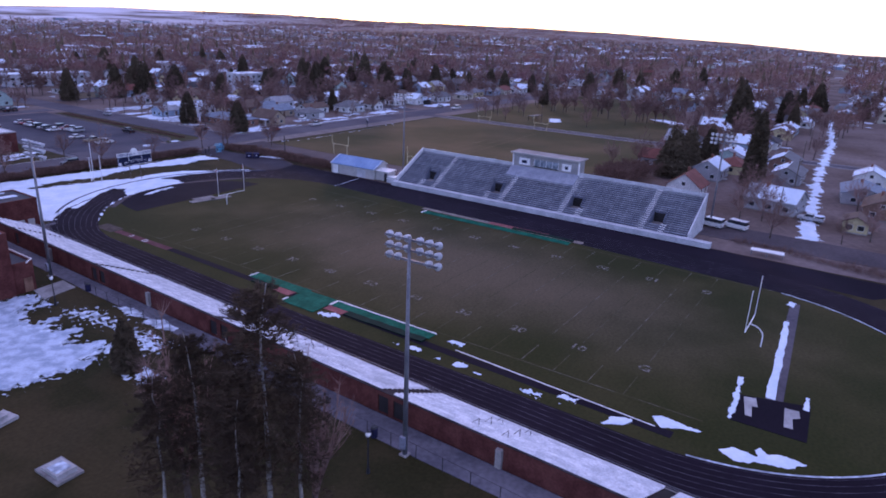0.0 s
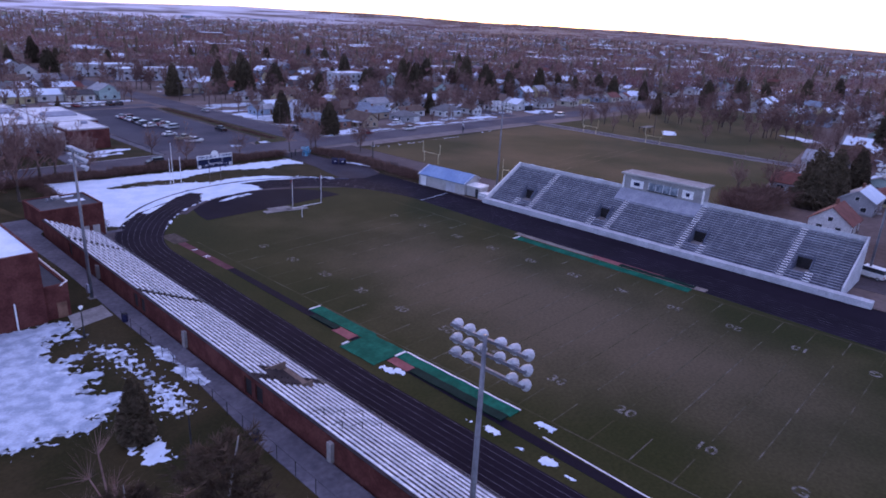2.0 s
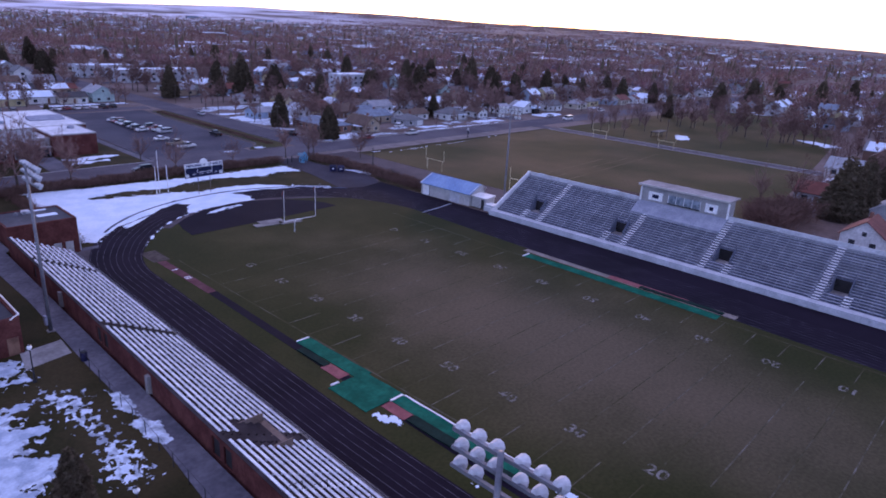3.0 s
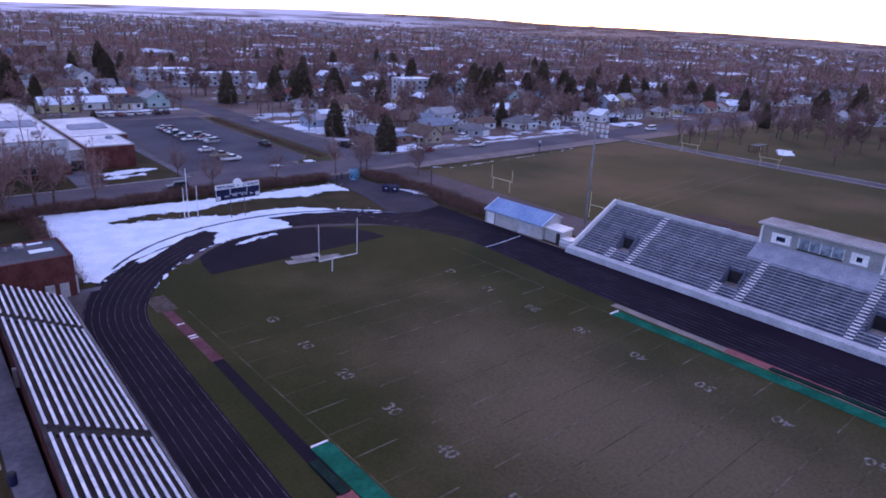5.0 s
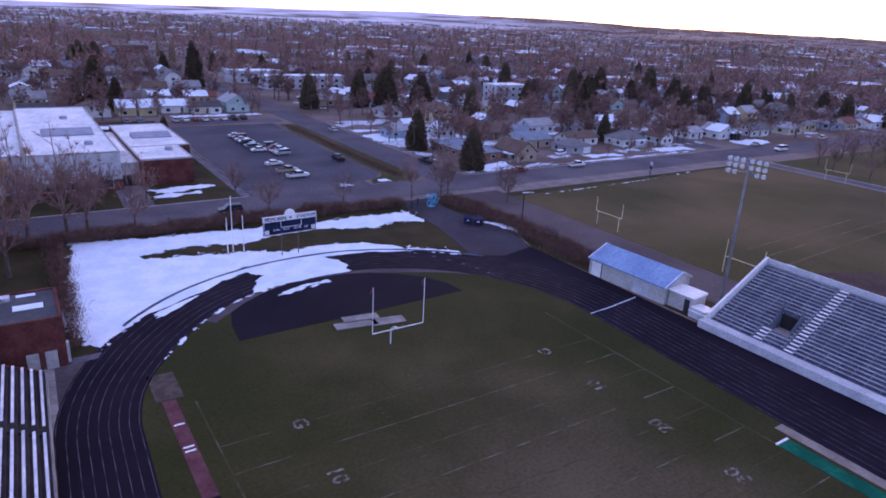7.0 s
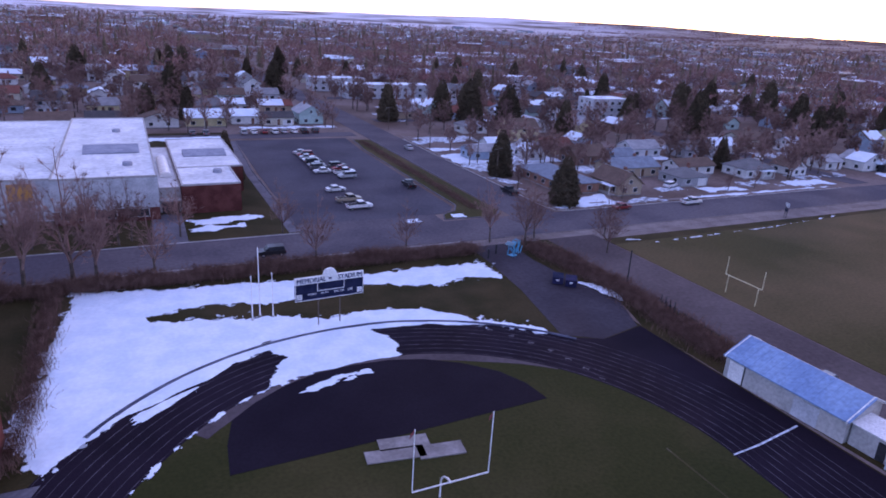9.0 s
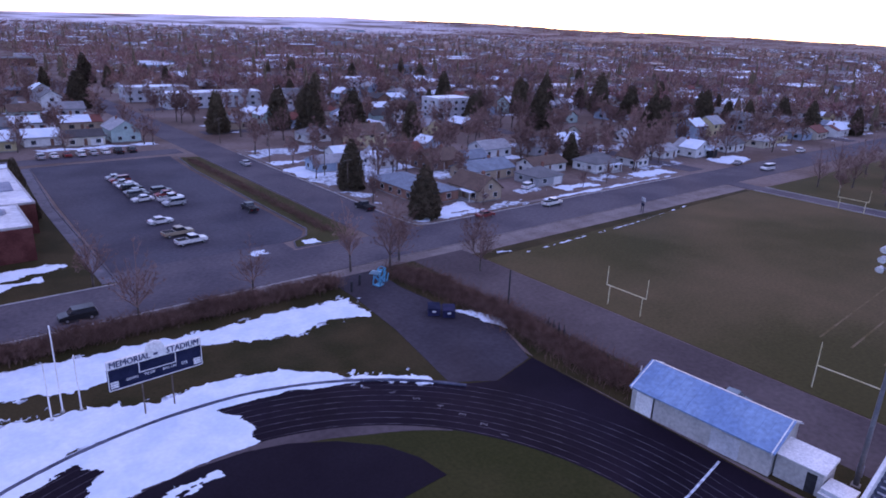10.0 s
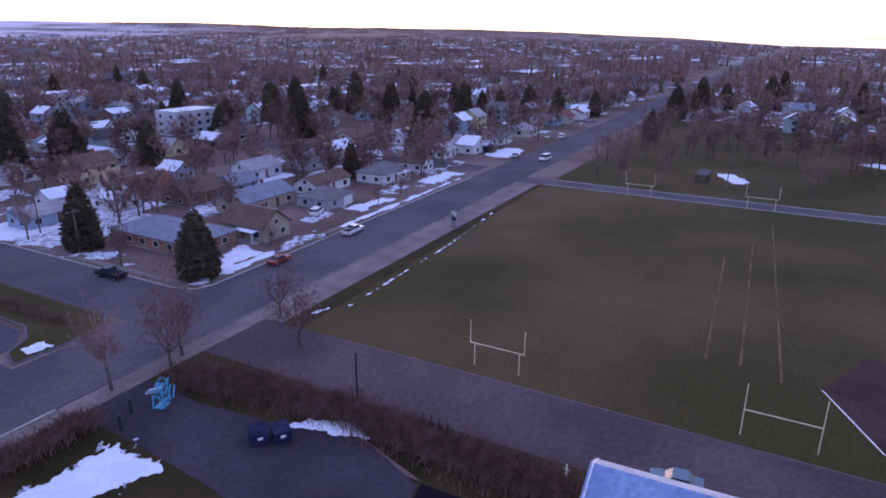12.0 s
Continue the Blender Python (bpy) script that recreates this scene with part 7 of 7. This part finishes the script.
for k, (x, kind, c, n) in enumerate(((13, "suv", C_SILVER, "silver"), (16.4, "sedan", C_WHITE, "white"), (19.8, "sedan", C_RED, "dark red"), (23.2, "suv", C_WHITE, "white"), (26.6, "sedan", C_SILVER, "silver"), (30.0, "sedan", C_WHITE, "white"), (33.4, "pickup", C_BLACK, "black"), (37.2, "suv", C_BLACK, "black"), (-3, "sedan", C_GREY, "dark grey"), (1, "suv", C_GREY, "dark grey"))):
    car(kind, x, 296.0 + (k % 3) * 0.3, 90, c, f"{n} car at the far end of the lot" if kind != "pickup" else f"{n} pickup truck at the far end of the lot", "cars behind the lot")
G_ST = "vehicles on the street"
car("suv", -1.6, 176.8, 178, C_BLACK, "black car driving past the hedge", G_ST)
car("pickup", 102.2, 184.6, 2, C_WHITE, "white pickup truck at the kerb", G_ST)
car("sedan", 81.2, 185.4, 2, C_RED, "dark red car at the kerb beside snow", G_ST)
car("suv", 110.0, 200.0, 20, C_WHITE, "white car in a driveway", G_ST)
car("pickup", 62.0, 204.6, 92, C_BLACK, "black pickup truck at the kerb of a side street", G_ST)
car("van", 197.8, 178.2, 175, C_WHITE, "white van on the street", G_ST)
car("sedan", 198.4, 188.6, 10, C_SILVER, "silver car before the snowy drive", G_ST)
car("suv", 246, 188.8, 5, C_WHITE, "white car at the kerb", G_ST)
car("sedan", 58.6, 262.0, 88, C_SILVER, "silver car on the side street", G_ST)
car("sedan", 172.4, 224.0, 20, C_WHITE, "white car behind a house", G_ST)
car("van", 60.6, 13.6, 75, C_WHITE, "long white camper van behind the stand", "vehicles by the alley")
car("van", 58.8, 18.4, 78, C_WHITE, "white camper van behind the stand", "vehicles by the alley")
car("pickup", 80.0, 0.6, 85, C_SILVER, "silver pickup truck in the snowy alley", "vehicles by the alley")
car("sedan", 52.4, 112.9, 96, (0.10, 0.17, 0.22), "pale blue car parked behind the shed", "vehicles by the alley")


# ---- the town beyond: rows of houses, then ever smaller ones ----
r = random.Random(11)
P_WALLS = (WHITE, WHITE, CREAM, GREY, TAN, YEL, BLUE, MINT, BROWN, (0.45, 0.45, 0.47))
P_ROOFS = (R_BLUE, R_GREY, R_DARK, R_BROWN, R_RED, R_LIGHT, R_LIGHT, (0.26, 0.26, 0.28))
P_NAMES = ("white", "white", "cream", "grey", "tan", "pale yellow", "blue-grey", "pale mint", "brown", "light grey")


def in_view(x, y, lo=-9, hi=99):
    az = math.degrees(math.atan2(x + 40, y - 50))
    return lo < az < hi


def blocked(x, y):
    if -130 < x < 53 and -80 < y < 303:
        return True
    if 47 < x < 68 or 160 < x < 175 and 60 < y < 200:
        return True
    if x < 175 and 52 < y < 190 or 165 < y < 194:
        return True
    if 60 < x < 236 and 186 < y < 286:
        return True
    if 171 < x < 300 and 60 < y < 166:
        return True
    if x < 112 and 24 < y < 60:
        return True
    return x > 60 and abs(y - (x * 0.068 - 4)) < 7


protos = [house(0, 0, 0, w, d, h, rise, WHITE, R_GREY, "far house", hip=hp, snowy=sn, storeys=st, group="houses of the town", plain=True)
          for w, d, h, rise, hp, sn, st in ((11, 8, 3.0, 2.3, False, 0, 1), (13, 8.5, 3.0, 1.9, False, 3, 1), (10, 8, 3.0, 2.0, True, 0, 1), (9, 8, 5.4, 2.6, False, 1, 2))]
spots = []
y = 206.0
row = 0
while y < 520:
    x = -170.0
    while x < 560:
        px, py = x + r.uniform(-3, 3), y + r.uniform(-3.5, 3.5)
        x += r.uniform(13.5, 19)
        if blocked(px, py) or not in_view(px, py) or math.hypot(px + 10, py - 90) > 560 or r.random() < 0.1 or any(math.hypot(px - q[0], py - q[1]) < q[2] + 8 for q in HOUSES):
            continue
        spots.append((px, py))
    row += 1
    y += 24 if row % 2 else 36
y = -70.0
while y < 160:
    x = 70.0
    while x < 520:
        px, py = x + r.uniform(-3, 3), y + r.uniform(-3, 3)
        x += r.uniform(13.5, 19)
        if blocked(px, py) or not in_view(px, py) or math.hypot(px + 40, py - 40) > 560 or r.random() < 0.12 or any(math.hypot(px - q[0], py - q[1]) < q[2] + 8 for q in HOUSES) or any(math.hypot(px - q[0], py - q[1]) < 9 for q in FIRS):
            continue
        spots.append((px, py))
    y += 20
spots.sort(key=lambda q: math.hypot(q[0] - 20, q[1] - 110))
for i, (px, py) in enumerate(spots[:240]):
    k = r.randrange(4)
    m = pose(px, py, 0, 0, 0, r.choice((0, 0, 90, 180, 270)) + r.uniform(-2, 2))
    t = copy_thing(protos[k], m) if i >= 4 else protos[i]
    if i < 4:
        t.matrix_world = m
    w = r.randrange(len(P_WALLS))
    rc = r.choice(P_ROOFS)
    t["label"] = f"{P_NAMES[w]} house among bare trees in the town"
    for o in t.children:
        if o.name.startswith("wall"):
            o.color = (*P_WALLS[w], 1)
        elif o.name.startswith("roof"):
            o.color = (*rc, 1)
tree_spots = []
for _ in range(20000):
    px, py = r.uniform(-170, 560), r.uniform(-70, 560)
    if len(tree_spots) >= 1050:
        break
    if blocked(px, py) and not (66 < px < 236 and 198 < py < 290) and not (225 < px < 300 and -5 < py < 160):
        continue
    if not in_view(px, py) or math.hypot(px + 10, py - 90) > 540 or any(abs(px - q[0]) < 6 and abs(py - q[1]) < 5.5 for q in spots) or any(math.hypot(px - q[0], py - q[1]) < q[2] + 1.5 for q in HOUSES):
        continue
    tree_spots.append((px, py))
tree_spots.sort(key=lambda q: math.hypot(q[0] - 20, q[1] - 110))
rest = []
for i, (px, py) in enumerate(tree_spots):
    if r.random() < (0.085 if i > 90 else 0.0):
        fir(px, py, r.uniform(9, 19), r.randrange(4), "dark spruce among the town's houses", "town spruces")
    elif i < 255:
        plant("bare_tree", TOWN[r.randrange(5)], M_BARK, M_TWIG, px, py, r.uniform(0, 360), r.uniform(0.95, 1.6), "bare brown tree among the town's houses", "town trees")
    else:
        rest.append((px, py))


def joined_woods(places):
    """Trees further off, one mass."""
    rr = random.Random(5)
    forms = []
    for me in (m for pair in TOWN for m in pair):
        co = np.empty(len(me.vertices) * 3)
        me.vertices.foreach_get("co", co)
        forms.append((co.reshape(-1, 3), [tuple(p.vertices) for p in me.polygons]))
    b = Build()
    for px, py in places:
        k, a, sc = rr.randrange(5), rr.uniform(0, 6.28), rr.uniform(0.75, 1.35)
        ca, sa = math.cos(a) * sc, math.sin(a) * sc
        for co, faces in forms[2 * k:2 * k + 2]:
            base = len(b.v)
            b.v.extend((px + ca * x - sa * y, py + sa * x + ca * y, sc * z) for x, y, z in co.tolist())
            b.f.extend(tuple(base + i for i in f) for f in faces)
    tagged(part("town_woods", b, M_TWIG), "bare brown trees between the houses further off", "trees", kind="stuff")


joined_woods(rest)


# far houses and woods, each one joined mass
def far_town():
    rr = random.Random(21)
    walls, roofs, white, pines, woods, drifts, thin_drifts, panes = (Build() for _ in range(8))
    def place():
        d = 380 + 2700 * rr.random() ** 1.7
        az = radians(rr.uniform(-9, 99))
        x, y = -10 + d * math.sin(az), 80 + d * math.cos(az)
        return d, x, y
    def home(x, y, big=False):
        z = ground_height(x, y) - 0.2
        w, dd, h, s = (rr.uniform(14, 32), rr.uniform(8, 15), rr.uniform(5, 8.5), 0.3) if big else (rr.uniform(4.5, 7), rr.uniform(3.5, 5), rr.uniform(2.8, 4.8), rr.uniform(1.5, 2.6))
        cover = white if rr.random() < (0.5 if big else 0.27) else roofs
        if rr.random() < 0.4 or big:
            walls.along_x([(y - dd, z), (y + dd, z), (y + dd, z + h), (y, z + h + s), (y - dd, z + h)], x - w, x + w)
            cover.along_x([(y - dd - 0.5, z + h), (y, z + h + s + 0.15), (y + dd + 0.5, z + h), (y, z + h + s + 0.4)], x - w - 0.4, x + w + 0.4)
        else:
            walls.along_y([(x - w, z), (x + w, z), (x + w, z + h), (x, z + h + s), (x - w, z + h)], y - dd, y + dd)
            cover.along_y([(x - w - 0.5, z + h), (x, z + h + s + 0.15), (x + w + 0.5, z + h), (x, z + h + s + 0.4)], y - dd - 0.4, y + dd + 0.4)
        # dark openings on the two faces towards the stadium
        for k in range(6 if big else 2):
            wx = x - w + (k + 0.5) * 2 * w / (6 if big else 2)
            panes.add([(wx - 0.7, y - dd - 0.06, z + 1.2), (wx + 0.7, y - dd - 0.06, z + 1.2), (wx + 0.7, y - dd - 0.06, z + 2.5), (wx - 0.7, y - dd - 0.06, z + 2.5)], [(0, 1, 2, 3)])

    def drift(x, y, size):
        """A ragged patch of snow in a yard."""
        z = ground_height(x, y) + 0.075
        n = 11
        long = rr.uniform(0.9, 2.2)
        turn = rr.choice((0.0, 1.57)) + rr.uniform(-0.15, 0.15)
        ring = []
        for k in range(n):
            a, q = 2 * math.pi * k / n, size * rr.uniform(0.55, 1.15)
            u, v = q * long * math.cos(a), q * math.sin(a)
            ring.append((x + u * math.cos(turn) - v * math.sin(turn), y + u * math.sin(turn) + v * math.cos(turn), z))
        (drifts if rr.random() < 0.55 else thin_drifts).add(ring + [(x, y, z + 0.05)], [(k, (k + 1) % n, n) for k in range(n)])

    for x, y in spots[240:]:
        home(x, y)
    for x, y in spots:
        for _ in range(2):
            px, py = x + rr.uniform(-9, 9), y + rr.choice((-8, 8)) + rr.uniform(-3, 3)
            if not blocked(px, py):
                drift(px, py, rr.uniform(0.9, 2.6))
    n = 0
    while n < 2500:
        d, x, y = place()
        x, y = round(x / 19) * 19 + rr.uniform(-5, 5), round(y / 30) * 30 + rr.uniform(-8, 8)
        if blocked(x, y) or math.hypot(x + 10, y - 90) < 548 or 47 < x < 68 or noise.noise((x / 230, y / 230, 3.3)) < rr.uniform(-0.45, 0.05):
            continue
        n += 1
        home(x, y, rr.random() < 0.09)
        if rr.random() < 0.4:
            drift(x + rr.uniform(-12, 12), y - rr.uniform(8, 14), rr.uniform(1.5, 4.5) * (1 + d / 2500))
    n = 0
    while n < 18500:
        d, x, y = place()
        if blocked(x, y) or math.hypot(x + 10, y - 90) < 530 and rr.random() < 0.75:
            continue
        n += 1
        z = ground_height(x, y)
        if rr.random() < 0.07:
            h, w = rr.uniform(9, 19), rr.uniform(2.2, 3.8)
            for k in range(5):
                zz = z + h * (0.04 + 0.16 * k)
                ww = w * (1 - 0.15 * k) * rr.uniform(0.85, 1.1)
                ring = [(x + ww * rr.uniform(0.7, 1.2) * math.cos(a), y + ww * rr.uniform(0.7, 1.2) * math.sin(a), zz - rr.uniform(0, 0.8)) for a in (0, 1.26, 2.51, 3.77, 5.03)]
                pines.add(ring + [(x, y, zz + h * 0.32)], [(0, 1, 5), (1, 2, 5), (2, 3, 5), (3, 4, 5), (4, 0, 5)])
            continue
        h = rr.uniform(7, 14)
        woods.add([(x - 0.25, y, z), (x + 0.25, y, z), (x, y + 0.05, z + h * 0.6)], [(0, 1, 2)])
        for _ in range(46 if d < 900 else 22):
            a, e, q = rr.uniform(0, 6.28), rr.gauss(0, 0.55), rr.uniform(0.25, 1.0) ** 0.5
            c = Vector((math.cos(a) * math.cos(e) * 0.40 * h * q, math.sin(a) * math.cos(e) * 0.40 * h * q, h * (0.62 + 0.40 * math.sin(e) * q)))
            long = h * rr.uniform(0.10, 0.2)
            u = (c - Vector((0, 0, h * 0.35))).normalized() * long
            sd = rr.uniform(0.035, 0.075) * h * (0.6 if d < 900 else 1.0)
            b3 = rr.uniform(0, 6.28)
            woods.add([(x + c.x - sd * math.cos(b3), y + c.y - sd * math.sin(b3), z + c.z), (x + c.x + sd * math.cos(b3), y + c.y + sd * math.sin(b3), z + c.z), (x + c.x + u.x, y + c.y + u.y, z + c.z + u.z)], [(0, 1, 2)])
    for _ in range(1000):
        d, az = rr.uniform(2700, 4550), radians(rr.uniform(36, 99))
        x, y = -10 + d * math.sin(az), 80 + d * math.cos(az)
        z, h, reach = ground_height(x, y), rr.uniform(4, 9), rr.uniform(20, 70)
        for _ in range(26):
            px, py, q = x + rr.gauss(0, reach), y + rr.gauss(0, 8), h * rr.uniform(0.4, 1.0)
            woods.add([(px - 3.5, py, z - 1), (px + 3.5, py, z - 1), (px + rr.uniform(-2, 2), py, z + q)], [(0, 1, 2)])
    tagged(part("yard_snow", drifts, M_SNOW), "white patches of snow in the town's yards", "snow", kind="stuff")
    tagged(part("thin_yard_snow", thin_drifts, M_OLDSNOW), "thin grey patches of snow in the town's yards", "snow", kind="stuff")
    tagged(part("far_windows", panes, M_PANE), "dark windows of the far houses", "windows", kind="stuff")
    tagged(part("far_houses", walls, island_mat("far_walls", (WHITE, CREAM, GREY, (0.45, 0.45, 0.48), TAN, BLUE, WHITE, BROWN), fine=0.15)), "far houses of the town in pale colours", "houses", kind="stuff")
    tagged(part("far_roofs", roofs, island_mat("far_roofing", (R_BLUE, R_GREY, R_DARK, R_BROWN, R_RED, R_GREY, R_LIGHT), fine=0.15)), "far house roofs, grey and brown", "roofs", kind="stuff")
    tagged(part("far_snowy_roofs", white, M_SNOW), "far house roofs under snow", "roofs", kind="stuff")
    tagged(part("far_pines", pines, M_NEEDLE), "far dark conifers across the town", "trees", kind="stuff")
    tagged(part("far_woods", woods, M_FARWOOD), "far bare trees across the town", "trees", kind="stuff")


far_town()
for k, (x, yy) in enumerate(((-60, 292), (68, 322), (68, 394), (-60, 466))):
    sheet("town_street", rect(x - 110 if x < 0 else x, yy - 4, 50 if x < 0 else 620, yy + 4), 0.05, M_ROAD, "residential street between rows of houses", "road", 0.1)
for x in (176, 300, 420):
    sheet("town_avenue", rect(x - 4, 190, x + 4, 620), 0.052, M_ROAD, "residential avenue between rows of houses", "road", 0.1)
